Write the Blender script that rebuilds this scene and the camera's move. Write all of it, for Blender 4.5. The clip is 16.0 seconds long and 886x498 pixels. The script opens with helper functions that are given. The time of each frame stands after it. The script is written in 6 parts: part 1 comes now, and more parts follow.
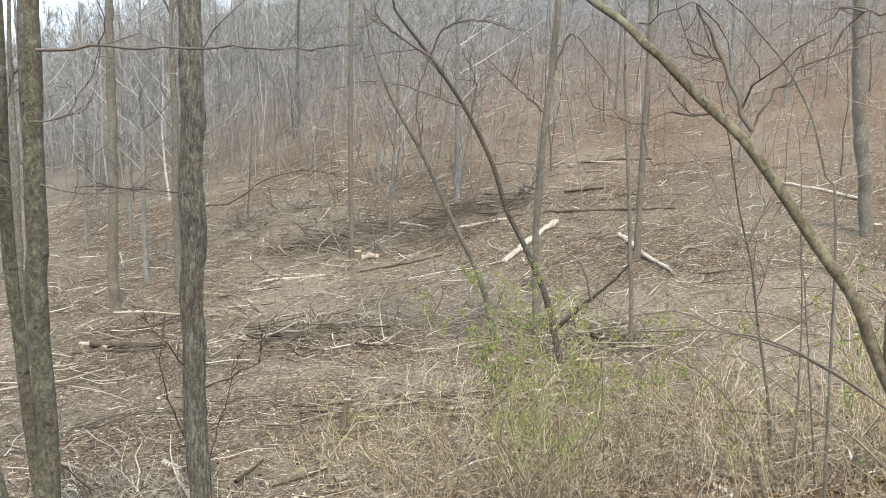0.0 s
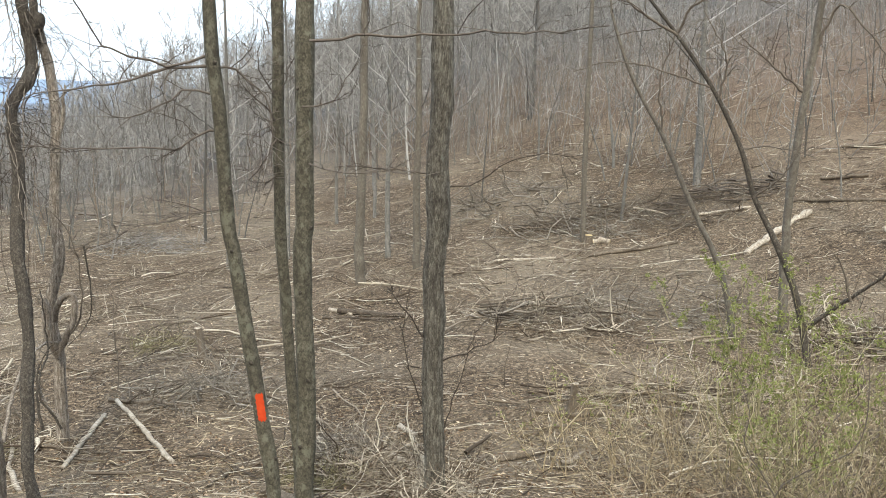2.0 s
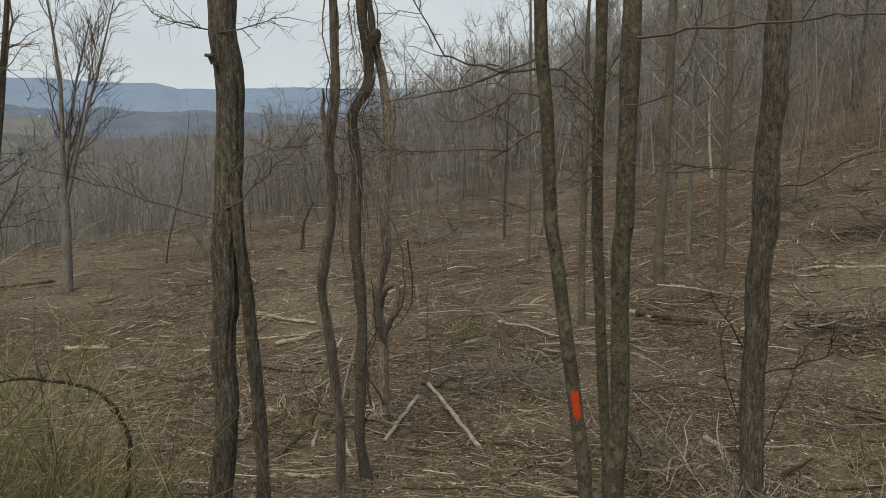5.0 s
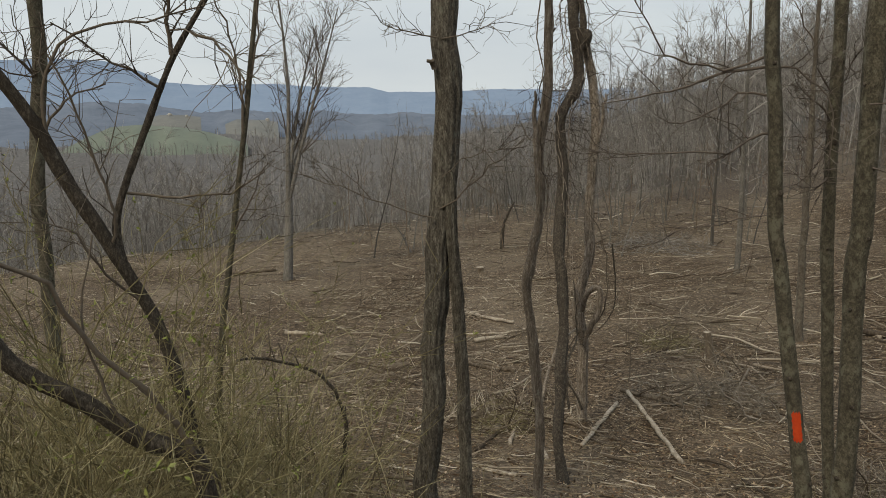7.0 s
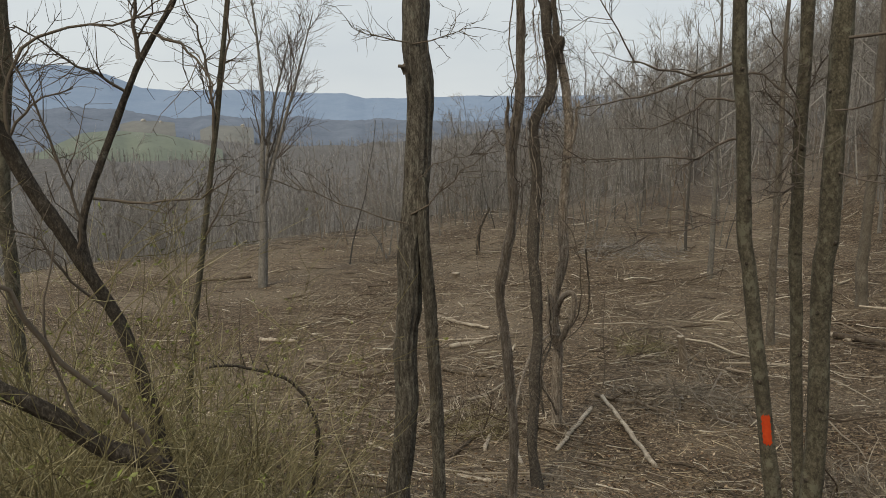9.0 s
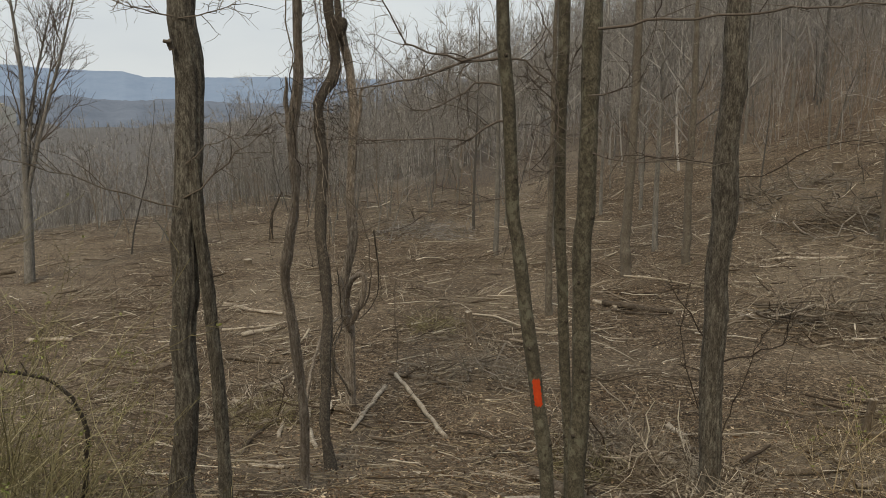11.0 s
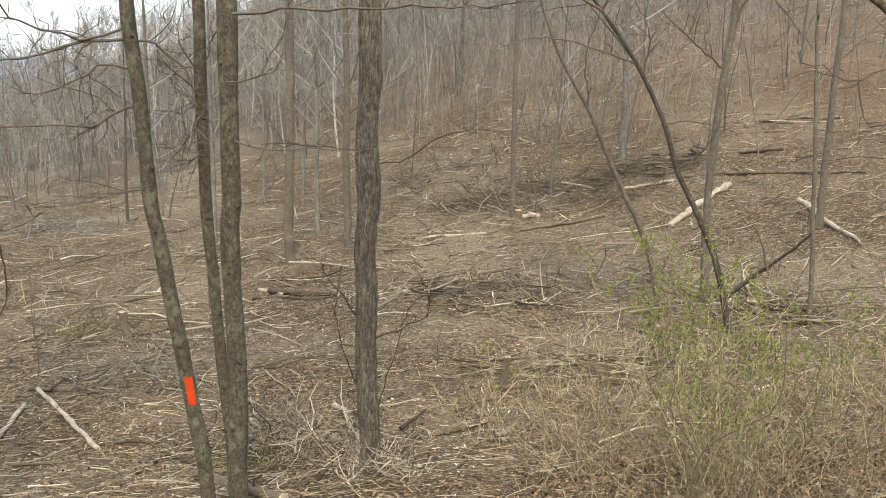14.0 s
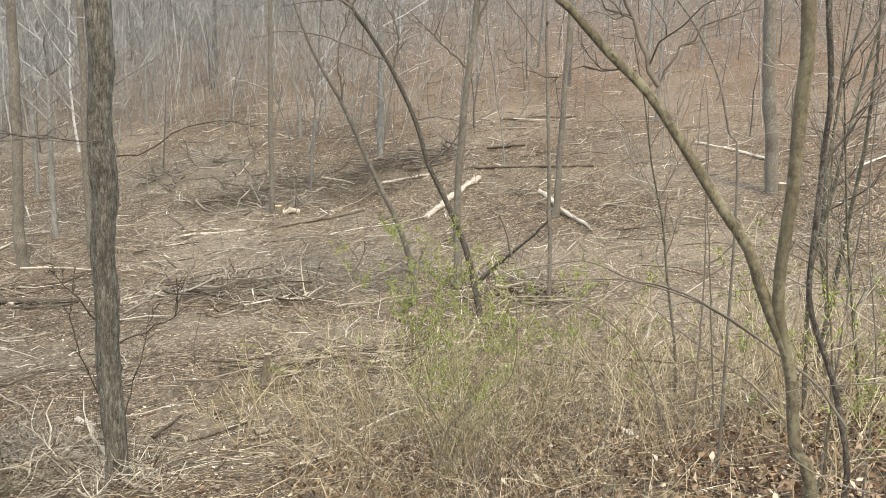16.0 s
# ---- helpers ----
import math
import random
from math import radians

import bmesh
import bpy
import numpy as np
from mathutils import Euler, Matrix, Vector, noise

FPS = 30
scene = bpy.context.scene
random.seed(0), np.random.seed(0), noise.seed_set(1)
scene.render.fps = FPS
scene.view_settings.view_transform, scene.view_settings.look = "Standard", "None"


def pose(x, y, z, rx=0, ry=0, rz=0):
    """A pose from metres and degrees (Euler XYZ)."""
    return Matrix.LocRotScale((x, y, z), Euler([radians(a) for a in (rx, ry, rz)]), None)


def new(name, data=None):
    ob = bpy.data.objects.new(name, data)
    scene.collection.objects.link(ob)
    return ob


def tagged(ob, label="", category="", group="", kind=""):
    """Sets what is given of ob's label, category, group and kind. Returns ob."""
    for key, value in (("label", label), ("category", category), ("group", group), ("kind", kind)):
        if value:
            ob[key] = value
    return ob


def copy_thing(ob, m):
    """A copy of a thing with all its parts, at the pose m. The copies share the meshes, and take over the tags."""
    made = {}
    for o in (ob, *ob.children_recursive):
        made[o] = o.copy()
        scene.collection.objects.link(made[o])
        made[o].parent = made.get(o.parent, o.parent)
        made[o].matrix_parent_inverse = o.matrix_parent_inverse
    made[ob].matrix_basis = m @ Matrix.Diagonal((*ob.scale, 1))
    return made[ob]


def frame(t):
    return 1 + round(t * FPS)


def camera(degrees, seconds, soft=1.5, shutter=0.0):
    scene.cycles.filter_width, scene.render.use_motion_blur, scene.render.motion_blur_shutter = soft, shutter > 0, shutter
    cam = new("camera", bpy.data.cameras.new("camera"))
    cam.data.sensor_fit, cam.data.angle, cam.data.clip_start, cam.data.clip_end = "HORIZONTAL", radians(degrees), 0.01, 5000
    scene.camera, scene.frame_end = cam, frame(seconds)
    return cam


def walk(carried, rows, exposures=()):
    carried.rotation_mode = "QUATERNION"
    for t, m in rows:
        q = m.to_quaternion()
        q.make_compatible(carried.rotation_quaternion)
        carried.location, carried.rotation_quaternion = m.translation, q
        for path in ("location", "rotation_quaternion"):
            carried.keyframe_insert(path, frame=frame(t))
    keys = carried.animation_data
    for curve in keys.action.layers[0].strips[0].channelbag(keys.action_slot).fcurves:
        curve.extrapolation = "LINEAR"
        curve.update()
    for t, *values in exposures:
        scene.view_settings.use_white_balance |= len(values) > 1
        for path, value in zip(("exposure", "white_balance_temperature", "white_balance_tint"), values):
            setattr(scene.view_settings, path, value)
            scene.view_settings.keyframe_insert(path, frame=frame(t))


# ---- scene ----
# ================= camera =================
cam = camera(58.94, 16.0, soft=0.9)
# seconds, eye x, y, z, yaw, pitch, lean to the right: a person turning on the spot with the camera held out
ROWS = [
    (0.0, -0.023, 0.056, 1.571, -0.02, -8.78, -0.98),
    (0.5, -0.059, 0.067, 1.572, 6.52, -9.11, -0.41),
    (1.0, -0.083, 0.067, 1.576, 10.33, -9.15, -0.30),
    (1.5, -0.103, 0.058, 1.585, 13.64, -9.40, -0.65),
    (2.0, -0.140, 0.050, 1.580, 16.67, -10.30, -0.70),
    (2.5, -0.168, 0.044, 1.573, 18.82, -10.44, -0.62),
    (3.0, -0.187, 0.030, 1.572, 21.95, -10.37, -0.31),
    (3.5, -0.205, 0.015, 1.570, 25.77, -10.42, 0.11),
    (4.0, -0.256, -0.009, 1.571, 28.67, -10.41, 0.44),
    (4.5, -0.328, -0.035, 1.580, 30.99, -10.40, 0.62),
    (5.0, -0.395, -0.063, 1.586, 37.86, -10.26, 1.41),
    (7.5, -0.458, -0.164, 1.602, 52.72, -9.77, 1.82),
    (8.0, -0.460, -0.160, 1.601, 52.41, -9.79, 1.74),
    (10.5, -0.362, -0.035, 1.571, 40.46, -10.10, 1.25),
    (11.0, -0.326, -0.026, 1.567, 35.72, -10.93, 0.93),
    (11.5, -0.297, -0.018, 1.563, 35.02, -10.99, 1.36),
    (12.0, -0.273, -0.009, 1.568, 29.96, -11.27, 0.84),
    (12.5, -0.250, -0.001, 1.571, 26.71, -11.36, 0.65),
    (13.0, -0.227, 0.020, 1.568, 23.06, -11.44, 0.46),
    (13.5, -0.189, 0.054, 1.572, 16.52, -11.68, -0.15),
    (14.0, -0.146, 0.065, 1.576, 11.54, -11.94, -0.67),
    (14.5, -0.112, 0.049, 1.572, 7.04, -11.73, -1.08),
    (15.0, -0.072, 0.027, 1.559, 2.44, -11.29, -1.45),
    (15.5, -0.029, 0.010, 1.548, -1.55, -11.51, -1.76),
    (16.0, 0.016, -0.004, 1.548, -5.76, -11.79, -2.22),
]
# stops, kelvin and tint: the camera opens up and warms as it leaves the sky
EXPOSURES = [(0.0, 1.69, 6150, 5), (1.0, 1.58, 6220, 5), (1.5, 1.43, 6350, 5), (2.5, 1.35, 6450, 5), (3.5, 0.86, 6820, 6), (4.5, 0.37, 7150, 5), (5.0, 0.04, 7180, 6), (8.0, 0.06, 7250, 7),
             (10.5, 0.13, 7400, 8), (11.0, 0.13, 7450, 8), (12.5, 0.68, 7400, 8), (14.5, 1.5, 6850, 7), (16.0, 1.7, 6560, 6)]
walk(cam, [(t, pose(x, y, z, 90 + pitch, 0, yaw) @ pose(0, 0, 0, 0, 0, -lean)) for t, x, y, z, yaw, pitch, lean in ROWS], EXPOSURES)

# ================= sky and sun: thin overcast =================
world = bpy.data.worlds.new("overcast_sky")
scene.world = world
world.use_nodes = True
wn, wl = world.node_tree.nodes, world.node_tree.links
wn.clear()
sky = wn.new("ShaderNodeTexSky")
sky.sky_type, sky.sun_disc = "NISHITA", False
sky.sun_elevation, sky.sun_rotation = radians(48), radians(200)
sky.dust_density = 4.0
bg_sky, bg_cloud = wn.new("ShaderNodeBackground"), wn.new("ShaderNodeBackground")
bg_sky.inputs["Strength"].default_value = 0.1
wl.new(sky.outputs[0], bg_sky.inputs["Color"])
wtc = wn.new("ShaderNodeTexCoord")
wmap = wn.new("ShaderNodeMapping")
wmap.inputs["Scale"].default_value = (1.5, 1.5, 6.0)
wno = wn.new("ShaderNodeTexNoise")
wno.inputs["Scale"].default_value, wno.inputs["Detail"].default_value = 1.6, 4
wramp = wn.new("ShaderNodeValToRGB")
wramp.color_ramp.elements[0].position, wramp.color_ramp.elements[0].color = 0.3, (0.685, 0.78, 0.92, 1)
wramp.color_ramp.elements[1].position, wramp.color_ramp.elements[1].color = 0.7, (0.825, 0.915, 1.025, 1)
wl.new(wtc.outputs["Generated"], wmap.inputs[0])
wl.new(wmap.outputs[0], wno.inputs["Vector"])
wl.new(wno.outputs[0], wramp.inputs[0])
wl.new(wramp.outputs[0], bg_cloud.inputs["Color"])
bg_cloud.inputs["Strength"].default_value = 0.88
wmix, wout = wn.new("ShaderNodeMixShader"), wn.new("ShaderNodeOutputWorld")
wmix.inputs[0].default_value = 0.85
wl.new(bg_sky.outputs[0], wmix.inputs[1])
wl.new(bg_cloud.outputs[0], wmix.inputs[2])
wl.new(wmix.outputs[0], wout.inputs[0])
sun_data = bpy.data.lights.new("sun", "SUN")
sun_data.energy, sun_data.angle, sun_data.color = 1.5, radians(11), (1.0, 0.89, 0.71)
sun_ob = new("sun", sun_data)
sun_ob.rotation_euler = (radians(42), 0, radians(200 - 180))

# ================= geometry helpers =================
rng = np.random.default_rng(11)


def unit(a):
    return a / np.maximum(np.linalg.norm(a, axis=-1, keepdims=True), 1e-9)


def smax(a, b, k):
    return 0.5 * (a + b + np.sqrt((a - b) ** 2 + k * k))


def ground_z(x, y):
    """Height of the ground: a steep bank under the viewer, a cut-over bench, a wooded hill ahead, a valley beyond."""
    x, y = np.asarray(x, float), np.asarray(y, float)
    bank = np.maximum(-0.38 * (-0.42 * x + 0.906 * y), -40)
    s = 0.64 * x + 0.77 * y
    hill = 0.155 * ((s - 17) + np.sqrt((s - 17) ** 2 + 30)) - 0.155 * ((s - 150) + np.sqrt((s - 150) ** 2 + 900))
    fade = np.clip((0.64 * y - 0.77 * x - 66) / 70, 0, 1)
    hill = hill * (1 - 0.5 * fade * fade * (3 - 2 * fade))
    base = -3.55 - 0.045 * np.maximum(0, -4 - x) - 0.2 * np.maximum(0, -x - 47)
    z = smax(bank, np.maximum(base + hill, -45), 0.8)
    r = np.hypot(x, y)
    # a wooded spur closes the view behind the hill and dies out towards the valley
    bearing = np.degrees(np.arctan2(-x, y))
    crest = np.interp(bearing, [-150, -90, -60, 8, 20, 25, 30, 35, 40, 44, 50, 150], [-14, 4, 11.5, 11.5, 9.2, 7.0, 5.0, 3.4, 1.6, -1, -14, -14])
    climb = np.clip((r - 100) / 130, 0, 1)
    z = np.where(bearing < 50, smax(z, -60 + climb * (60 + 230 * np.tan(np.radians(crest)) - 9), 3.0), z)
    z = np.where(r > 240, np.maximum(z - (r - 240) * 0.3, np.minimum(z, -45)), z)
    knolls = 16 * np.sin(0.0062 * x + 1.1) * np.sin(0.0075 * y + 0.4) + 9 * np.sin(0.017 * x - 0.4) * np.sin(0.014 * y + 2.0)
    z = z + knolls * np.clip((r - 260) / 250, 0, 1)
    near = np.clip((r - 1.5) / 3, 0, 1)
    bump = 0.05 * np.sin(1.7 * x + 0.6 * y) * np.sin(1.3 * y - 0.8 * x + 1) + 0.03 * np.sin(4.1 * x - 1.2 * y + 2) * np.sin(3.3 * y + 1.9 * x)
    bump = bump + 0.25 * np.sin(0.31 * x + 0.2 * y) * np.sin(0.27 * y - 0.13 * x) * np.clip((r - 25) / 20, 0, 1)
    return z + bump * near


def mesh_from(name, verts, faces_list, mats=(), smooth=True, mat_index=None):
    """verts (n,3); faces_list: list of (m,k) index arrays, k 3 or 4."""
    me = bpy.data.meshes.new(name)
    verts = np.asarray(verts, np.float32)
    me.vertices.add(len(verts))
    me.vertices.foreach_set("co", verts.ravel())
    loops = np.concatenate([f.ravel() for f in faces_list]).astype(np.int32)
    totals = np.concatenate([np.full(len(f), f.shape[1]) for f in faces_list]).astype(np.int32)
    starts = np.concatenate([[0], np.cumsum(totals)[:-1]]).astype(np.int32)
    me.loops.add(len(loops))
    me.loops.foreach_set("vertex_index", loops)
    me.polygons.add(len(totals))
    me.polygons.foreach_set("loop_start", starts)
    me.polygons.foreach_set("loop_total", totals)
    me.polygons.foreach_set("use_smooth", np.full(len(totals), smooth))
    if mat_index is not None:
        me.polygons.foreach_set("material_index", np.asarray(mat_index, np.int32))
    for m in mats:
        me.materials.append(m)
    me.update(calc_edges=True)
    return me


class Geo:
    """Collects tubes and leaves into one mesh."""

    def __init__(self):
        self.v, self.f, self.n = [], [], 0

    def add(self, v, f):
        self.v.append(v)
        self.f.append(f + self.n)
        self.n += len(v)

    def tubes(self, P, R, sides=4, cap=False, ripple=0.0):
        """P (N,K,3) centre lines, R (N,K) radii."""
        P, R = np.asarray(P, float), np.asarray(R, float)
        N, K = P.shape[:2]
        if N == 0:
            return self
        tan = unit(np.gradient(P, axis=1))
        ref = np.where(np.abs(tan[:, :1, 2:3]) > 0.85, np.array([1.0, 0.13, 0]), np.array([0, 0.1, 1.0]))
        a = unit(np.cross(tan, np.broadcast_to(ref, tan.shape)))
        b = np.cross(tan, a)
        th = np.arange(sides) * 2 * math.pi / sides
        rad = R[:, :, None] * (1 + ripple * rng.standard_normal((N, 1, sides)) + ripple * 0.5 * rng.standard_normal((N, K, sides)))
        v = P[:, :, None] + rad[..., None] * (np.cos(th)[:, None] * a[:, :, None] + np.sin(th)[:, None] * b[:, :, None])
        i = np.arange(N)[:, None, None] * K * sides + np.arange(K - 1)[:, None] * sides
        j = np.arange(sides)
        j2 = (j + 1) % sides
        q = np.stack([i + j, i + j2, i + sides + j2, i + sides + j], -1).reshape(-1, 4)
        self.add(v.reshape(-1, 3), q)
        if cap:
            e = np.arange(N)[:, None] * K * sides
            for off in (0, (K - 1) * sides):
                k = off + e
                for m in range(1, sides - 1, 2):
                    m3 = min(m + 2, sides - 1)
                    self.f.append(np.stack([k + 0, k + m, k + m + 1, k + m3], -1).reshape(-1, 4) + self.n - N * K * sides) if m3 > m + 1 else None
        return self

    def slivers(self, start, direc, length, width):
        """Hair-thin far twigs: one narrow tapering blade each."""
        n = len(start)
        d = unit(np.asarray(direc, float))
        w = unit(np.cross(d, rng.standard_normal((n, 3)))) * np.broadcast_to(width, (n,))[:, None]
        v = np.stack([start - w, start + w, start + d * np.broadcast_to(length, (n,))[:, None]], 1)
        self.add(v.reshape(-1, 3), np.arange(n * 3).reshape(-1, 3))
        return self

    def mesh(self, name, *mats):
        return mesh_from(name, np.concatenate(self.v), self.f, mats)


def lines(start, direc, length, K, wob=0.25, lift=0.0):
    """Wandering centre lines, (N,K,3)."""
    p, d = np.array(start, float), unit(np.array(direc, float))
    length = np.broadcast_to(np.asarray(length, float), (len(p),))
    out = [p.copy()]
    for _ in range(K - 1):
        d = unit(d + wob * rng.standard_normal(d.shape) + np.array([0, 0, lift]))
        p = p + d * (length / (K - 1))[:, None]
        out.append(p.copy())
    return np.stack(out, 1)


def taper(r0, K, tip=0.3):
    r0 = np.asarray(r0, float)
    return r0[:, None] * np.linspace(1, tip, K)[None]


def spawn(P, R, count, lo, hi, angle, spread=0.25):
    """Side shoots off centre lines: start, direction, radius there, u."""
    N, K = P.shape[:2]
    idx = rng.integers(0, N, count)
    u = rng.uniform(lo, hi, count)
    s = u * (K - 1)
    k = np.minimum(s.astype(int), K - 2)
    fr = (s - k)[:, None]
    pos = P[idx, k] * (1 - fr) + P[idx, k + 1] * fr
    tan = unit(P[idx, k + 1] - P[idx, k])
    rad = R[idx, k] * (1 - fr[:, 0]) + R[idx, k + 1] * fr[:, 0]
    side = unit(np.cross(tan, rng.standard_normal((count, 3))))
    an = np.radians(angle) * (1 + spread * rng.standard_normal(count))[:, None]
    return pos, np.cos(an) * tan + np.sin(an) * side, rad, u


def curve(points, step):
    """A smooth line through a few points."""
    p = np.array(points, float)
    e = np.vstack([2 * p[0] - p[1], p, 2 * p[-1] - p[-2]])
    out = []
    for i in range(1, len(e) - 2):
        n = max(2, int(np.linalg.norm(e[i + 1] - e[i]) / step))
        t = np.linspace(0, 1, n, endpoint=False)[:, None]
        a, b, c, d = e[i - 1], e[i], e[i + 1], e[i + 2]
        out.append(0.5 * (2 * b + (c - a) * t + (2 * a - 5 * b + 4 * c - d) * t ** 2 + (3 * b - a - 3 * c + d) * t ** 3))
    return np.vstack(out + [p[-1:]])


def part(name, geo, material, parent, label=""):
    me = geo.mesh(name, material) if isinstance(geo, Geo) else geo
    ob = new(name, me)
    ob.parent = parent
    if label:
        ob["label"] = label
    return ob


def thing(name, label, category, at=(0, 0, 0), group="", kind=""):
    ob = new(name)
    ob.empty_display_size = 0.2
    ob.location = at
    return tagged(ob, label, category, group, kind)


def single(name, geo, material, label, category, group="", kind=""):
    me = geo.mesh(name, material) if isinstance(geo, Geo) else geo
    return tagged(new(name, me), label, category, group, kind)


# ================= materials =================
def mat(name, rough=0.9):
    m = bpy.data.materials.new(name)
    m.use_nodes = True
    n, l = m.node_tree.nodes, m.node_tree.links
    b = n["Principled BSDF"]
    b.inputs["Roughness"].default_value = rough
    b.inputs["Specular IOR Level"].default_value = 0.2
    return m, n, l, b


def ramp(n, stops):
    r = n.new("ShaderNodeValToRGB")
    e = r.color_ramp.elements
    while len(e) < len(stops):
        e.new(0.5)
    for x, (p, c) in zip(e, stops):
        x.position, x.color = p, (*c, 1)
    return r


def noise_node(n, l, vec, scale, detail=4, rough=0.6, stretch=None):
    t = n.new("ShaderNodeTexNoise")
    t.inputs["Scale"].default_value, t.inputs["Detail"].default_value, t.inputs["Roughness"].default_value = scale, detail, rough
    if stretch:
        mp = n.new("ShaderNodeMapping")
        mp.inputs["Scale"].default_value = stretch
        l.new(vec, mp.inputs[0])
        vec = mp.outputs[0]
    l.new(vec, t.inputs["Vector"])
    return t.outputs[0]


def mix(n, l, fac, a, b, mode="MIX"):
    x = n.new("ShaderNodeMix")
    x.data_type, x.blend_type = "RGBA", mode
    for sock, val in ((x.inputs[0], fac), (x.inputs[6], a), (x.inputs[7], b)):
        if isinstance(val, (int, float)):
            sock.default_value = val
        elif isinstance(val, tuple):
            sock.default_value = (*val, 1)
        else:
            l.new(val, sock)
    return x.outputs[2]


def scaled(n, l, sock, lo, hi, out_lo=0.0, out_hi=1.0):
    x = n.new("ShaderNodeMapRange")
    x.inputs[1].default_value, x.inputs[2].default_value, x.inputs[3].default_value, x.inputs[4].default_value = lo, hi, out_lo, out_hi
    l.new(sock, x.inputs[0])
    return x.outputs[0]


def bumped(n, l, b, height, strength, dist):
    x = n.new("ShaderNodeBump")
    x.inputs["Strength"].default_value, x.inputs["Distance"].default_value = strength, dist
    l.new(height, x.inputs["Height"])
    l.new(x.outputs[0], b.inputs["Normal"])


def bark(name, dark, mid, light, lichen, ridge=34, stretch=0.12, lichen_amount=0.58, depth=0.012, vary=0.0):
    m, n, l, b = mat(name)
    tc = n.new("ShaderNodeTexCoord").outputs["Object"]
    coarse = noise_node(n, l, tc, ridge, 5, 0.7, (1, 1, stretch))
    grain = noise_node(n, l, tc, ridge * 3.2, 4, 0.7, (1, 1, max(stretch, 0.35)))
    both = mix(n, l, 0.45, coarse, grain)
    col = ramp(n, [(0.36, dark), (0.5, mid), (0.64, light)])
    l.new(both, col.inputs[0])
    patch = scaled(n, l, noise_node(n, l, tc, 9, 6, 0.75, (1, 1, 0.7)), lichen_amount, lichen_amount + 0.07)
    c = mix(n, l, patch, col.outputs[0], lichen)
    c = mix(n, l, scaled(n, l, noise_node(n, l, tc, 2.6, 4, 0.6, (1, 1, 0.5)), 0.42, 0.72, 0.0, 0.55), c, dark)
    c = mix(n, l, scaled(n, l, noise_node(n, l, tc, 70, 3, 0.6), 0.66, 0.76, 0.0, 0.7), c, light)
    blotch = noise_node(n, l, tc, 24, 5, 0.7, (1, 1, 0.55))
    c = mix(n, l, scaled(n, l, blotch, 0.56, 0.64, 0.0, 0.6), c, dark)
    c = mix(n, l, scaled(n, l, blotch, 0.42, 0.34, 0.0, 0.55), c, light)
    rnd = n.new("ShaderNodeObjectInfo").outputs["Random"]
    c = mix(n, l, scaled(n, l, rnd, 0, 1, 0.0, 0.3), c, mid)
    if vary:
        c = mix(n, l, scaled(n, l, rnd, 0.5, 1, 0.0, vary), c, dark)
    l.new(c, b.inputs["Base Color"])
    bumped(n, l, b, both, 1.0, depth)
    return m


def sticks_mat(name, cols, scale=25):
    """Weathered sticks, each one with a tone of its own."""
    m, n, l, b = mat(name)
    geo_n = n.new("ShaderNodeNewGeometry")
    tc = n.new("ShaderNodeTexCoord").outputs["Object"]
    r = ramp(n, cols)
    l.new(geo_n.outputs["Random Per Island"], r.inputs[0])
    g = noise_node(n, l, tc, scale, 4, 0.7)
    c = mix(n, l, scaled(n, l, g, 0.35, 0.75, 0.0, 0.55), r.outputs[0], (0.07, 0.052, 0.04))
    l.new(c, b.inputs["Base Color"])
    bumped(n, l, b, g, 0.5, 0.01)
    return m


BARK_RIDGED = bark("ridged_bark", (0.021, 0.015, 0.014), (0.110, 0.099, 0.081), (0.293, 0.274, 0.231), (0.168, 0.171, 0.141), 38, 0.2, 0.6, 0.02)
BARK_SMOOTH = bark("smooth_grey_bark", (0.025, 0.021, 0.017), (0.087, 0.078, 0.057), (0.186, 0.169, 0.130), (0.177, 0.172, 0.128), 24, 0.8, 0.53, 0.008)
BARK_DARK = bark("dark_flaky_bark", (0.018, 0.015, 0.012), (0.067, 0.056, 0.045), (0.197, 0.170, 0.141), (0.232, 0.221, 0.185), 45, 0.5, 0.6, 0.016)
BARK_STRING = bark("stringy_bark", (0.051, 0.040, 0.032), (0.231, 0.191, 0.154), (0.535, 0.479, 0.412), (0.406, 0.395, 0.340), 36, 0.14, 0.6, 0.022)
BARK_OLIVE = bark("olive_grey_bark", (0.038, 0.031, 0.019), (0.107, 0.088, 0.056), (0.191, 0.161, 0.108), (0.183, 0.161, 0.106), 20, 0.7, 0.52, 0.005)
# greyer and lighter than the near barks: distance haze is mixed into the tone
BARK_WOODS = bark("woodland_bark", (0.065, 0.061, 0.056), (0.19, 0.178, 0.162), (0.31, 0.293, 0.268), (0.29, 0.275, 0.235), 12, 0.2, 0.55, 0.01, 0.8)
BARK_MID = bark("grey_brown_bark", (0.06, 0.051, 0.041), (0.14, 0.121, 0.098), (0.22, 0.195, 0.162), (0.21, 0.2, 0.165), 20, 0.5, 0.56, 0.008)
TWIG = sticks_mat("grey_brown_twigs", [(0.0, (0.07, 0.055, 0.042)), (0.5, (0.14, 0.115, 0.09)), (1.0, (0.23, 0.2, 0.165))])
TWIG_LIMB = sticks_mat("grey_brown_limbs", [(0.0, (0.062, 0.051, 0.043)), (0.5, (0.125, 0.105, 0.089)), (1.0, (0.225, 0.198, 0.171))])
# lighter version of the twig tones, with distance haze put into the colour
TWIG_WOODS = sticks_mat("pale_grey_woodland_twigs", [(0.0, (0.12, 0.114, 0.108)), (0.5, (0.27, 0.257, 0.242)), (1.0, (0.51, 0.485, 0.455))])
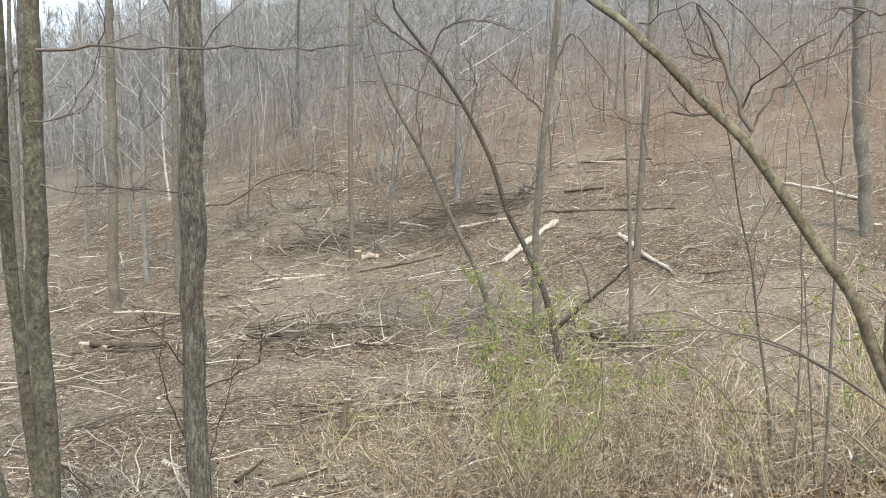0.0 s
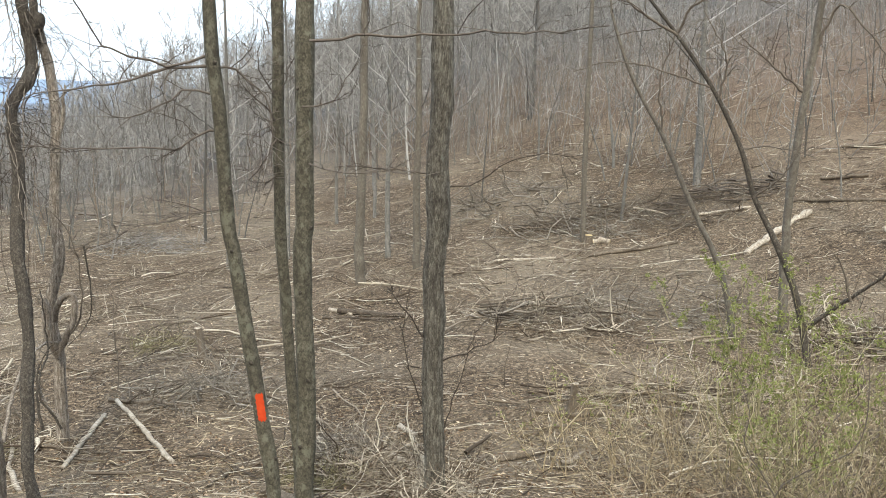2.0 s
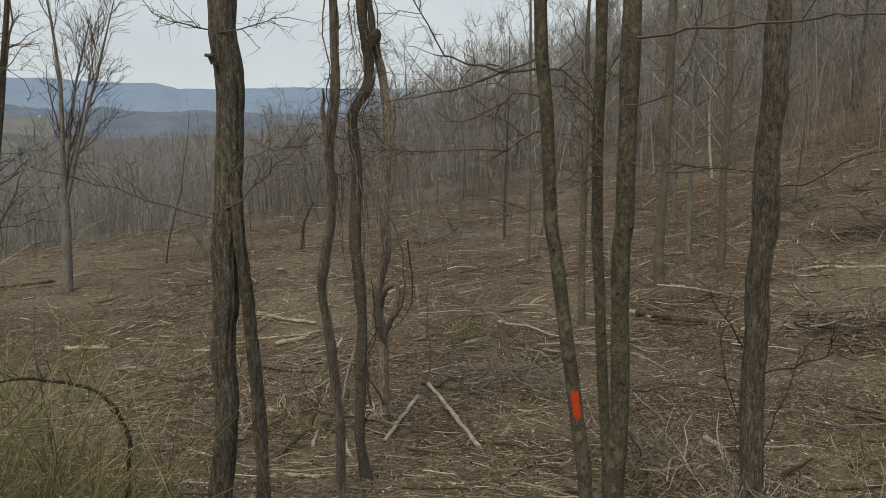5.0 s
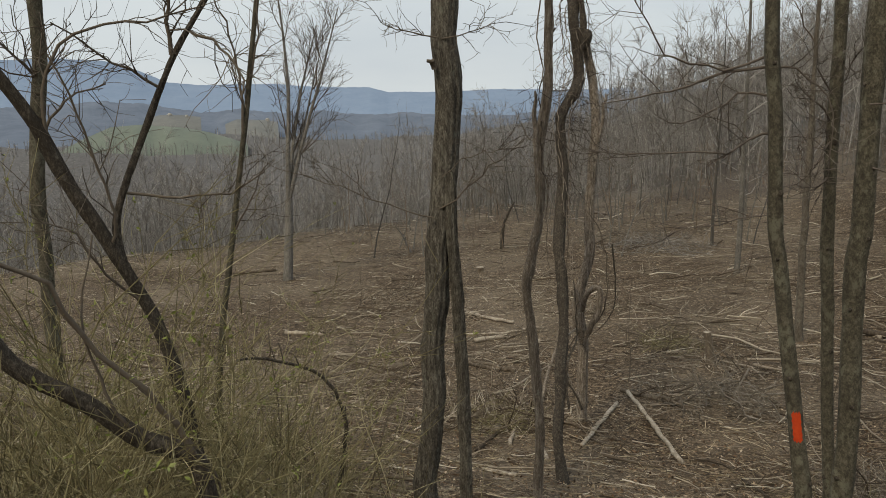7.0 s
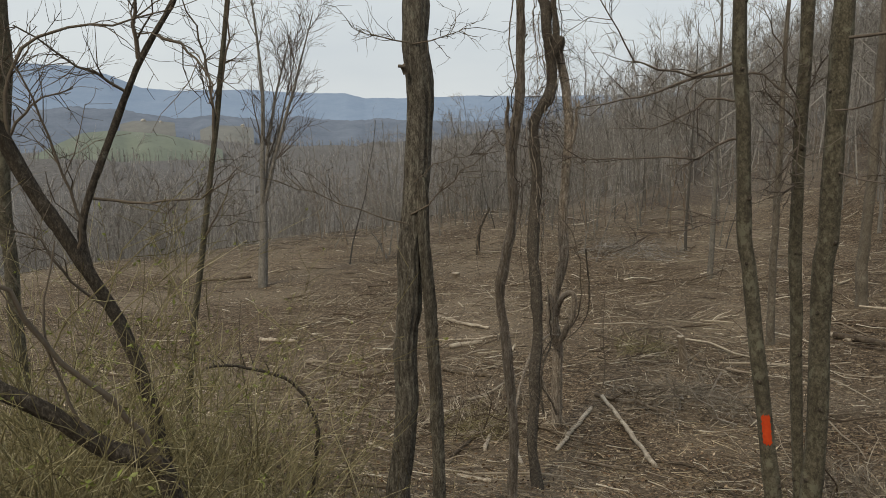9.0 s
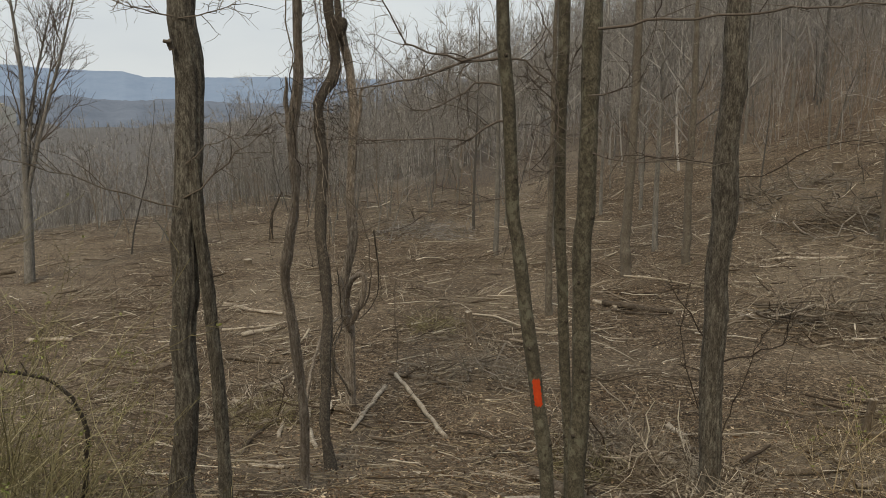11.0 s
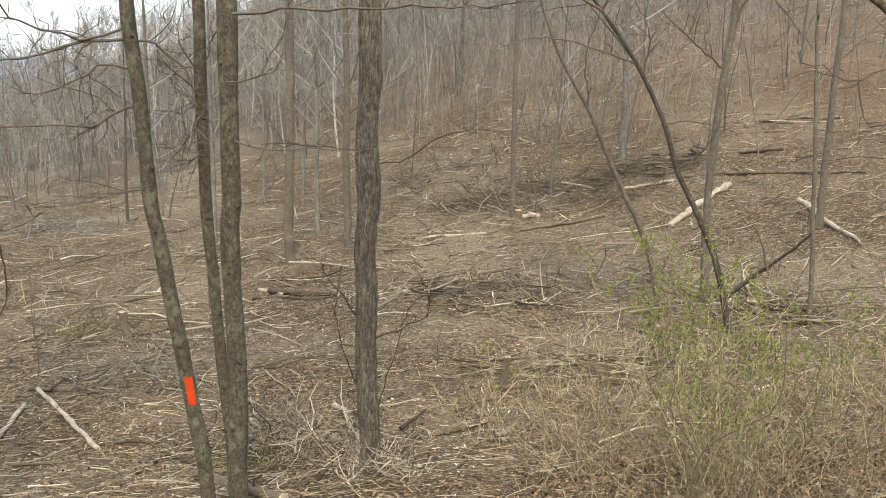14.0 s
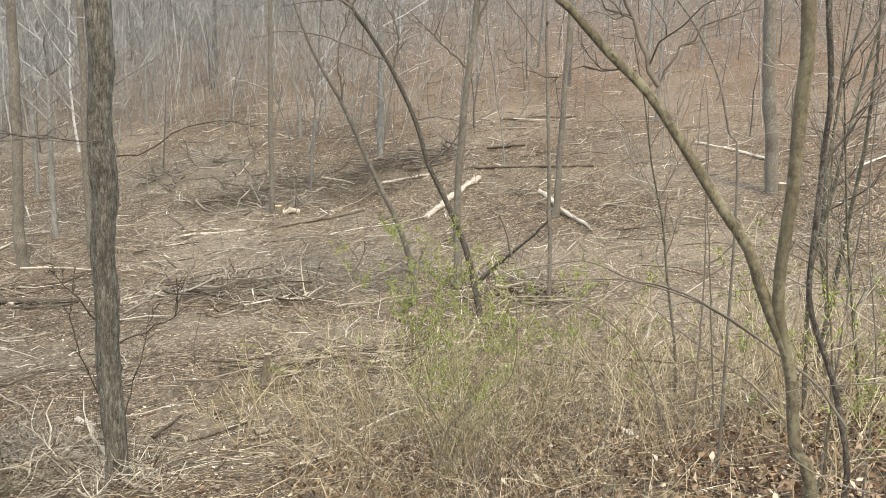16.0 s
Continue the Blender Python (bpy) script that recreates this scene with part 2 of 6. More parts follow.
TWIG_BRUSH = sticks_mat("grey_brush_twigs", [(0.0, (0.1, 0.084, 0.066)), (0.5, (0.2, 0.172, 0.14)), (1.0, (0.36, 0.325, 0.28))])
TWIG_DARK = sticks_mat("dark_twigs", [(0.0, (0.03, 0.024, 0.02)), (0.6, (0.07, 0.056, 0.045)), (1.0, (0.12, 0.1, 0.08))])
SLASH = sticks_mat("weathered_slash", [(0.0, (0.04, 0.029, 0.02)), (0.22, (0.09, 0.066, 0.045)), (0.48, (0.22, 0.178, 0.135)), (0.76, (0.42, 0.358, 0.28)), (0.9, (0.56, 0.49, 0.385)), (1.0, (0.86, 0.785, 0.66))], 14)
STEMS = sticks_mat("dry_straw_stems", [(0.0, (0.053, 0.036, 0.020)), (0.3, (0.167, 0.123, 0.070)), (0.65, (0.439, 0.348, 0.216)), (1.0, (0.794, 0.677, 0.476))])
RUSSET = sticks_mat("russet_saplings", [(0.0, (0.12, 0.088, 0.065)), (0.5, (0.21, 0.16, 0.118)), (1.0, (0.33, 0.26, 0.2))])
PALE_LOG = bark("peeled_pale_wood", (0.149, 0.117, 0.088), (0.414, 0.357, 0.287), (0.690, 0.632, 0.537), (0.172, 0.140, 0.110), 16, 0.3, 0.56, 0.008)
DEAD_LOG = bark("weathered_log_bark", (0.05, 0.038, 0.028), (0.15, 0.12, 0.09), (0.27, 0.225, 0.175), (0.3, 0.27, 0.22), 16, 0.3, 0.62, 0.012)

DARK_LIMB = bark("dark_damp_bark", (0.03, 0.023, 0.018), (0.085, 0.066, 0.05), (0.16, 0.13, 0.1), (0.14, 0.125, 0.1), 18, 0.3, 0.6, 0.01)


def plain_mat(name, a, c, scale, rough=0.85):
    m, n, l, b = mat(name, rough)
    tc = n.new("ShaderNodeTexCoord").outputs["Object"]
    g = noise_node(n, l, tc, scale, 5, 0.65)
    r = ramp(n, [(0.35, a), (0.65, c)])
    l.new(g, r.inputs[0])
    l.new(r.outputs[0], b.inputs["Base Color"])
    bumped(n, l, b, g, 0.4, 0.005)
    return m


CUT_WOOD = plain_mat("fresh_cut_wood", (0.5, 0.36, 0.17), (0.7, 0.56, 0.32), 30)
PAINT = plain_mat("orange_marking_paint", (0.46, 0.045, 0.012), (0.56, 0.065, 0.016), 22, 0.7)
STONE = plain_mat("pale_stone", (0.3, 0.28, 0.25), (0.5, 0.47, 0.42), 9)


def leaf_mat(name, cols, trans=0.25):
    m, n, l, b = mat(name, 0.7)
    r = ramp(n, cols)
    l.new(n.new("ShaderNodeNewGeometry").outputs["Random Per Island"], r.inputs[0])
    l.new(r.outputs[0], b.inputs["Base Color"])
    return m


BUDS = leaf_mat("young_green_leaves", [(0.0, (0.123, 0.144, 0.035)), (0.5, (0.196, 0.222, 0.061)), (1.0, (0.309, 0.324, 0.123))])
LITTER = leaf_mat("dead_leaves", [(0.0, (0.035, 0.020, 0.012)), (0.35, (0.105, 0.061, 0.034)), (0.68, (0.215, 0.132, 0.076)), (0.9, (0.38, 0.272, 0.182)), (1.0, (0.62, 0.52, 0.4))])

CHIPS = leaf_mat("chips_and_leaves", [(0.0, (0.032, 0.020, 0.013)), (0.35, (0.108, 0.069, 0.041)), (0.65, (0.259, 0.182, 0.112)), (0.87, (0.497, 0.388, 0.265)), (1.0, (0.799, 0.663, 0.484))])
THICKET = sticks_mat("olive_thicket_stems", [(0.0, (0.072, 0.061, 0.028)), (0.4, (0.184, 0.161, 0.079)), (0.8, (0.368, 0.328, 0.181)), (1.0, (0.573, 0.519, 0.322))])


def ground_mat():
    m, n, l, b = mat("leaf_covered_ground", 0.95)
    tc = n.new("ShaderNodeTexCoord").outputs["Object"]
    warp = noise_node(n, l, tc, 6, 3, 0.6)
    cells = []
    for scale in (19, 52):
        vor = n.new("ShaderNodeTexVoronoi")
        vor.inputs["Scale"].default_value = scale
        l.new(mix(n, l, 0.09, tc, warp, "ADD"), vor.inputs["Vector"])
        sep = n.new("ShaderNodeSeparateColor")
        l.new(vor.outputs["Color"], sep.inputs[0])
        cells.append(sep)
    litter = [(0.0, (0.012, 0.008, 0.006)), (0.34, (0.036, 0.024, 0.014)), (0.64, (0.118, 0.082, 0.052)), (0.88, (0.234, 0.174, 0.117)), (1.0, (0.414, 0.330, 0.234))]
    leaf, crumb = ramp(n, litter), ramp(n, litter)
    l.new(cells[0].outputs[0], leaf.inputs[0])
    l.new(cells[1].outputs[0], crumb.inputs[0])
    mid = noise_node(n, l, tc, 1.1, 6, 0.7, (1, 1.8, 1))
    fine = noise_node(n, l, tc, 9, 5, 0.75)
    c = mix(n, l, scaled(n, l, fine, 0.4, 0.6), leaf.outputs[0], crumb.outputs[0])
    c = mix(n, l, scaled(n, l, mid, 0.48, 0.7, 0.0, 0.5), c, (0.042, 0.032, 0.024))
    sep = cells[0]
    big = noise_node(n, l, tc, 0.16, 4, 0.6)
    c = mix(n, l, scaled(n, l, big, 0.42, 0.66, 0.0, 0.46), c, mix(n, l, cells[1].outputs[1], (0.146, 0.117, 0.084), (0.392, 0.322, 0.242)))
    # russet leaves lie on the wooded hill; grey-brown woods and painted-in distance haze cover the far land
    sx = n.new("ShaderNodeSeparateXYZ")
    l.new(tc, sx.inputs[0])
    dot = n.new("ShaderNodeVectorMath")
    dot.operation = "DOT_PRODUCT"
    dot.inputs[1].default_value = (0.64, 0.77, 0)
    l.new(tc, dot.inputs[0])
    hillf = scaled(n, l, dot.outputs["Value"], 24, 42, 0.0, 0.6)
    c = mix(n, l, hillf, c, mix(n, l, sep.outputs[1], (0.090, 0.056, 0.037), (0.228, 0.146, 0.098)))
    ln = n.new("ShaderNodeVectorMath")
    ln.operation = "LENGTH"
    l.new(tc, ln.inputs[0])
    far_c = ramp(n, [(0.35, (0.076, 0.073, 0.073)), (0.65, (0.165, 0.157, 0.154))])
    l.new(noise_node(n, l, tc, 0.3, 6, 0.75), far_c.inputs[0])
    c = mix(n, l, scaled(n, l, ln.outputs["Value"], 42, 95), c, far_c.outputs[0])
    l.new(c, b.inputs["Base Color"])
    h = mix(n, l, 0.5, sep.outputs[2], mid)
    bumped(n, l, b, h, 1.0, 0.09)
    return m


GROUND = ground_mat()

# ================= ground =================
rings, spokes = 210, 360
rad = np.concatenate([[0.05], np.geomspace(0.5, 4300, rings - 1)])
ang = np.arange(spokes) * 2 * math.pi / spokes
gx, gy = np.outer(rad, np.cos(ang)), np.outer(rad, np.sin(ang))
gv = np.stack([gx, gy, ground_z(gx, gy)], -1).reshape(-1, 3)
gi = np.arange(rings - 1)[:, None] * spokes
gj = np.arange(spokes)
gk = (gj + 1) % spokes
gf = np.stack([gi + gj, gi + spokes + gj, gi + spokes + gk, gi + gk], -1).reshape(-1, 4)
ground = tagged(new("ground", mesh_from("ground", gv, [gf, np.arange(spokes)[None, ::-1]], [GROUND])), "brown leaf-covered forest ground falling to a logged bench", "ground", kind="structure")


def on(x, y, up=0.0):
    return np.array([x, y, float(ground_z(x, y)) + up])


# ================= trees close to the viewer =================
def trunk_geo(points, r0, r1, base, sides=20, step=0.09, ridges=0.05, flare=0.35, extend=7.0, lean=(0, 0), plates=0.0, knobbly=0.04):
    """A trunk through a few points, ridged, flared at the foot, drawn on above the last point."""
    p = [np.array(q, float) for q in points]
    d = unit(p[-1] - p[-2])
    d = unit(d * 0.6 + np.array([lean[0], lean[1], 0.6]))
    if extend:
        top = p[-1]
        p += [top + d * extend * q + np.array([0.02, 0.01, 0]) * extend * q * q for q in (0.05, 0.16, 0.38, 0.7, 1.0)]
    c = curve(p, step)
    K = len(c)
    along = np.concatenate([[0], np.cumsum(np.linalg.norm(np.diff(c, axis=0), axis=1))])
    seen = np.linalg.norm(np.diff(np.array(points, float), axis=0), axis=1).sum()
    r = np.interp(along, [0, seen, seen + max(extend, 0.01)], [r0, r1, r1 * (0.3 if extend else 1.0)])
    r = r * (1 + flare * np.exp(-along / 0.22))
    marks = max(8, int(along[-1] / 0.22))
    r = r * (1 + knobbly * np.interp(along, np.linspace(0, along[-1], marks), rng.standard_normal(marks)))
    for ax in range(2):
        c[:, ax] += 3.0 * knobbly * r * np.interp(along, np.linspace(0, along[-1], marks // 2), rng.standard_normal(marks // 2))
    tan = unit(np.gradient(c, axis=0))
    a = unit(np.cross(tan, np.array([0.02, 1.0, 0.05])))
    b = np.cross(tan, a)
    th = np.arange(sides) * 2 * math.pi / sides
    rid = np.zeros((K, sides))
    keys = max(3, K // 9)
    grid = rng.standard_normal((keys, sides))
    for s in range(sides):
        rid[:, s] = np.interp(np.arange(K), np.linspace(0, K - 1, keys), grid[:, s])
    rr = r[:, None] * (1 + ridges * rid)
    if plates:
        wave = 0.35 * np.interp(np.arange(K), np.linspace(0, K - 1, 14), rng.standard_normal(14))
        rr = r[:, None] * (1 + 0.02 * rid)
        for s in range(sides):
            if s % 3 == 0:
                rr[:, s] -= plates * rng.uniform(0.5, 1.1)
                continue
            at_row = rng.integers(-4, 0)
            while at_row < K:
                span = int(rng.integers(3, 9))
                lo, hi = max(at_row, 0), min(at_row + span, K)
                if hi > lo:
                    rr[lo:hi, s] += plates * rng.uniform(0.0, 0.9) * np.linspace(1.0, 0.45, hi - lo)
                    if rng.random() < 0.35:
                        rr[hi - 1, s] -= plates * 0.8
                at_row += span
        th = th + wave[:, None] * 0.5
    else:
        th = np.broadcast_to(th, (K, sides))
    ct, snn = np.cos(th)[..., None], np.sin(th)[..., None]
    v = c[:, None] + rr[..., None] * (ct * a[:, None] + snn * b[:, None]) - np.array(base)
    g = Geo()
    i = np.arange(K - 1)[:, None] * sides
    j = np.arange(sides)
    k = (j + 1) % sides
    g.add(v.reshape(-1, 3), np.stack([i + j, i + k, i + sides + k, i + sides + j], -1).reshape(-1, 4))
    return g, c - np.array(base), r


def limb_geo(points, r0, r1, base, twigs=12, step=0.12, sides=7, twig_len=0.5, levels=2):
    """A limb through a few points, with side shoots."""
    c = curve([np.array(q, float) - base for q in points], step)
    c = c + 0.012 * rng.standard_normal(c.shape)
    r = np.linspace(r0, r1, len(c))
    g = Geo().tubes(c[None], r[None], sides)
    P, R = c[None], r[None]
    for lv in range(levels):
        if twigs == 0:
            break
        s, d, rd, u = spawn(P, R, int(twigs * (2.6 if lv else 1.0)), 0.12, 1.0, 42, 0.4)
        L = twig_len * rng.uniform(0.3, 1.7, len(s)) * (0.5 if lv else 1)
        P2 = lines(s, d, L, 5, 0.34, 0.05)
        R2 = taper(np.clip(rd * 0.55, 0.004 if lv == 0 else 0.0026, 0.012), 5, 0.4)
        g.tubes(P2, R2, 3)
        P, R = P2, R2
    return g


def crown_geo(c, r, lo, count, length, twig=2):
    """Limbs of an upper crown off the trunk line c."""
    g = Geo()
    P, R = c[None], r[None]
    s, d, rd, u = spawn(P, R, count, lo, 0.99, 50)
    L = length * rng.uniform(0.4, 1.2, count)
    P1, R1 = lines(s, d, L, 7, 0.26, 0.08), taper(rd * 0.45, 7, 0.22)
    g.tubes(P1, R1, 4)
    for k in range(twig):
        s, d, rd, u = spawn(P1, R1, count * (4 if k == 0 else 9), 0.15, 1, 42)
        P1 = lines(s, d, length * (0.45 if k == 0 else 0.2) * rng.uniform(0.3, 1.4, len(s)), 5, 0.3, 0.05)
        R1 = taper(np.maximum(rd * 0.6, 0.0028), 5, 0.35)
        g.tubes(P1, R1, 3)
    return g


STEM_LINES = {}


def big_tree(name, label, stems, material, limbs=(), crown=(10, 2.5), sides=20, ridges=0.05, twig_mat=None, category="tree", plates=0.0, knobbly=0.04):
    base = np.array(stems[0][0][0], float)
    base[2] = float(ground_z(base[0], base[1]))
    ob = thing(name, label, category, base)
    for i, (pts, r0, r1, ext) in enumerate(stems):
        if i == 0:
            pts = [(pts[0][0], pts[0][1], min(pts[0][2], base[2] - 0.15))] + list(pts[1:])
        g, c, r = trunk_geo(pts, r0, r1, base, sides, step=0.05 if plates else 0.09, plates=plates, knobbly=knobbly, ridges=ridges, extend=ext, flare=0.3 if i == 0 else 0.0)
        part("trunk", g, material, ob)
        if i == 0:
            STEM_LINES[ob.name] = (c, r)
        if ext > 2 and crown[0]:
            lo = 1 - ext / (len(c) * (0.05 if plates else 0.09))
            part("crown", crown_geo(c, r, max(lo + 0.12, 0.5), crown[0], crown[1]), twig_mat or TWIG, ob)
    for pts, r0, r1, tw, tl in limbs:
        part("branch", limb_geo(pts, r0, r1, base, tw, twig_len=tl), material if r0 > 0.04 else twig_mat or TWIG, ob)
    return ob


# limbs: a few waypoints, radius at the root and tip, side shoots, their length
BOUGHS = {}
BOUGHS["B"] = [
    ([(-3.37, 6.58, 2.13), (-2.95, 6.69, 2.18), (-2.54, 6.75, 2.18), (-2.08, 6.82, 2.21), (-1.59, 6.86, 2.21), (-1.17, 6.86, 2.21), (-0.75, 6.83, 2.25)], 0.0140, 0.0054, 14, 0.5),
    ([(-3.37, 6.58, 1.06), (-3.06, 6.60, 0.99), (-2.74, 6.62, 1.01), (-2.33, 6.65, 0.96)], 0.0068, 0.0026, 10, 0.35),
    ([(-3.43, 6.54, 1.54), (-3.17, 6.61, 1.62), (-3.02, 6.62, 1.81), (-2.88, 6.62, 2.00)], 0.0086, 0.0026, 8, 0.4),
]
BOUGHS["Bl"] = [
    ([(-3.95, 5.94, 1.88), (-4.18, 5.68, 1.87), (-4.48, 5.35, 1.72), (-4.84, 4.94, 1.65)], 0.0131, 0.0045, 12, 0.5),
    ([(-3.96, 5.93, 1.97), (-4.18, 5.68, 1.88), (-4.38, 5.44, 1.94), (-4.47, 5.26, 2.03), (-4.53, 5.10, 2.26), (-4.57, 4.94, 2.51)], 0.0117, 0.0045, 12, 0.5),
    ([(-3.94, 5.95, 1.65), (-4.13, 5.77, 1.69), (-4.27, 5.61, 1.53), (-4.44, 5.44, 1.45), (-4.55, 5.29, 1.52)], 0.0103, 0.0035, 12, 0.4),
    ([(-3.91, 5.97, 1.33), (-4.04, 5.81, 1.34), (-4.14, 5.65, 1.19), (-4.27, 5.46, 1.23), (-4.48, 5.22, 1.23), (-4.76, 4.86, 1.24), (-4.83, 4.71, 1.30)], 0.0113, 0.0035, 18, 0.45),
    ([(-3.88, 5.99, 0.69), (-4.17, 5.65, 0.63), (-4.42, 5.30, 0.55)], 0.0070, 0.0026, 12, 0.35),
    ([(-3.95, 5.94, 1.87), (-3.78, 6.08, 1.85), (-3.67, 6.16, 1.73), (-3.57, 6.25, 1.51), (-3.59, 6.25, 1.04)], 0.0105, 0.0035, 14, 0.4),
]
BOUGHS["Mb"] = [
    ([(-4.01, 7.20, 1.37), (-4.04, 7.05, 1.52), (-4.07, 6.89, 1.62), (-4.10, 6.74, 1.72), (-4.10, 6.61, 1.88)], 0.011, 0.003, 10, 0.4),
    ([(-4.02, 7.19, 1.57), (-4.04, 7.05, 1.77), (-4.05, 6.91, 1.93), (-4.01, 6.79, 2.09)], 0.009, 0.003, 10, 0.4),
    ([(-4.01, 7.20, 1.27), (-4.02, 7.05, 1.13), (-4.03, 6.92, 0.96), (-4.00, 6.80, 0.76)], 0.010, 0.003, 10, 0.4),
    ([(-4.03, 7.19, 1.47), (-4.07, 7.03, 1.35), (-4.10, 6.88, 1.31), (-4.12, 6.73, 1.17)], 0.008, 0.003, 10, 0.4),
    ([(-4.02, 7.19, 1.17), (-4.04, 7.05, 1.42), (-4.10, 6.88, 1.48)], 0.008, 0.003, 10, 0.4),
    ([(-4.03, 7.19, 0.94), (-4.05, 7.04, 0.82), (-4.13, 6.86, 0.86), (-4.16, 6.71, 0.85)], 0.008, 0.003, 10, 0.4),
    ([(-4.01, 7.20, 1.66), (-3.87, 7.13, 1.82), (-3.78, 7.04, 2.02)], 0.008, 0.003, 10, 0.4),
]
BOUGHS["C"] = [
    ([(-2.68, 8.59, 0.68), (-2.29, 8.59, 0.75), (-2.04, 8.54, 0.95), (-1.74, 8.50, 1.06), (-1.13, 8.50, 1.10)], 0.008, 0.003, 4, 0.3),
    ([(-2.76, 8.57, 0.80), (-3.00, 8.37, 0.88), (-3.37, 8.11, 0.90), (-3.72, 7.83, 0.93)], 0.0076, 0.0033, 10, 0.45),
    ([(-2.77, 8.56, -1.32), (-2.89, 8.37, -1.00), (-3.00, 8.18, -0.70), (-3.14, 7.98, -0.41)], 0.011, 0.004, 12, 0.4),
    ([(-2.80, 8.55, -1.46), (-2.39, 8.49, -1.21), (-2.05, 8.39, -1.01), (-1.94, 8.23, -0.66)], 0.011, 0.004, 14, 0.4),
    ([(-2.80, 8.55, -2.17), (-2.98, 8.34, -1.56), (-3.03, 8.17, -0.97), (-2.90, 8.06, -0.40)], 0.009, 0.003, 14, 0.3),
    ([(-2.81, 8.55, -2.75), (-2.54, 8.41, -1.93), (-2.32, 8.25, -1.29), (-2.17, 8.06, -0.83)], 0.009, 0.003, 14, 0.3),
]
BOUGHS["A"] = [
    ([(-6.01, 4.05, 0.68), (-6.17, 3.65, 0.84), (-6.28, 3.26, 1.01), (-6.32, 2.97, 1.12), (-6.39, 2.60, 1.26)], 0.0070, 0.0026, 8, 0.5),
    ([(-5.98, 4.10, 0.76), (-5.72, 4.31, 1.05), (-5.53, 4.41, 1.21), (-5.32, 4.53, 1.37)], 0.0079, 0.0026, 12, 0.4),
    ([(-5.96, 4.12, 1.06), (-5.85, 4.23, 1.18), (-5.71, 4.37, 1.27), (-5.58, 4.49, 1.28)], 0.0061, 0.0026, 8, 0.35),
    ([(-5.97, 4.10, 2.25), (-6.04, 3.85, 2.28), (-6.09, 3.61, 2.36)], 0.0070, 0.0026, 10, 0.3),
    ([(-5.94, 4.14, 2.25), (-5.74, 4.28, 2.28), (-5.54, 4.40, 2.34)], 0.0070, 0.0026, 10, 0.3),
    ([(-5.99, 4.08, 2.00), (-5.99, 4.05, 2.03), (-5.98, 4.02, 2.06)], 0.0260, 0.0139, 0, 0.3),
]
BOUGHS["arch"] = [
    ([(1.43, 3.84, 1.58), (1.37, 3.86, 1.73), (1.31, 3.89, 1.88), (1.23, 3.91, 2.04), (1.17, 3.93, 2.17)], 0.0145, 0.008, 3, 0.4),
    ([(1.44, 3.84, 1.57), (1.47, 3.83, 1.68), (1.53, 3.80, 1.78), (1.62, 3.77, 1.87), (1.72, 3.72, 1.92), (1.83, 3.67, 1.96)], 0.0075, 0.003, 4, 0.3),
    ([(1.32, 3.88, 1.64), (1.17, 3.93, 1.66), (1.01, 3.97, 1.64), (0.86, 4.01, 1.56)], 0.0055, 0.002, 4, 0.3),
    ([(0.91, 4.00, 2.09), (1.02, 3.97, 2.13), (1.13, 3.94, 2.18), (1.19, 3.92, 2.16)], 0.006, 0.003, 3, 0.3),
    ([(1.93, 3.62, 2.11), (1.86, 3.65, 2.10), (1.81, 3.68, 2.14), (1.74, 3.71, 2.12), (1.70, 3.73, 2.07)], 0.006, 0.003, 3, 0.3),
]
BOUGHS["rdark"] = [
    ([(2.41, 3.92, 1.57), (2.43, 3.83, 1.79), (2.47, 3.71, 2.01)], 0.009, 0.0035, 2, 0.3),
    ([(2.40, 3.92, 1.21), (2.45, 3.81, 1.40), (2.53, 3.67, 1.66)], 0.008, 0.003, 2, 0.3),
]
BOUGHS["E1"] = [
    ([(-0.34, 16.50, 3.00), (-0.1, 16.3, 3.5), (0.5, 16.1, 3.7), (1.3, 15.9, 3.5)], 0.026, 0.009, 12, 0.8),
    ([(0.38, 16.50, 1.99), (-0.5, 16.4, 2.3), (-1.5, 16.3, 2.5), (-2.3, 16.2, 2.3)], 0.022, 0.008, 12, 0.8),
    ([(0.99, 16.47, 0.84), (1.6, 16.3, 0.9), (2.3, 16.2, 0.7)], 0.016, 0.006, 10, 0.6),
    ([(2.45, 16.32, -2.59), (2.92, 16.07, -2.04), (3.43, 15.80, -1.49), (3.70, 15.57, -1.10)], 0.05, 0.02, 6, 0.4),
    ([(3.06, 15.91, -1.88), (2.91, 15.83, -1.39), (2.77, 15.76, -1.09)], 0.03, 0.014, 3, 0.3),
    ([(-0.34, 16.50, 3.00), (-1.01, 16.22, 3.40), (-1.66, 15.91, 3.89)], 0.03, 0.012, 14, 0.9),
    ([(0.50, 16.49, 1.76), (0.59, 16.24, 2.55), (0.11, 16.00, 3.40)], 0.022, 0.008, 14, 0.8),
    ([(1.30, 16.45, -0.09), (1.79, 16.15, 0.41), (1.96, 15.88, 1.00)], 0.02, 0.008, 14, 0.7),
]
BOUGHS["E2"] = [
    ([(2.39, 18.34, 2.82), (2.77, 18.12, 3.68), (3.25, 17.87, 3.17), (3.85, 17.58, 2.37)], 0.035, 0.01, 14, 0.9),
    ([(2.30, 18.36, 1.93), (1.42, 18.19, 2.67), (0.89, 17.98, 3.14)], 0.03, 0.01, 14, 0.9),
]
BOUGHS["E3"] = [
    ([(-0.53, 17.99, 1.00), (-0.66, 17.79, 2.12), (-0.36, 17.60, 3.21)], 0.025, 0.01, 14, 0.8),
    ([(0.20, 18.00, -0.54), (-0.18, 17.80, -0.91), (-0.81, 17.58, -0.76)], 0.02, 0.006, 8, 0.6),
]
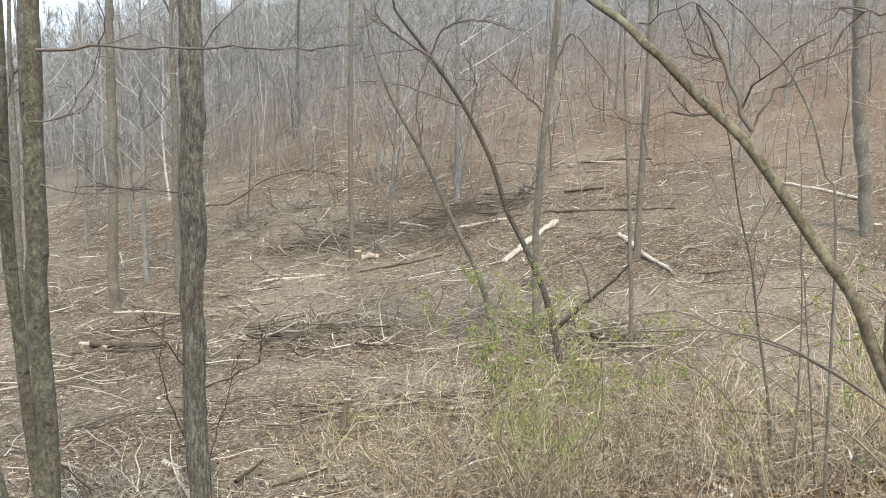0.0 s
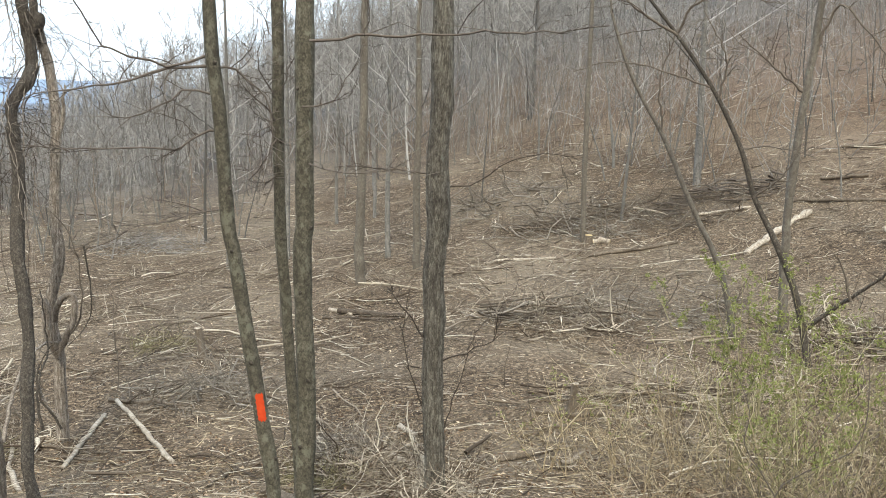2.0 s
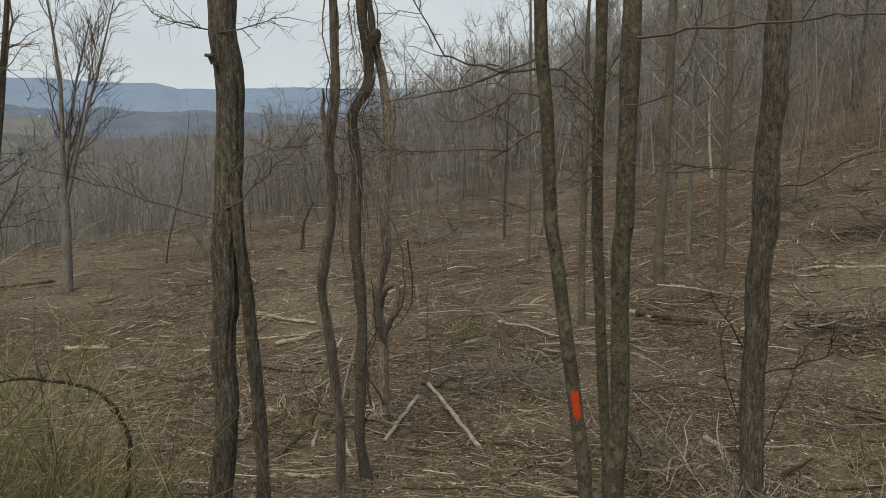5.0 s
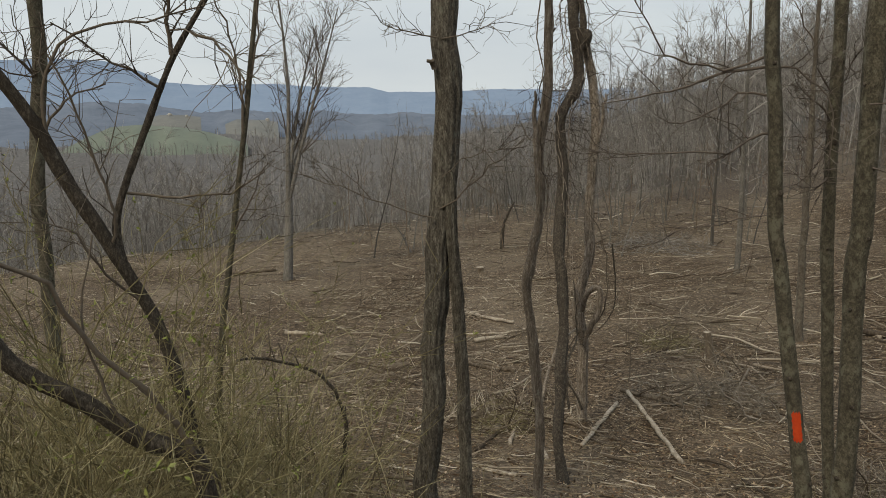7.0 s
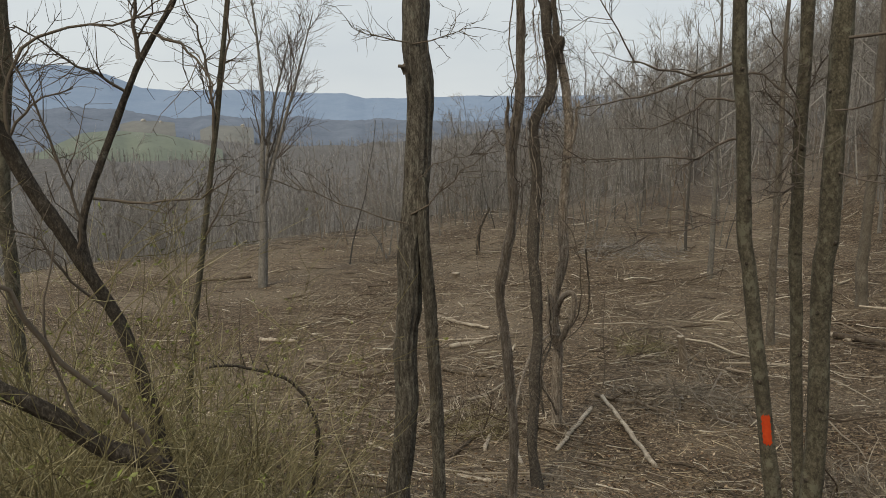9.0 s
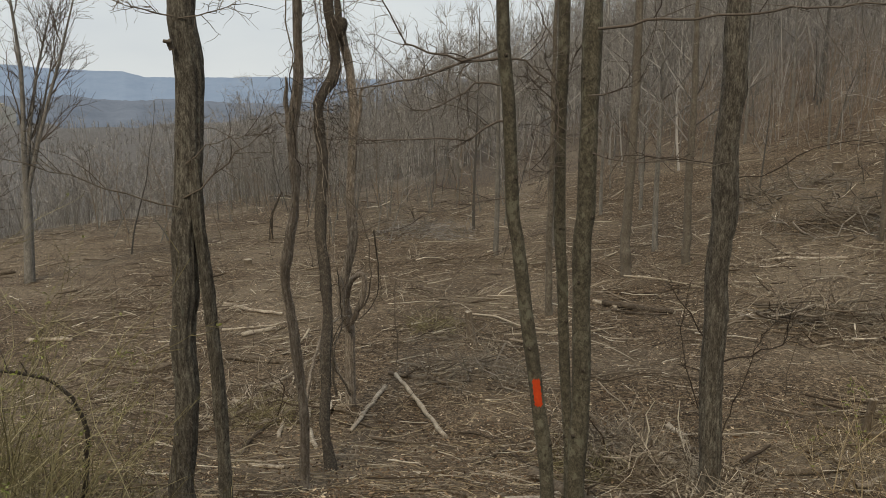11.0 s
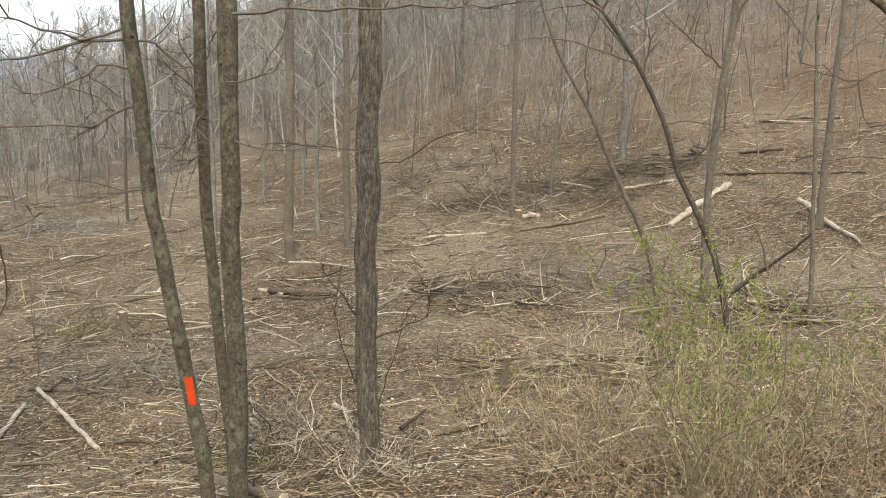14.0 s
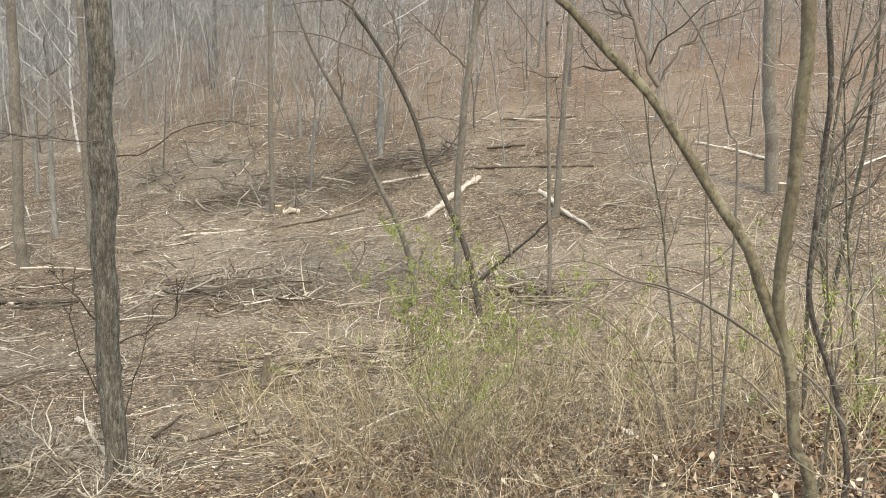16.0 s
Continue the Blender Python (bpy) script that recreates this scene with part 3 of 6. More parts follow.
BOUGHS["L1"] = [
    ([(-6.34, 1.35, 0.77), (-6.26, 1.39, 0.97), (-6.23, 1.21, 1.69), (-6.19, 1.05, 2.07)], 0.012, 0.006, 14, 0.5),
    ([(-6.40, 1.03, 1.39), (-6.35, 1.05, 1.97), (-6.27, 1.27, 2.21), (-6.17, 1.55, 2.28), (-6.06, 1.82, 2.32), (-5.95, 2.03, 2.43)], 0.015, 0.005, 16, 0.5),
    ([(-6.31, 1.51, 0.37), (-6.25, 1.29, 0.54), (-6.18, 1.11, 0.85), (-6.11, 0.81, 1.04)], 0.012, 0.004, 16, 0.5),
]
BOUGHS["L2"] = [
    ([(-6.30, 1.93, 2.09), (-6.28, 1.88, 2.33), (-6.24, 1.89, 2.48), (-6.21, 1.86, 2.63)], 0.018, 0.008, 10, 0.4),
    ([(-6.27, 2.03, 2.25), (-6.13, 2.14, 2.18), (-6.00, 2.21, 2.07), (-5.87, 2.27, 1.88), (-5.79, 2.19, 1.74)], 0.012, 0.005, 10, 0.4),
    ([(-6.33, 1.83, 1.84), (-6.32, 1.60, 1.99), (-6.30, 1.38, 2.10), (-6.28, 1.11, 2.29)], 0.012, 0.005, 16, 0.4),
    ([(-6.41, 1.52, 1.10), (-6.25, 1.74, 1.07), (-6.09, 1.93, 1.07), (-5.92, 2.12, 1.09), (-5.75, 2.31, 1.22)], 0.012, 0.005, 12, 0.4),
]
BOUGHS["L4"] = [
    ([(-4.98, 1.44, -0.56), (-5.00, 1.21, -0.08), (-5.00, 1.01, 0.21), (-4.99, 0.79, 0.48), (-4.96, 0.67, 0.76), (-4.95, 0.43, 0.95)], 0.02, 0.012, 0, 0.5),
    ([(-5.07, 1.08, -0.25), (-5.06, 0.92, 0.08), (-5.03, 0.84, 0.56), (-5.00, 0.93, 1.00)], 0.012, 0.004, 0, 0.5),
]
BOUGHS["L5"] = [
    ([(-8.53, 3.39, 1.39), (-8.45, 3.36, 2.16), (-8.40, 3.24, 2.61), (-8.37, 3.08, 2.93)], 0.0174, 0.0070, 12, 0.5),
    ([(-8.48, 3.52, 2.10), (-8.35, 3.59, 2.50), (-8.28, 3.55, 2.84)], 0.0130, 0.0070, 10, 0.5),
    ([(-8.60, 3.20, 0.35), (-8.42, 3.32, 0.66), (-8.21, 3.48, 1.09)], 0.0122, 0.0043, 12, 0.5),
]
BOUGHS["L3"] = [
    ([(-9.34, 1.62, 2.03), (-9.22, 1.40, 2.30), (-9.10, 1.21, 2.49)], 0.02, 0.008, 14, 0.6),
    ([(-9.35, 1.55, 1.47), (-9.15, 1.80, 1.86), (-8.93, 2.15, 2.01)], 0.018, 0.006, 14, 0.6),
]
BOUGHS["LOOP"] = [
    ([(-9.31, 9.64, -2.30), (-9.15, 9.63, -2.10), (-9.03, 9.66, -1.85), (-8.97, 9.68, -1.61), (-8.97, 9.68, -1.40), (-9.04, 9.64, -1.33), (-9.15, 9.63, -1.41), (-9.24, 9.63, -1.57), (-9.35, 9.67, -1.79)], 0.052, 0.047, 0, 0.25),
    ([(-9.32, 9.63, -2.31), (-9.26, 9.48, -2.04), (-9.26, 9.41, -1.78), (-9.26, 9.41, -1.57), (-9.27, 9.40, -1.39)], 0.07, 0.062, 0, 0.25),
    ([(-9.17, 9.83, 0.97), (-9.11, 9.88, 1.37), (-9.07, 9.92, 1.66), (-9.05, 9.94, 1.80)], 0.0459, 0.0143, 3, 0.2),
    ([(-9.41, 9.67, -2.28), (-9.08, 9.87, -1.84), (-8.97, 9.87, -1.24), (-8.95, 9.77, -0.55), (-9.07, 9.56, -0.08)], 0.0150, 0.0086, 10, 0.4),
]

big_tree("hickory_tree", "twin-stemmed tree with ridged grey-brown bark on the bank", [
    ([(-6.21, 3.99, -2.37), (-6.21, 3.99, -1.97), (-6.19, 4.02, -1.59), (-6.16, 4.06, -1.04), (-6.14, 4.10, -0.50), (-6.11, 4.13, 0.03), (-6.10, 4.15, 0.38), (-6.08, 4.17, 0.70), (-6.06, 4.20, 1.07), (-6.04, 4.23, 1.57), (-6.02, 4.25, 1.96), (-6.03, 4.25, 2.24), (-6.02, 4.26, 2.52)], 0.099, 0.118, 7),
    ([(-5.91, 4.23, -2.42), (-5.91, 4.23, -1.98), (-5.91, 4.24, -1.59), (-5.91, 4.24, -1.04), (-5.92, 4.22, -0.49), (-5.93, 4.21, 0.04), (-5.94, 4.19, 0.39), (-5.95, 4.18, 0.69), (-5.94, 4.19, 1.09)], 0.060, 0.049, 0),
], BARK_RIDGED, sides=42, ridges=0.07, plates=0.011, limbs=BOUGHS["A"])
BOUGHS["STUB"] = [([(-6.69, 6.01, 0.92), (-6.70, 6.01, 1.25), (-6.71, 6.01, 1.52), (-6.71, 6.01, 1.71), (-6.71, 6.00, 1.81)], 0.045, 0.009, 3, 0.3)]
stringy = big_tree("stringy_barked_tree", "slim crooked tree with peeling stringy bark", [
    ([(-6.75, 5.99, -3.10), (-6.74, 6.00, -2.86), (-6.72, 6.04, -1.97), (-6.73, 6.02, -1.56), (-6.76, 6.00, -1.15), (-6.78, 5.96, -0.82), (-6.80, 5.94, -0.56), (-6.80, 5.94, -0.34), (-6.76, 5.98, -0.12), (-6.71, 6.04, 0.31), (-6.70, 6.05, 0.74), (-6.70, 6.06, 1.10), (-6.69, 6.08, 1.36), (-6.65, 6.11, 1.64), (-6.63, 6.13, 1.93), (-6.63, 6.13, 2.22), (-6.63, 6.14, 2.44), (-6.62, 6.15, 2.78)], 0.052, 0.046, 5)], BARK_STRING, sides=30, ridges=0.13, plates=0.013, knobbly=0.09, limbs=BOUGHS["STUB"])
vined = big_tree("vine_wrapped_tree", "dark kinked tree trunk wrapped with hanging vines", [
    ([(-7.07, 6.84, -3.45), (-7.23, 6.95, -3.25), (-7.51, 7.16, -2.86), (-7.74, 7.43, -2.45), (-7.95, 7.72, -2.01), (-8.17, 7.99, -1.54), (-8.43, 8.23, -1.04), (-8.69, 8.46, -0.53), (-8.96, 8.72, 0.05), (-9.18, 8.99, 0.62), (-9.42, 9.25, 1.21), (-9.53, 9.39, 1.52), (-9.55, 9.61, 1.83), (-9.68, 9.94, 2.09), (-9.76, 10.04, 2.36), (-9.84, 10.10, 2.60), (-9.94, 10.15, 2.90), (-10.07, 10.22, 3.22), (-10.24, 10.34, 3.59)], 0.067, 0.09, 5),
    ([(-9.83, 10.11, 2.62), (-9.80, 10.20, 2.89), (-9.87, 10.28, 3.17), (-9.96, 10.33, 3.47)], 0.058, 0.05, 3)], BARK_DARK, sides=30, ridges=0.13, plates=0.013, knobbly=0.09)
big_tree("looped_stem_tree", "grey tree with a broken stub curling into a loop", [
    ([(-9.50, 9.77, -3.97), (-9.49, 9.78, -3.57), (-9.47, 9.80, -2.87), (-9.46, 9.81, -2.31), (-9.48, 9.79, -2.03), (-9.50, 9.76, -1.62), (-9.43, 9.83, -1.20), (-9.36, 9.89, -0.81), (-9.37, 9.89, -0.44), (-9.38, 9.92, 0.27), (-9.41, 10.03, 0.89), (-9.48, 10.16, 1.39), (-9.60, 10.26, 1.79), (-9.77, 10.37, 2.20), (-9.84, 10.38, 2.48), (-9.86, 10.36, 2.70)], 0.092, 0.07, 0)], BARK_STRING, sides=30, ridges=0.12, plates=0.011, limbs=BOUGHS["LOOP"])
marked = big_tree("marked_tree", "leaning grey tree with an orange paint blaze", [
    ([(-3.53, 6.08, -2.50), (-3.56, 6.08, -2.00), (-3.61, 6.05, -1.43), (-3.66, 6.02, -0.89), (-3.72, 5.99, -0.36), (-3.80, 5.95, 0.33), (-3.83, 5.93, 0.52), (-3.86, 5.91, 1.18), (-3.89, 5.89, 1.82), (-3.92, 5.88, 2.45)], 0.066, 0.056, 7)], BARK_SMOOTH, limbs=BOUGHS["Bl"], twig_mat=TWIG_LIMB)
maple_b = big_tree("maple_tree", "slim grey maple behind its neighbours", [
    ([(-3.90, 7.25, -3.10), (-3.90, 7.25, -2.60), (-3.95, 7.23, -1.50), (-3.98, 7.21, -0.68), (-4.02, 7.19, 0.13), (-4.02, 7.19, 0.92), (-4.02, 7.19, 1.49), (-4.01, 7.20, 2.04), (-4.00, 7.20, 2.57)], 0.056, 0.058, 7)], BARK_SMOOTH, limbs=BOUGHS["Mb"], twig_mat=TWIG_LIMB)
maple_a = big_tree("maple_tree", "straight grey-barked maple on the bank", [
    ([(-3.55, 6.64, -2.84), (-3.55, 6.64, -2.23), (-3.52, 6.66, -1.81), (-3.50, 6.67, -1.22), (-3.50, 6.67, -0.47), (-3.51, 6.66, 0.26), (-3.49, 6.67, 0.45), (-3.47, 6.68, 1.15), (-3.46, 6.68, 1.82), (-3.45, 6.69, 2.47)], 0.089, 0.087, 7)], BARK_SMOOTH, limbs=BOUGHS["B"], twig_mat=TWIG_LIMB)
big_tree("hickory_tree", "tall tree with ridged bark and lichen patches", [
    ([(-2.70, 8.40, -3.19), (-2.70, 8.40, -2.67), (-2.74, 8.39, -2.01), (-2.75, 8.38, -1.58), (-2.74, 8.39, -1.15), (-2.73, 8.39, -0.74), (-2.72, 8.39, -0.32), (-2.71, 8.39, 0.08), (-2.69, 8.40, 0.29), (-2.69, 8.40, 0.68), (-2.68, 8.40, 1.07), (-2.67, 8.40, 1.45), (-2.66, 8.41, 1.67), (-2.67, 8.40, 2.18), (-2.67, 8.40, 2.54)], 0.122, 0.118, 7)], BARK_RIDGED, sides=42, ridges=0.07, plates=0.011, limbs=BOUGHS["C"], twig_mat=TWIG_DARK)
big_tree("leaning_tree", "thin dark tree leaning over the slash", [
    ([(2.58, 16.30, -3.60), (2.56, 16.30, -3.46), (2.19, 16.35, -1.99), (1.80, 16.40, -1.04), (1.30, 16.45, -0.09), (0.99, 16.47, 0.84), (0.38, 16.50, 1.99), (-0.34, 16.50, 3.00), (-1.03, 16.47, 3.87)], 0.076, 0.028, 3)], BARK_DARK, crown=(8, 1.5), sides=10, limbs=BOUGHS["E1"])
big_tree("young_tree", "slender grey tree at the edge of the clearing", [
    ([(2.26, 18.36, -3.49), (2.26, 18.36, -3.27), (2.17, 18.37, -0.68), (2.26, 18.36, 1.29), (2.39, 18.34, 2.82), (2.47, 18.33, 4.19)], 0.1, 0.068, 6)], BARK_MID, sides=10, limbs=BOUGHS["E2"])
big_tree("young_tree", "straight grey tree beside a felled log", [
    ([(5.82, 23.28, -2.37), (5.82, 23.28, -2.09), (5.80, 23.29, 0.43), (5.83, 23.28, 2.88), (5.82, 23.28, 4.46)], 0.105, 0.072, 7)], BARK_MID, sides=10)
big_tree("sapling", "pale slender sapling among the brush", [
    ([(4.21, 16.99, -3.45), (4.19, 16.99, -2.74), (4.00, 17.04, 0.14), (3.78, 17.09, 2.76)], 0.055, 0.032, 3)], BARK_MID, sides=8, crown=(8, 1.2))
big_tree("young_tree", "lone grey tree still standing on the logged bench", [
    ([(-9.38, 22.00, -3.88), (-9.39, 21.99, -2.61), (-9.33, 22.02, -1.60), (-9.29, 22.03, -0.29), (-9.26, 22.05, 1.31), (-9.22, 22.06, 3.18), (-9.19, 22.07, 4.39)], 0.155, 0.110, 7)], BARK_MID, sides=10)
big_tree("young_tree", "slender grey tree standing on the bench behind the maples", [
    ([(-9.55, 17.42, -4.01), (-9.55, 17.41, -2.80), (-9.54, 17.42, -1.37), (-9.51, 17.43, 0.03), (-9.49, 17.45, 1.39)], 0.1, 0.066, 5)], BARK_MID, sides=10)
big_tree("young_tree", "thin grey tree at the foot of the hill", [
    ([(-8.22, 24.03, -3.69), (-8.23, 24.03, -2.10), (-8.23, 24.03, -0.40), (-8.19, 24.04, 1.26), (-8.19, 24.04, 3.20)], 0.13, 0.09, 6)], BARK_MID, sides=10)
big_tree("young_tree", "thin grey tree beside a cut stump", [
    ([(-3.15, 26.82, -3.61), (-3.21, 26.81, 1.98), (-3.17, 26.81, 5.63)], 0.095, 0.07, 7)], BARK_MID, sides=10)
big_tree("leaning_sapling", "bent sapling leaning over the brush", [
    ([(1.28, 17.97, -3.61), (0.89, 17.98, -1.97), (0.07, 18.00, -0.28), (-0.53, 17.99, 1.00), (-1.24, 17.96, 2.24), (-1.74, 17.92, 3.58)], 0.075, 0.03, 1.5)], BARK_MID, sides=8, crown=(0, 1), limbs=BOUGHS["E3"])
arching = big_tree("arching_tree", "forked olive-grey tree with one stem arching far over", [
    ([(2.27, 3.38, -1.30), (2.24, 3.38, -0.34), (2.17, 3.42, -0.18), (2.14, 3.44, -0.02), (2.12, 3.46, 0.17), (2.08, 3.48, 0.33), (2.01, 3.52, 0.49), (1.94, 3.56, 0.67), (1.88, 3.59, 0.82), (1.73, 3.67, 1.04), (1.58, 3.73, 1.27), (1.39, 3.81, 1.54), (1.19, 3.87, 1.73), (1.00, 3.92, 1.93), (0.94, 3.94, 1.98), (0.85, 4.08, 2.11), (0.73, 4.14, 2.20), (0.61, 4.21, 2.31), (0.44, 4.28, 2.41)], 0.034, 0.018, 1.0),
    ([(2.08, 3.48, 0.33), (2.03, 3.51, 0.51), (2.02, 3.52, 0.68), (2.02, 3.52, 0.84), (2.02, 3.51, 1.14), (2.01, 3.52, 1.49), (2.01, 3.52, 1.74), (1.99, 3.53, 1.99)], 0.027, 0.03, 5)], BARK_OLIVE, sides=16, crown=(8, 2), limbs=BOUGHS["arch"])
big_tree("leaning_sapling", "thin dark sapling leaning across the slope", [
    ([(2.78, 5.38, -1.45), (2.66, 5.38, 0.97), (2.58, 5.42, 1.29), (2.48, 5.46, 1.66), (2.38, 5.51, 1.88), (2.26, 5.56, 2.09), (2.13, 5.61, 2.25), (2.02, 5.65, 2.39), (1.89, 5.69, 2.50), (1.85, 5.71, 2.58)], 0.013, 0.007, 1.0)], BARK_MID, sides=8, crown=(0, 1), limbs=[])
big_tree("young_tree", "grey-brown tree standing on the slope", [
    ([(12.18, 22.39, -1.37), (11.99, 22.49, 0.27), (11.71, 22.64, 2.39), (11.51, 22.74, 4.61)], 0.2, 0.165, 5)], BARK_MID, sides=12)
big_tree("crooked_sapling", "dark crooked sapling with broken knots", [
    ([(2.62, 3.66, -0.76), (2.62, 3.66, -0.41), (2.57, 3.70, -0.15), (2.53, 3.73, 0.03), (2.49, 3.76, 0.16), (2.42, 3.80, 0.34), (2.37, 3.83, 0.52), (2.36, 3.84, 0.78), (2.35, 3.84, 1.28), (2.35, 3.84, 1.58), (2.29, 3.88, 2.04)], 0.017, 0.014, 2)], BARK_DARK, sides=10, crown=(6, 1), limbs=BOUGHS["rdark"])
big_tree("leaning_tree", "dark tree leaning out of the thicket", [
    ([(-6.21, 1.90, -1.66), (-6.25, 1.74, -0.41), (-6.29, 1.58, 0.15), (-6.32, 1.43, 0.59), (-6.35, 1.31, 0.89), (-6.39, 1.10, 1.31), (-6.41, 0.93, 1.70), (-6.42, 0.76, 2.04)], 0.053, 0.045, 3),
    ([(-6.32, 1.43, 0.59), (-6.42, 1.44, 0.96), (-6.36, 1.70, 1.60), (-6.30, 1.93, 2.09), (-6.23, 2.17, 2.49)], 0.028, 0.02, 2.5)], BARK_DARK, sides=24, crown=(8, 1.6), limbs=BOUGHS["L1"] + BOUGHS["L2"], plates=0.006, knobbly=0.09)
big_tree("thicket_tree", "grey tree standing behind the thicket", [
    ([(-9.36, 1.45, -2.07), (-9.36, 1.48, 0.12), (-9.36, 1.51, 1.18), (-9.33, 1.65, 2.31), (-9.33, 1.66, 2.86)], 0.074, 0.07, 5)], BARK_SMOOTH, sides=14, limbs=BOUGHS["L3"])
big_tree("fallen_tree", "dark fallen trunk propped in the brambles", [
    ([(-4.96, 1.52, -1.36), (-4.99, 1.43, -0.71), (-5.01, 1.35, -0.43), (-5.07, 1.08, -0.25), (-5.11, 0.83, 0.02), (-5.14, 0.54, 0.28), (-5.15, 0.41, 0.49)], 0.054, 0.046, 1)], BARK_DARK, sides=24, crown=(0, 1), limbs=BOUGHS["L4"], plates=0.007, knobbly=0.1)
big_tree("slender_tree", "thin crooked tree at the edge of the thicket", [
    ([(-8.70, 2.90, -2.23), (-8.68, 2.98, -1.17), (-8.62, 3.15, -0.03), (-8.53, 3.39, 1.39), (-8.43, 3.62, 2.86)], 0.038, 0.027, 4)], BARK_SMOOTH, sides=12, limbs=BOUGHS["L5"])
FIELD_TREE = (-29.94, 14.33)


# ================= woods =================
def forest_tree(height, r0, limbs, twigs, fine, sway=0.06):
    """One bare woodland tree: trunk and crown geometry with its foot at the origin."""
    P = lines([[0, 0, -0.3]], [[0, 0, 1]], height, 10, sway, 0.03)
    R = taper(np.array([r0]), 10, 0.12)
    t = Geo().tubes(P, R, 6)
    c = Geo()
    s, d, rd, u = spawn(P, R, limbs, 0.3, 0.98, 48)
    P1 = lines(s, d, height * 0.26 * rng.uniform(0.4, 1.1, limbs) * (1.25 - 0.7 * u), 5, 0.13, 0.16)
    R1 = taper(np.maximum(rd * 0.42, 0.012), 5, 0.3)
    c.tubes(P1, R1, 3)
    s, d, rd, u = spawn(P1, R1, limbs * twigs, 0.15, 1, 40)
    P2 = lines(s, d, height * 0.085 * rng.uniform(0.4, 1.2, len(s)), 2, 0.2, 0.12)
    R2 = taper(np.maximum(rd * 0.6, 0.009), 2, 0.5)
    c.tubes(P2, R2, 3)
    s, d, rd, u = spawn(P2, R2, limbs * twigs * fine, 0.1, 1, 38)
    c.slivers(s, d + [0, 0, 0.2], height * 0.05 * rng.uniform(0.4, 1.3, len(s)), 0.008)
    return t, c


def sapling_geo(height, r0, shoots, far=True):
    P = lines([[0, 0, -0.1]], [[0, 0, 1]], height, 7, 0.11, 0.03)
    R = taper(np.array([r0]), 7, 0.25)
    t = Geo().tubes(P, R, 5)
    c = Geo()
    s, d, rd, u = spawn(P, R, shoots, 0.25, 1, 45)
    P1 = lines(s, d, height * 0.22 * rng.uniform(0.4, 1.2, shoots), 4, 0.24, 0.1)
    R1 = taper(np.maximum(rd * 0.5, 0.006), 4, 0.4)
    c.tubes(P1, R1, 3)
    s, d, rd, u = spawn(P1, R1, shoots * 4, 0.2, 1, 40)
    if far:
        c.slivers(s, d, height * 0.11 * rng.uniform(0.4, 1.2, len(s)), 0.007)
    else:
        c.tubes(lines(s, d, height * 0.1 * rng.uniform(0.4, 1.2, len(s)), 3, 0.15, 0.05), taper(np.full(len(s), 0.005), 3, 0.6), 3)
    return t, c


def scatter(count, box, keep, gap, taken):
    out, tries = [], 0
    while len(out) < count and tries < count * 60:
        tries += 1
        x, y = rng.uniform(box[0], box[1]), rng.uniform(box[2], box[3])
        if keep(x, y) and all((x - a) ** 2 + (y - b) ** 2 > gap * gap for a, b in taken[-400:]):
            out.append((x, y))
            taken.append((x, y))
    return out


def az(x, y):
    return math.degrees(math.atan2(-x, y))


def hillside(x, y):
    d, s = math.hypot(x, y), 0.64 * x + 0.77 * y
    return (s > 27 + 3 * math.sin(x * 0.3) or (az(x, y) > 18 and d > 42)) and 32 < d < 74 and -40 < az(x, y) < 46


def leftwood(x, y):
    return x < -44 - 4 * math.sin(y * 0.2) and math.hypot(x, y) < 85 and 28 < az(x, y) < 92


def canopy(x, y):
    """Greatest height of the woods, which get lower towards the valley."""
    top = math.hypot(x, y) * math.tan(radians(float(np.interp(az(x, y), [20, 26, 32, 37, 43, 46.5, 51, 53.5, 56, 61, 70], [11.5, 8.8, 6.8, 5.7, 5.3, 5.0, 4.2, 3.0, 1.5, 0.9, 0.7]))))
    return top + 1.6 - float(ground_z(x, y))


taken = []
variants = []
for h, r, nl, nt, nf in ((15, 0.1, 22, 3, 5), (13, 0.075, 20, 3, 5), (16.5, 0.125, 24, 3, 5), (11, 0.06, 18, 3, 5), (14, 0.09, 18, 4, 5), (9.5, 0.045, 16, 3, 5), (8, 0.035, 16, 3, 5)):
    t, c = forest_tree(h, r, nl, nt, nf)
    ob = thing("woodland_tree", "bare grey woodland tree on the hillside", "tree", group="woodland trees")
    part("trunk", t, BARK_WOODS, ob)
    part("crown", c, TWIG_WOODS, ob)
    variants.append(ob)
spots = scatter(150, (-60, 60, 15, 85), hillside, 0.9, taken) + scatter(72, (-85, -30, -10, 75), leftwood, 1.1, taken) + scatter(34, (-64, -34, 24, 58), lambda x, y: 46 < math.hypot(x, y) < 72 and 44.5 < az(x, y) < 53, 0.7, taken) + scatter(60, (-75, -40, 25, 70), lambda x, y: leftwood(x, y) and 39 < az(x, y) < 53, 0.9, taken)
for i, (x, y) in enumerate(spots):
    m = Matrix.Translation(on(x, y)) @ Euler((rng.normal(0, 0.03), rng.normal(0, 0.03), rng.uniform(0, 6.28))).to_matrix().to_4x4()
    pick = int(rng.integers(0, len(variants)))
    src_tree = variants[pick]
    full = 15.0 if i < len(variants) else (15, 13, 16.5, 11, 14, 9.5, 8)[pick]
    size = min(1.0 if az(x, y) < 43 else 1.5, canopy(x, y) * rng.uniform(0.6, 1.08) / full)
    if i >= len(variants) and size < 0.3:
        continue
    m = m @ Matrix.Diagonal((0.35 + 0.65 * size, 0.35 + 0.65 * size, size, 1))
    if i < len(variants):
        variants[i].matrix_basis = m
    else:
        copy_thing(src_tree, m)

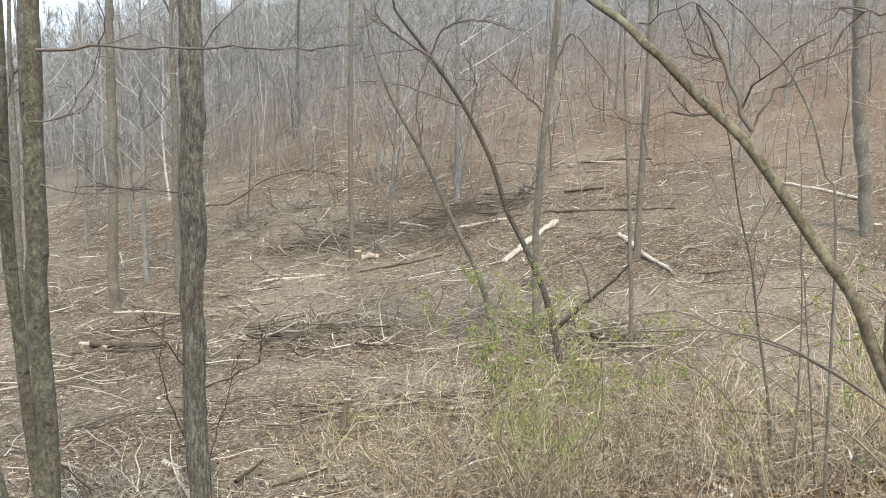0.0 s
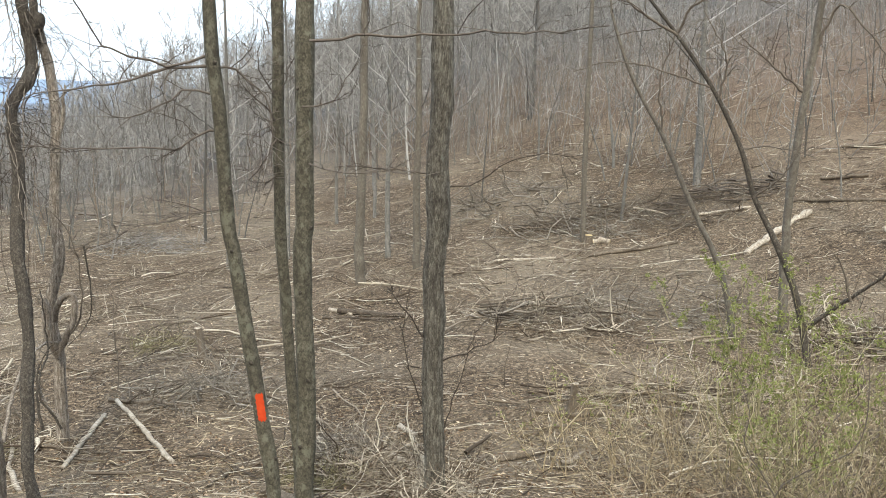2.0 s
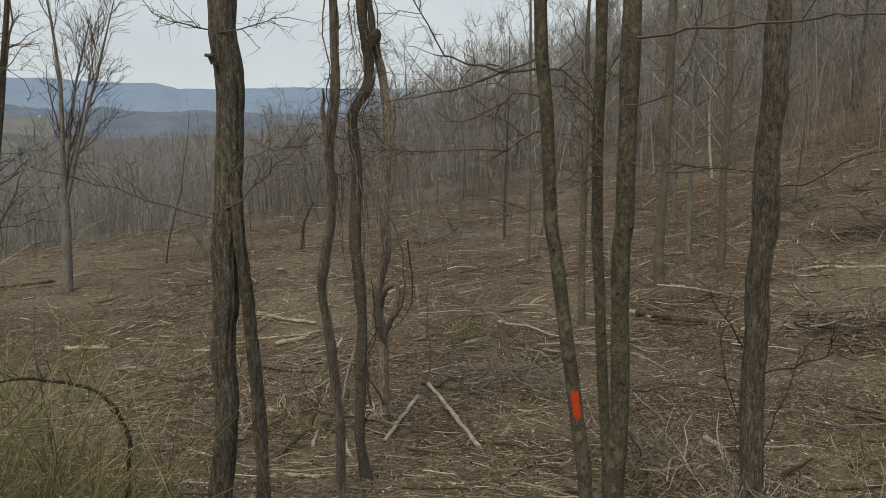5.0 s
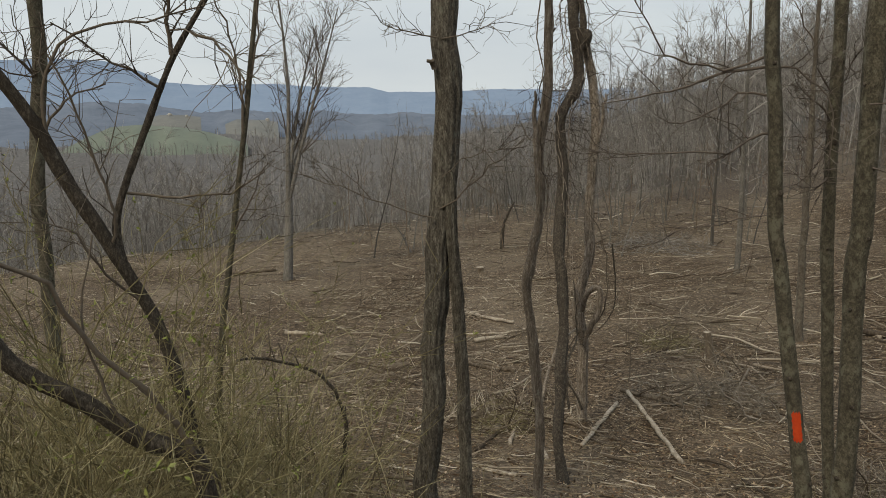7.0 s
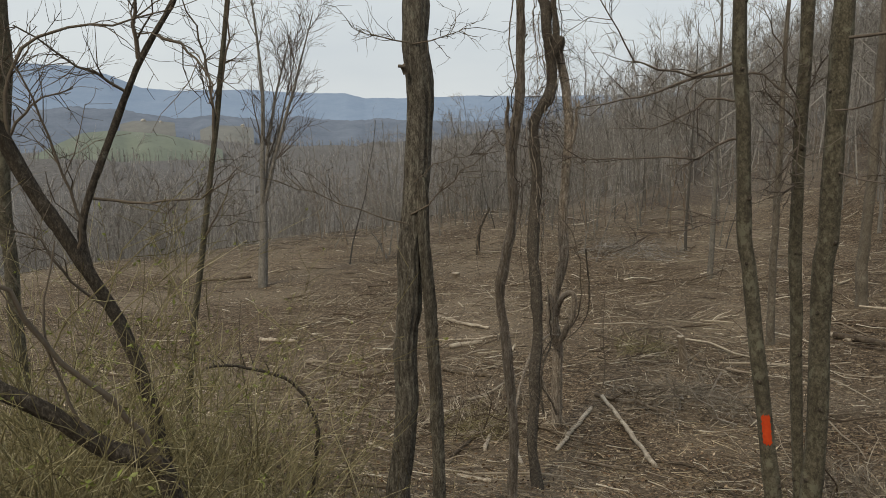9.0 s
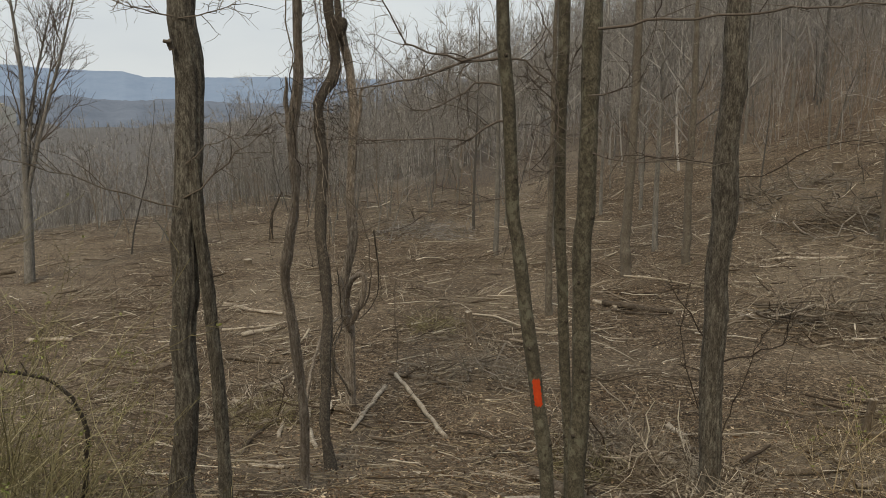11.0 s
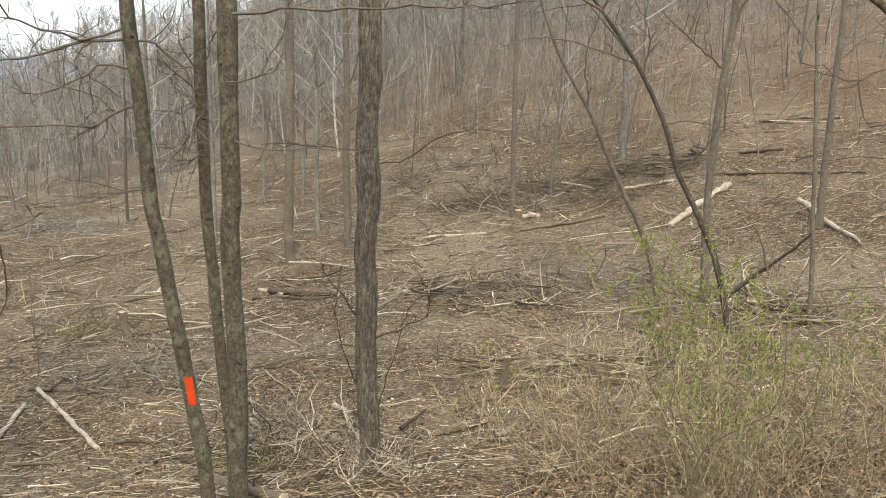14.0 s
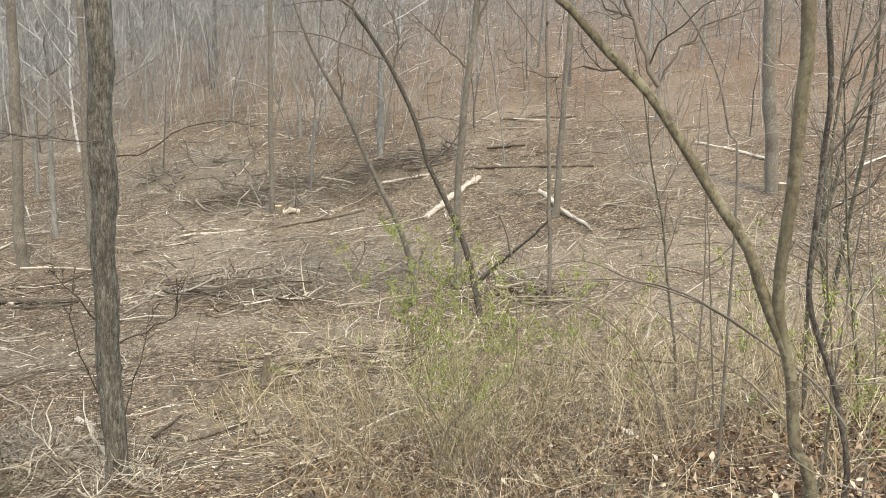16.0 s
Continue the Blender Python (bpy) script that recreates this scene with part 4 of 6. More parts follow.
t, c = forest_tree(15, 0.125, 24, 3, 5, 0.02)
straight = thing("woodland_tree", "straight bare grey tree on the hillside", "tree", on(14.2, 40.0), group="woodland trees")
part("trunk", t, BARK_WOODS, straight)
part("crown", c, TWIG_WOODS, straight)
for x, y, h, wide in ((-13.69, 34.04, 12, 0.8), (-12.28, 45.57, 13, 0.9), (-10.43, 47.91, 13, 0.9), (-9.53, 50.45, 13, 1.2), (-2.03, 28.74, 9, 0.6), (0.54, 31.74, 12, 1.5), (-8.44, 33.65, 5, 0.45), (9.76, 38.5, 12, 0.9), (8.95, 42.07, 12, 0.8), (5.57, 40.75, 11, 0.8), (11.49, 30.83, 10, 0.7), (15.98, 37.58, 13, 1.0), (-15.37, 24.21, 13, 1.1), (-9.84, 25.65, 12, 1.0), (-9.51, 51.23, 13, 1.2), (-8.35, 24.38, 12, 0.9), (-19.8, 29.46, 10, 0.7), (-15.51, 33.78, 11, 0.8), (-14.0, 26.03, 12, 0.9)):
    m = Matrix.Translation(on(x, y)) @ Euler((rng.normal(0, 0.025), rng.normal(0, 0.025), rng.uniform(0, 6.28))).to_matrix().to_4x4()
    copy_thing(straight, m @ Matrix.Diagonal((wide * 0.85, wide * 0.85, h / 15, 1)))


def upswept_tree(x, y, height, label):
    """A bare tree that forks low into a few tall stems, with fine limbs sweeping up round them."""
    ob = thing("field_tree", label, "tree", on(x, y))
    low = height * 0.27
    P = lines([[0, 0, -0.2]], [[0.01, 0, 1]], low + 0.2, 6, 0.03, 0.02)
    part("trunk", Geo().tubes(P, taper(np.array([0.2]), 6, 0.8), 10), BARK_WOODS, ob)
    ob.rotation_euler = (-0.085, 0.04, 0)
    top = P[0, -1]
    ways = np.array([[-0.2, 0.06, 1], [0.05, -0.1, 1], [0.2, 0.05, 1], [-0.05, 0.2, 1]])
    P0 = lines(np.repeat(top[None], 4, 0) - [0, 0, 0.1], ways, height * np.array([0.6, 0.72, 0.64, 0.55]), 9, 0.045, 0.04)
    R0 = taper(np.array([0.1, 0.12, 0.1, 0.07]), 9, 0.18)
    for k in range(4):
        part("stem", Geo().tubes(P0[k:k + 1], R0[k:k + 1], 7), BARK_WOODS, ob)
    s, d, rd, u = spawn(P0, R0, 34, 0.25, 0.97, 32)
    P1 = lines(s, d, height * 0.21 * rng.uniform(0.45, 1.1, 34) * (1.25 - 0.65 * u), 7, 0.09, 0.13)
    R1 = taper(np.clip(rd * 0.5, 0.018, 0.04), 7, 0.25)
    for k in range(34):
        g = Geo().tubes(P1[k:k + 1], R1[k:k + 1], 4)
        s, d, rd, u = spawn(P1[k:k + 1], R1[k:k + 1], 9, 0.15, 1, 36)
        P2 = lines(s, d, height * 0.075 * rng.uniform(0.4, 1.3, 9), 5, 0.14, 0.08)
        R2 = taper(np.maximum(rd * 0.5, 0.009), 5, 0.5)
        g.tubes(P2, R2, 3)
        s, d, rd, u = spawn(P2, R2, 26, 0.2, 1, 38)
        g.tubes(lines(s, d, height * 0.045 * rng.uniform(0.4, 1.3, 26), 3, 0.14, 0.05), taper(np.full(26, 0.007), 3, 0.6), 3)
        part("branch", g, TWIG_LIMB, ob)


upswept_tree(FIELD_TREE[0], FIELD_TREE[1], 12.6, "bare tree forking low into a narrow upswept crown")

sap_variants = []
for h, r, n, tone in ((4.5, 0.026, 16, 0), (3.2, 0.02, 14, 0), (6, 0.034, 18, 1), (5, 0.03, 18, 1), (7, 0.04, 20, 1)):
    t, c = sapling_geo(h, r, n)
    ob = thing("woodland_sapling", "thin pale grey bare sapling" if tone else "thin bare brown sapling", "sapling", group="woodland saplings")
    part("stem", t, RUSSET if tone == 0 else BARK_WOODS, ob)
    part("crown", c, RUSSET if tone == 0 else TWIG_WOODS, ob)
    sap_variants.append(ob)


def brushy(x, y):
    d, s = math.hypot(x, y), 0.64 * x + 0.77 * y
    return (s > 23 or (az(x, y) > 28 and d > 33 and x > -44)) and 28 < d < 65 and -40 < az(x, y) < 60 and (az(x, y) > -3 or rng.random() < 0.45)


for i, (x, y) in enumerate(scatter(310, (-50, 50, 15, 66), brushy, 0.6, taken)):
    m = Matrix.Translation(on(x, y)) @ Euler((rng.normal(0, 0.08), rng.normal(0, 0.08), rng.uniform(0, 6.28))).to_matrix().to_4x4()
    if i < 5:
        sap_variants[i].matrix_basis = m
    else:
        copy_thing(sap_variants[int(rng.integers(0, 5))], m)


def woods_stuff(name, label, spots, low, high, limbs=14, hair=140):
    """Many bare trees too far off to tell apart, in one mesh."""
    g = Geo()
    h = rng.uniform(low, high, len(spots))
    h = np.minimum(h, [canopy(x, y) * rng.uniform(0.45, 1.1) for x, y in spots])
    xy, h = np.array(spots)[h > 2.5], h[h > 2.5]
    n = len(xy)
    foot = np.stack([xy[:, 0], xy[:, 1], ground_z(xy[:, 0], xy[:, 1]) - 0.3], -1)
    P = lines(foot, np.tile([0, 0, 1.0], (n, 1)) + 0.06 * rng.standard_normal((n, 3)), h, 6, 0.08, 0.05)
    far = np.hypot(xy[:, 0], xy[:, 1]).mean()
    R = taper(h * rng.uniform(0.004, 0.009, n), 6, 0.15)
    g.tubes(P, R, 3)
    s, d, rd, u = spawn(P, R, n * limbs, 0.25, 1, 40)
    L = h.mean() * 0.3 * rng.uniform(0.4, 1.1, len(s)) * (1.3 - 0.8 * u)
    P1 = lines(s, d, L, 3, 0.15, 0.22)
    R1 = taper(np.maximum(rd * 0.45, 0.01 + 0.0001 * far), 3, 0.4)
    g.tubes(P1, R1, 3)
    s, d, rd, u = spawn(P1, R1, n * hair, 0.1, 1, 48, 0.4)
    g.slivers(s, d + [0, 0, 0.25], h.mean() * 0.17 * rng.uniform(0.4, 1.3, len(s)), 0.004 + 0.00011 * far)
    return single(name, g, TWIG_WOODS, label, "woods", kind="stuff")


def farhill(x, y):
    d, s = math.hypot(x, y), 0.64 * x + 0.77 * y
    return (s > 30 or az(x, y) > 22) and 66 < d < 175 and -38 < az(x, y) < 44 and x > -110


def farleft(x, y):
    return x < -50 and 75 < math.hypot(x, y) < 240 and 40 < az(x, y) < 92


woods_stuff("hillside_woods", "bare grey young woods on the lower hill", scatter(110, (-60, 60, 15, 85), lambda x, y: hillside(x, y) and math.hypot(x, y) > 42, 0.9, taken), 7, 14)
woods_stuff("hill_woods", "dense bare grey woods climbing the hill", scatter(900, (-115, 100, 40, 175), farhill, 1.0, taken), 8, 15)
woods_stuff("ridge_woods", "bare grey trees along the crest of the spur", scatter(520, (-190, 60, 100, 250), lambda x, y: 120 < math.hypot(x, y) < 248 and -10 < az(x, y) < 47, 0.8, taken), 9, 14, 10, 90)
woods_stuff("crest_woods", "bare grey treetops along the skyline of the spur", scatter(430, (-190, 60, 100, 250), lambda x, y: 200 < math.hypot(x, y) < 246 and 2 < az(x, y) < 47, 0.8, taken), 9, 14, 12, 110)
woods_stuff("spur_woods", "dense bare grey woods on the spur of the hill", scatter(400, (-75, 10, 50, 125), lambda x, y: 62 < math.hypot(x, y) < 120 and 2 < az(x, y) < 42, 0.8, taken), 8, 15)
woods_stuff("valley_woods", "dense bare grey woods falling to the valley", scatter(330, (-235, -48, -5, 180), farleft, 1.0, taken), 6, 11)
woods_stuff("edge_woods", "dense young grey trees at the edge of the bench", scatter(250, (-80, -46, -6, 75), lambda x, y: 48 < math.hypot(x, y) < 95 and 38 < az(x, y) < 92 and x < -46 - 3 * math.sin(y * 0.3), 0.7, taken), 4, 9)

def valley_floor_woods(n):
    """Woods over the valley floor, far below."""
    d = np.exp(rng.uniform(math.log(230), math.log(1900), n))
    b = np.radians(rng.uniform(36, 95, n))
    x, y = -np.sin(b) * d, np.cos(b) * d
    foot = np.stack([x, y, ground_z(x, y) - 0.5], -1)
    h = rng.uniform(10, 20, n)
    g = Geo()
    P = lines(foot, np.tile([0, 0, 1.0], (n, 1)) + 0.04 * rng.standard_normal((n, 3)), h, 2, 0.03)
    R = taper(0.12 + d * 0.0003, 2, 0.3)
    g.tubes(P, R, 3)
    idx = np.repeat(np.arange(n), 7)
    u = rng.uniform(0.3, 1, n * 7)[:, None]
    st = P[idx, 0] * (1 - u) + P[idx, 1] * u
    dr = rng.standard_normal((n * 7, 3)) * [1, 1, 0.3] + [0, 0, 1.0]
    g.slivers(st, dr, rng.uniform(1.5, 4.5, n * 7), (0.05 + d * 0.0003)[idx])
    return single("valley_floor_woods", g, TWIG_WOODS, "bare grey woods on the valley floor", "woods", kind="stuff")


valley_floor_woods(2600)

# ================= slash on the bench =================
def slash_sticks(n, keep_fn, box, lmin, lmax, rmin, rmax, flat=0.08, lift=0.02, K=4):
    x, y = rng.uniform(box[0], box[1], n * 9), rng.uniform(box[2], box[3], n * 9)
    ok = keep_fn(x, y)
    x, y = x[ok][:n], y[ok][:n]
    n = len(x)
    th = rng.normal(0.35, 0.8, n)
    L = lmin + (lmax - lmin) * rng.random(n) ** 2.5
    d = np.stack([np.cos(th), np.sin(th), rng.normal(0, flat, n)], -1)
    st = np.stack([x, y, np.zeros(n)], -1) - d * L[:, None] / 2
    P = lines(st, d, L, K, 0.17, 0.0)
    gz = ground_z(P[..., 0], P[..., 1])
    P[..., 2] = gz + lift + np.abs(rng.normal(0, 0.05, n))[:, None] + 0.5 * (P[..., 2] - P[..., 2].mean(1, keepdims=True))
    r = rmin + (rmax - rmin) * rng.random(n) ** 3
    return P, taper(r, K, 0.5)


def bench(x, y):
    d, s = np.hypot(x, y), 0.64 * x + 0.77 * y
    a = np.degrees(np.arctan2(-x, y))
    thin = 0.5 + 0.5 * np.sin(0.5 * x + 0.8 * np.sin(0.4 * y)) * np.sin(0.45 * y + 1)
    return (d > 8) & (s < 31) & (x > -50) & (a > -38) & (a < 88) & (rng.random(x.shape) < 0.35 + 0.65 * thin) & (rng.random(x.shape) < np.clip(18 / d, 0.35, 1))



g = Geo()
P, R = slash_sticks(52000, bench, (-50, 30, 0, 45), 0.06, 0.55, 0.0025, 0.012, K=3)
g.tubes(P, R, 3)
P, R = slash_sticks(2900, bench, (-50, 30, 0, 45), 0.4, 1.9, 0.004, 0.02, K=5)
g.tubes(P, R, 3)
P, R = slash_sticks(300, bench, (-50, 30, 0, 45), 0.8, 3.2, 0.014, 0.042, 0.05, 0.05)
g.tubes(P, R, 5)
P, R = slash_sticks(1300, lambda x, y: bench(x, y) & (np.hypot(x, y) > 17), (-50, 30, 0, 45), 0.4, 1.8, 0.01, 0.028, 0.05, 0.03)
g.tubes(P, R, 3)
single("slash_litter", g, SLASH, "felled branches and sticks strewn over the bench", "slash", kind="stuff")


g = Geo()
clump = 0
while clump < 75:
    bx, by = rng.uniform(-26, 10), rng.uniform(6, 30)
    bd, ba = math.hypot(bx, by), az(bx, by)
    if not (9 < bd < 30 and -12 < ba < 62) or math.hypot(bx + 8.3, by - 9.8) < 2.4:
        continue
    n = 26
    lead = rng.uniform(0, 3.14)
    px, py = bx + rng.normal(0, 0.5, n), by + rng.normal(0, 0.35, n)
    th = lead + rng.normal(0, 0.55, n)
    d = np.stack([np.cos(th), np.sin(th), rng.uniform(-0.05, 0.45, n)], -1)
    P = lines(np.stack([px, py, ground_z(px, py) + 0.02], -1), d, rng.uniform(0.3, 1.2, n), 6, 0.15, -0.03)
    P[..., 2] = np.maximum(P[..., 2], ground_z(P[..., 0], P[..., 1]) + 0.012)
    R = taper(0.003 + 0.016 * rng.random(n) ** 2, 6, 0.35)
    g.tubes(P, R, 4)
    s, dd, rd, u = spawn(P, R, n * 3, 0.25, 1, 38)
    P2 = lines(s, dd, rng.uniform(0.1, 0.4, n * 3), 4, 0.16)
    P2[..., 2] = np.maximum(P2[..., 2], ground_z(P2[..., 0], P2[..., 1]) + 0.012)
    g.tubes(P2, taper(np.maximum(rd * 0.5, 0.0025), 4, 0.5), 3)
    clump += 1
single("branch_tops", g, SLASH, "clumps of lopped branch tops lying in the slash", "slash", kind="stuff")


def hill_floor(x, y):
    d, s = np.hypot(x, y), 0.64 * x + 0.77 * y
    a = np.degrees(np.arctan2(-x, y))
    return (s > 26) & (d < 75) & (a > -38) & (a < 48)


g = Geo()
P, R = slash_sticks(7500, hill_floor, (-55, 50, 15, 75), 0.2, 1.5, 0.006, 0.024, K=3)
g.tubes(P, R, 3)
single("hillside_deadfall", g, SLASH, "dead sticks lying on the wooded hillside", "deadfall", kind="stuff")


def whips(n, keep_fn, box, hmin, hmax, r, twigs, lean=0.18):
    """Upright bare shoots with a few twigs each."""
    x, y = rng.uniform(box[0], box[1], n * 6), rng.uniform(box[2], box[3], n * 6)
    ok = keep_fn(x, y)
    x, y = x[ok][:n], y[ok][:n]
    n = len(x)
    st = np.stack([x, y, ground_z(x, y) - 0.05], -1)
    h = rng.uniform(hmin, hmax, n)
    P = lines(st, np.tile([0, 0, 1.0], (n, 1)) + lean * rng.standard_normal((n, 3)), h, 4, 0.1, 0.0)
    R = taper(r * rng.uniform(0.5, 1.4, n), 4, 0.4)
    g = Geo().tubes(P, R, 3)
    s, d, rd, u = spawn(P, R, n * twigs, 0.3, 1, 40)
    g.slivers(s, d + [0, 0, 0.1], h.mean() * 0.26 * rng.uniform(0.4, 1.3, len(s)), np.maximum(rd * 0.55, 0.003))
    return g


single("hillside_brush", whips(1300, lambda x, y: hill_floor(x, y) & (rng.random(x.shape) < np.where(np.degrees(np.arctan2(-x, y)) > -2, 0.6, 0.35)), (-55, 50, 15, 75), 1.2, 4.0, 0.011, 4), RUSSET, "brown leafless brush on the hillside", "brush", kind="stuff")
single("pale_brush", whips(1600, lambda x, y: hill_floor(x, y) & (rng.random(x.shape) < np.where(np.degrees(np.arctan2(-x, y)) > -2, 1.0, 0.2)), (-55, 50, 15, 75), 1.2, 5.5, 0.013, 7, 0.3), TWIG_WOODS, "pale leafless saplings on the hillside", "brush", kind="stuff")
single("edge_brush", whips(2000, lambda x, y: (x < -43) & (np.hypot(x, y) < 80) & (np.degrees(np.arctan2(-x, y)) > 36), (-80, -42, -5, 60), 1.2, 4.5, 0.013, 6, 0.2), TWIG_WOODS, "grey leafless brush at the edge of the bench", "brush", kind="stuff")
single("bench_shoots", whips(420, lambda x, y: bench(x, y) & (np.hypot(x, y) > 11), (-48, 28, 4, 42), 0.4, 1.6, 0.008, 4, 0.35), TWIG, "bare shoots standing in the slash", "shoots", kind="stuff")


# ================= logs, stumps and brush piles =================
def log(name, a, b, r0, r1, material, label):
    """A felled log lying on the ground, with its two cut ends."""
    r0, r1 = r0 * 0.82, r1 * 0.78
    pa, pb = on(a[0], a[1], r0 * 0.75), on(b[0], b[1], r1 * 0.75)
    base = (pa + pb) / 2
    ob = thing(name, label, "log", base)
    n = max(5, int(np.linalg.norm(pb - pa) / 0.18))
    t = np.linspace(0, 1, n)[:, None]
    c = pa * (1 - t) + pb * t - base
    L = np.linalg.norm(pb - pa)
    side = np.array([-(pb - pa)[1], (pb - pa)[0], 0.0]) / max(L, 0.1)
    straight = 0.06 if name == "pole" else 0.4 if material is PALE_LOG else 1.0
    bend = straight * L * (rng.normal(0, 0.05) * np.sin(math.pi * t) + rng.normal(0, 0.012) * np.sin(2 * math.pi * t) + rng.normal(0, 0.012) * np.sin(9 * t)) * side
    c = c + bend + r1 * 0.2 * rng.standard_normal(c.shape)
    low = ground_z(c[:, 0] + base[0], c[:, 1] + base[1]) - base[2]
    c[:, 2] = np.maximum(c[:, 2], low + 0.4 * r1)
    r = np.linspace(r0, r1, n) * (1 + 0.11 * rng.standard_normal(n))
    part("bark", Geo().tubes(c[None], r[None], 10, ripple=0.1), material, ob)
    for k, rr in ((0, r0), (-1, r1)):
        d = unit(c[0] - c[1]) if k == 0 else unit(c[-1] - c[-2])
        e = np.stack([c[k] - d * 0.01, c[k] + d * 0.004, c[k] + d * 0.006])
        part("cut_end", Geo().tubes(e[None], np.array([[rr * 0.97, rr * 0.97, 0.001]]), 10), CUT_WOOD if name in ("log_round", "cut_log") else PALE_LOG, ob, "pale sawn end")
    if L > 1.2 and material is DEAD_LOG:
        s, d, rd, u = spawn(c[None], r[None], 5, 0.1, 0.95, 55)
        d[:, 2] = np.abs(d[:, 2])
        for k in range(3):
            q = lines(s[k:k + 1], d[k:k + 1], rng.uniform(0.1, 0.5), 4, 0.15)
            part("branch_stub", Geo().tubes(q, taper(rd[k:k + 1] * 0.35, 4, 0.5), 5), material, ob)
    return ob


log('felled_log', (3.98, 27.49), (1.88, 24.18), 0.13, 0.105, PALE_LOG, "pale peeled log lying across the slope")
log('felled_log', (5.68, 25.26), (6.39, 21.53), 0.1, 0.055, PALE_LOG, "pale split log beside a young tree")
log('felled_log', (3.61, 28.58), (7.93, 26.90), 0.08, 0.07, DEAD_LOG, "long dark weathered log on the slope")
log('felled_log', (-8.62, 18.61), (-6.63, 18.50), 0.1, 0.09, DARK_LIMB, "brown log with a pale splintered end")
log('pole', (-10.08, 11.80), (-7.06, 9.30), 0.052, 0.042, PALE_LOG, "straight pale peeled pole on the bench")
log('pole', (-9.72, 11.03), (-8.62, 8.84), 0.051, 0.043, PALE_LOG, "straight pale peeled pole on the bench")
log('felled_log', (-10.23, 11.78), (-8.36, 11.53), 0.053, 0.050, DEAD_LOG, "thin brown log beside a brush pile")
log('felled_log', (-15.67, 12.53), (-15.45, 13.43), 0.068, 0.069, PALE_LOG, "short pale weathered log on the bench")
log('felled_log', (-19.42, 14.97), (-16.39, 14.54), 0.073, 0.065, PALE_LOG, "long pale bent branch on the bench")
log('felled_log', (-14.85, 10.97), (-13.36, 11.27), 0.063, 0.059, DEAD_LOG, "grey weathered log on the ground")
log('felled_log', (-11.01, 8.06), (-11.17, 9.10), 0.063, 0.067, DEAD_LOG, "dark broken log in the slash")
log('branch_log', (-11.85, 9.09), (-11.26, 9.00), 0.052, 0.050, PALE_LOG, "short broken pale branch")
log('branch_log', (-10.25, 8.34), (-10.50, 9.39), 0.036, 0.038, PALE_LOG, "pale split branch leaning in the slash")
log('branch_log', (-9.37, 7.96), (-9.88, 8.54), 0.038, 0.041, PALE_LOG, "short pale piece of split wood")
log('branch_log', (-9.32, 8.53), (-8.38, 7.82), 0.044, 0.041, PALE_LOG, "short white barkless branch")
log('branch_log', (-10.10, 9.37), (-9.32, 8.53), 0.043, 0.039, PALE_LOG, "short white barkless branch")
log('felled_log', (-8.40, 6.57), (-7.72, 6.58), 0.034, 0.032, PALE_LOG, "pale branch at the foot of the trees")
log('felled_log', (-15.31, 9.58), (-15.14, 10.03), 0.109, 0.110, DEAD_LOG, "brown log half hidden by a trunk")
log('felled_log', (-3.82, 19.58), (-3.43, 20.13), 0.067, 0.068, PALE_LOG, "short pale log on a pile")
log('felled_log', (-5.26, 18.15), (-3.74, 19.38), 0.070, 0.073, DEAD_LOG, "grey weathered log heaped in a pile")
log('felled_log', (-3.98, 19.22), (-1.91, 19.59), 0.066, 0.066, DEAD_LOG, "grey weathered log heaped in a pile")
log('felled_log', (-3.21, 18.68), (-2.14, 18.30), 0.078, 0.076, DEAD_LOG, "thick grey branch heaped in a pile")
log('pole', (-1.80, 13.93), (0.83, 14.38), 0.028, 0.024, PALE_LOG, "long straw-coloured pole lying in the slash")
log('pole', (-1.56, 13.48), (0.26, 13.61), 0.024, 0.02, PALE_LOG, "long straw-coloured pole lying in the slash")
log('pole', (-1.91, 13.70), (-0.43, 14.09), 0.034, 0.026, DEAD_LOG, "long grey pole in the slash")
log('pole', (-0.42, 13.66), (0.79, 13.43), 0.022, 0.02, PALE_LOG, "long straw-coloured pole lying in the slash")
log('branch_log', (-4.02, 10.40), (-3.49, 9.82), 0.057, 0.054, PALE_LOG, "short thick pale log")
log('branch_log', (-4.31, 11.60), (-3.85, 11.09), 0.048, 0.046, PALE_LOG, "short pale log near a tree")
log('branch_log', (-5.36, 10.74), (-5.11, 10.91), 0.028, 0.028, PALE_LOG, "short white stick near a tree")
log('felled_log', (-2.41, 10.40), (-1.59, 11.07), 0.047, 0.049, DEAD_LOG, "grey log in the brush")
log('branch_log', (-4.33, 11.72), (-3.82, 10.91), 0.040, 0.036, PALE_LOG, "short white chunk of broken wood")
log('branch_log', (-4.10, 10.42), (-3.45, 9.73), 0.045, 0.041, PALE_LOG, "short white chunk of broken wood")
log('branch_log', (-5.43, 10.79), (-5.09, 10.87), 0.030, 0.027, PALE_LOG, "short white chunk of broken wood")
log('branch_log', (-4.37, 9.52), (-4.09, 9.41), 0.030, 0.027, PALE_LOG, "short white chunk of broken wood")
log('split_board', (-6.06, 24.52), (-5.33, 24.86), 0.065, 0.065, PALE_LOG, "pale splintered slab of wood")
log('split_board', (-5.15, 24.85), (-3.79, 24.91), 0.056, 0.055, PALE_LOG, "pale splintered slab of wood")
log('split_board', (-5.83, 25.48), (-4.62, 25.28), 0.048, 0.047, PALE_LOG, "pale splintered slab of wood")
log('felled_log', (11.95, 27.84), (13.24, 25.15), 0.076, 0.072, PALE_LOG, "pale fallen log on the hillside")
log('felled_log', (5.81, 34.02), (8.64, 32.96), 0.074, 0.073, DEAD_LOG, "dark fallen log on the hillside")
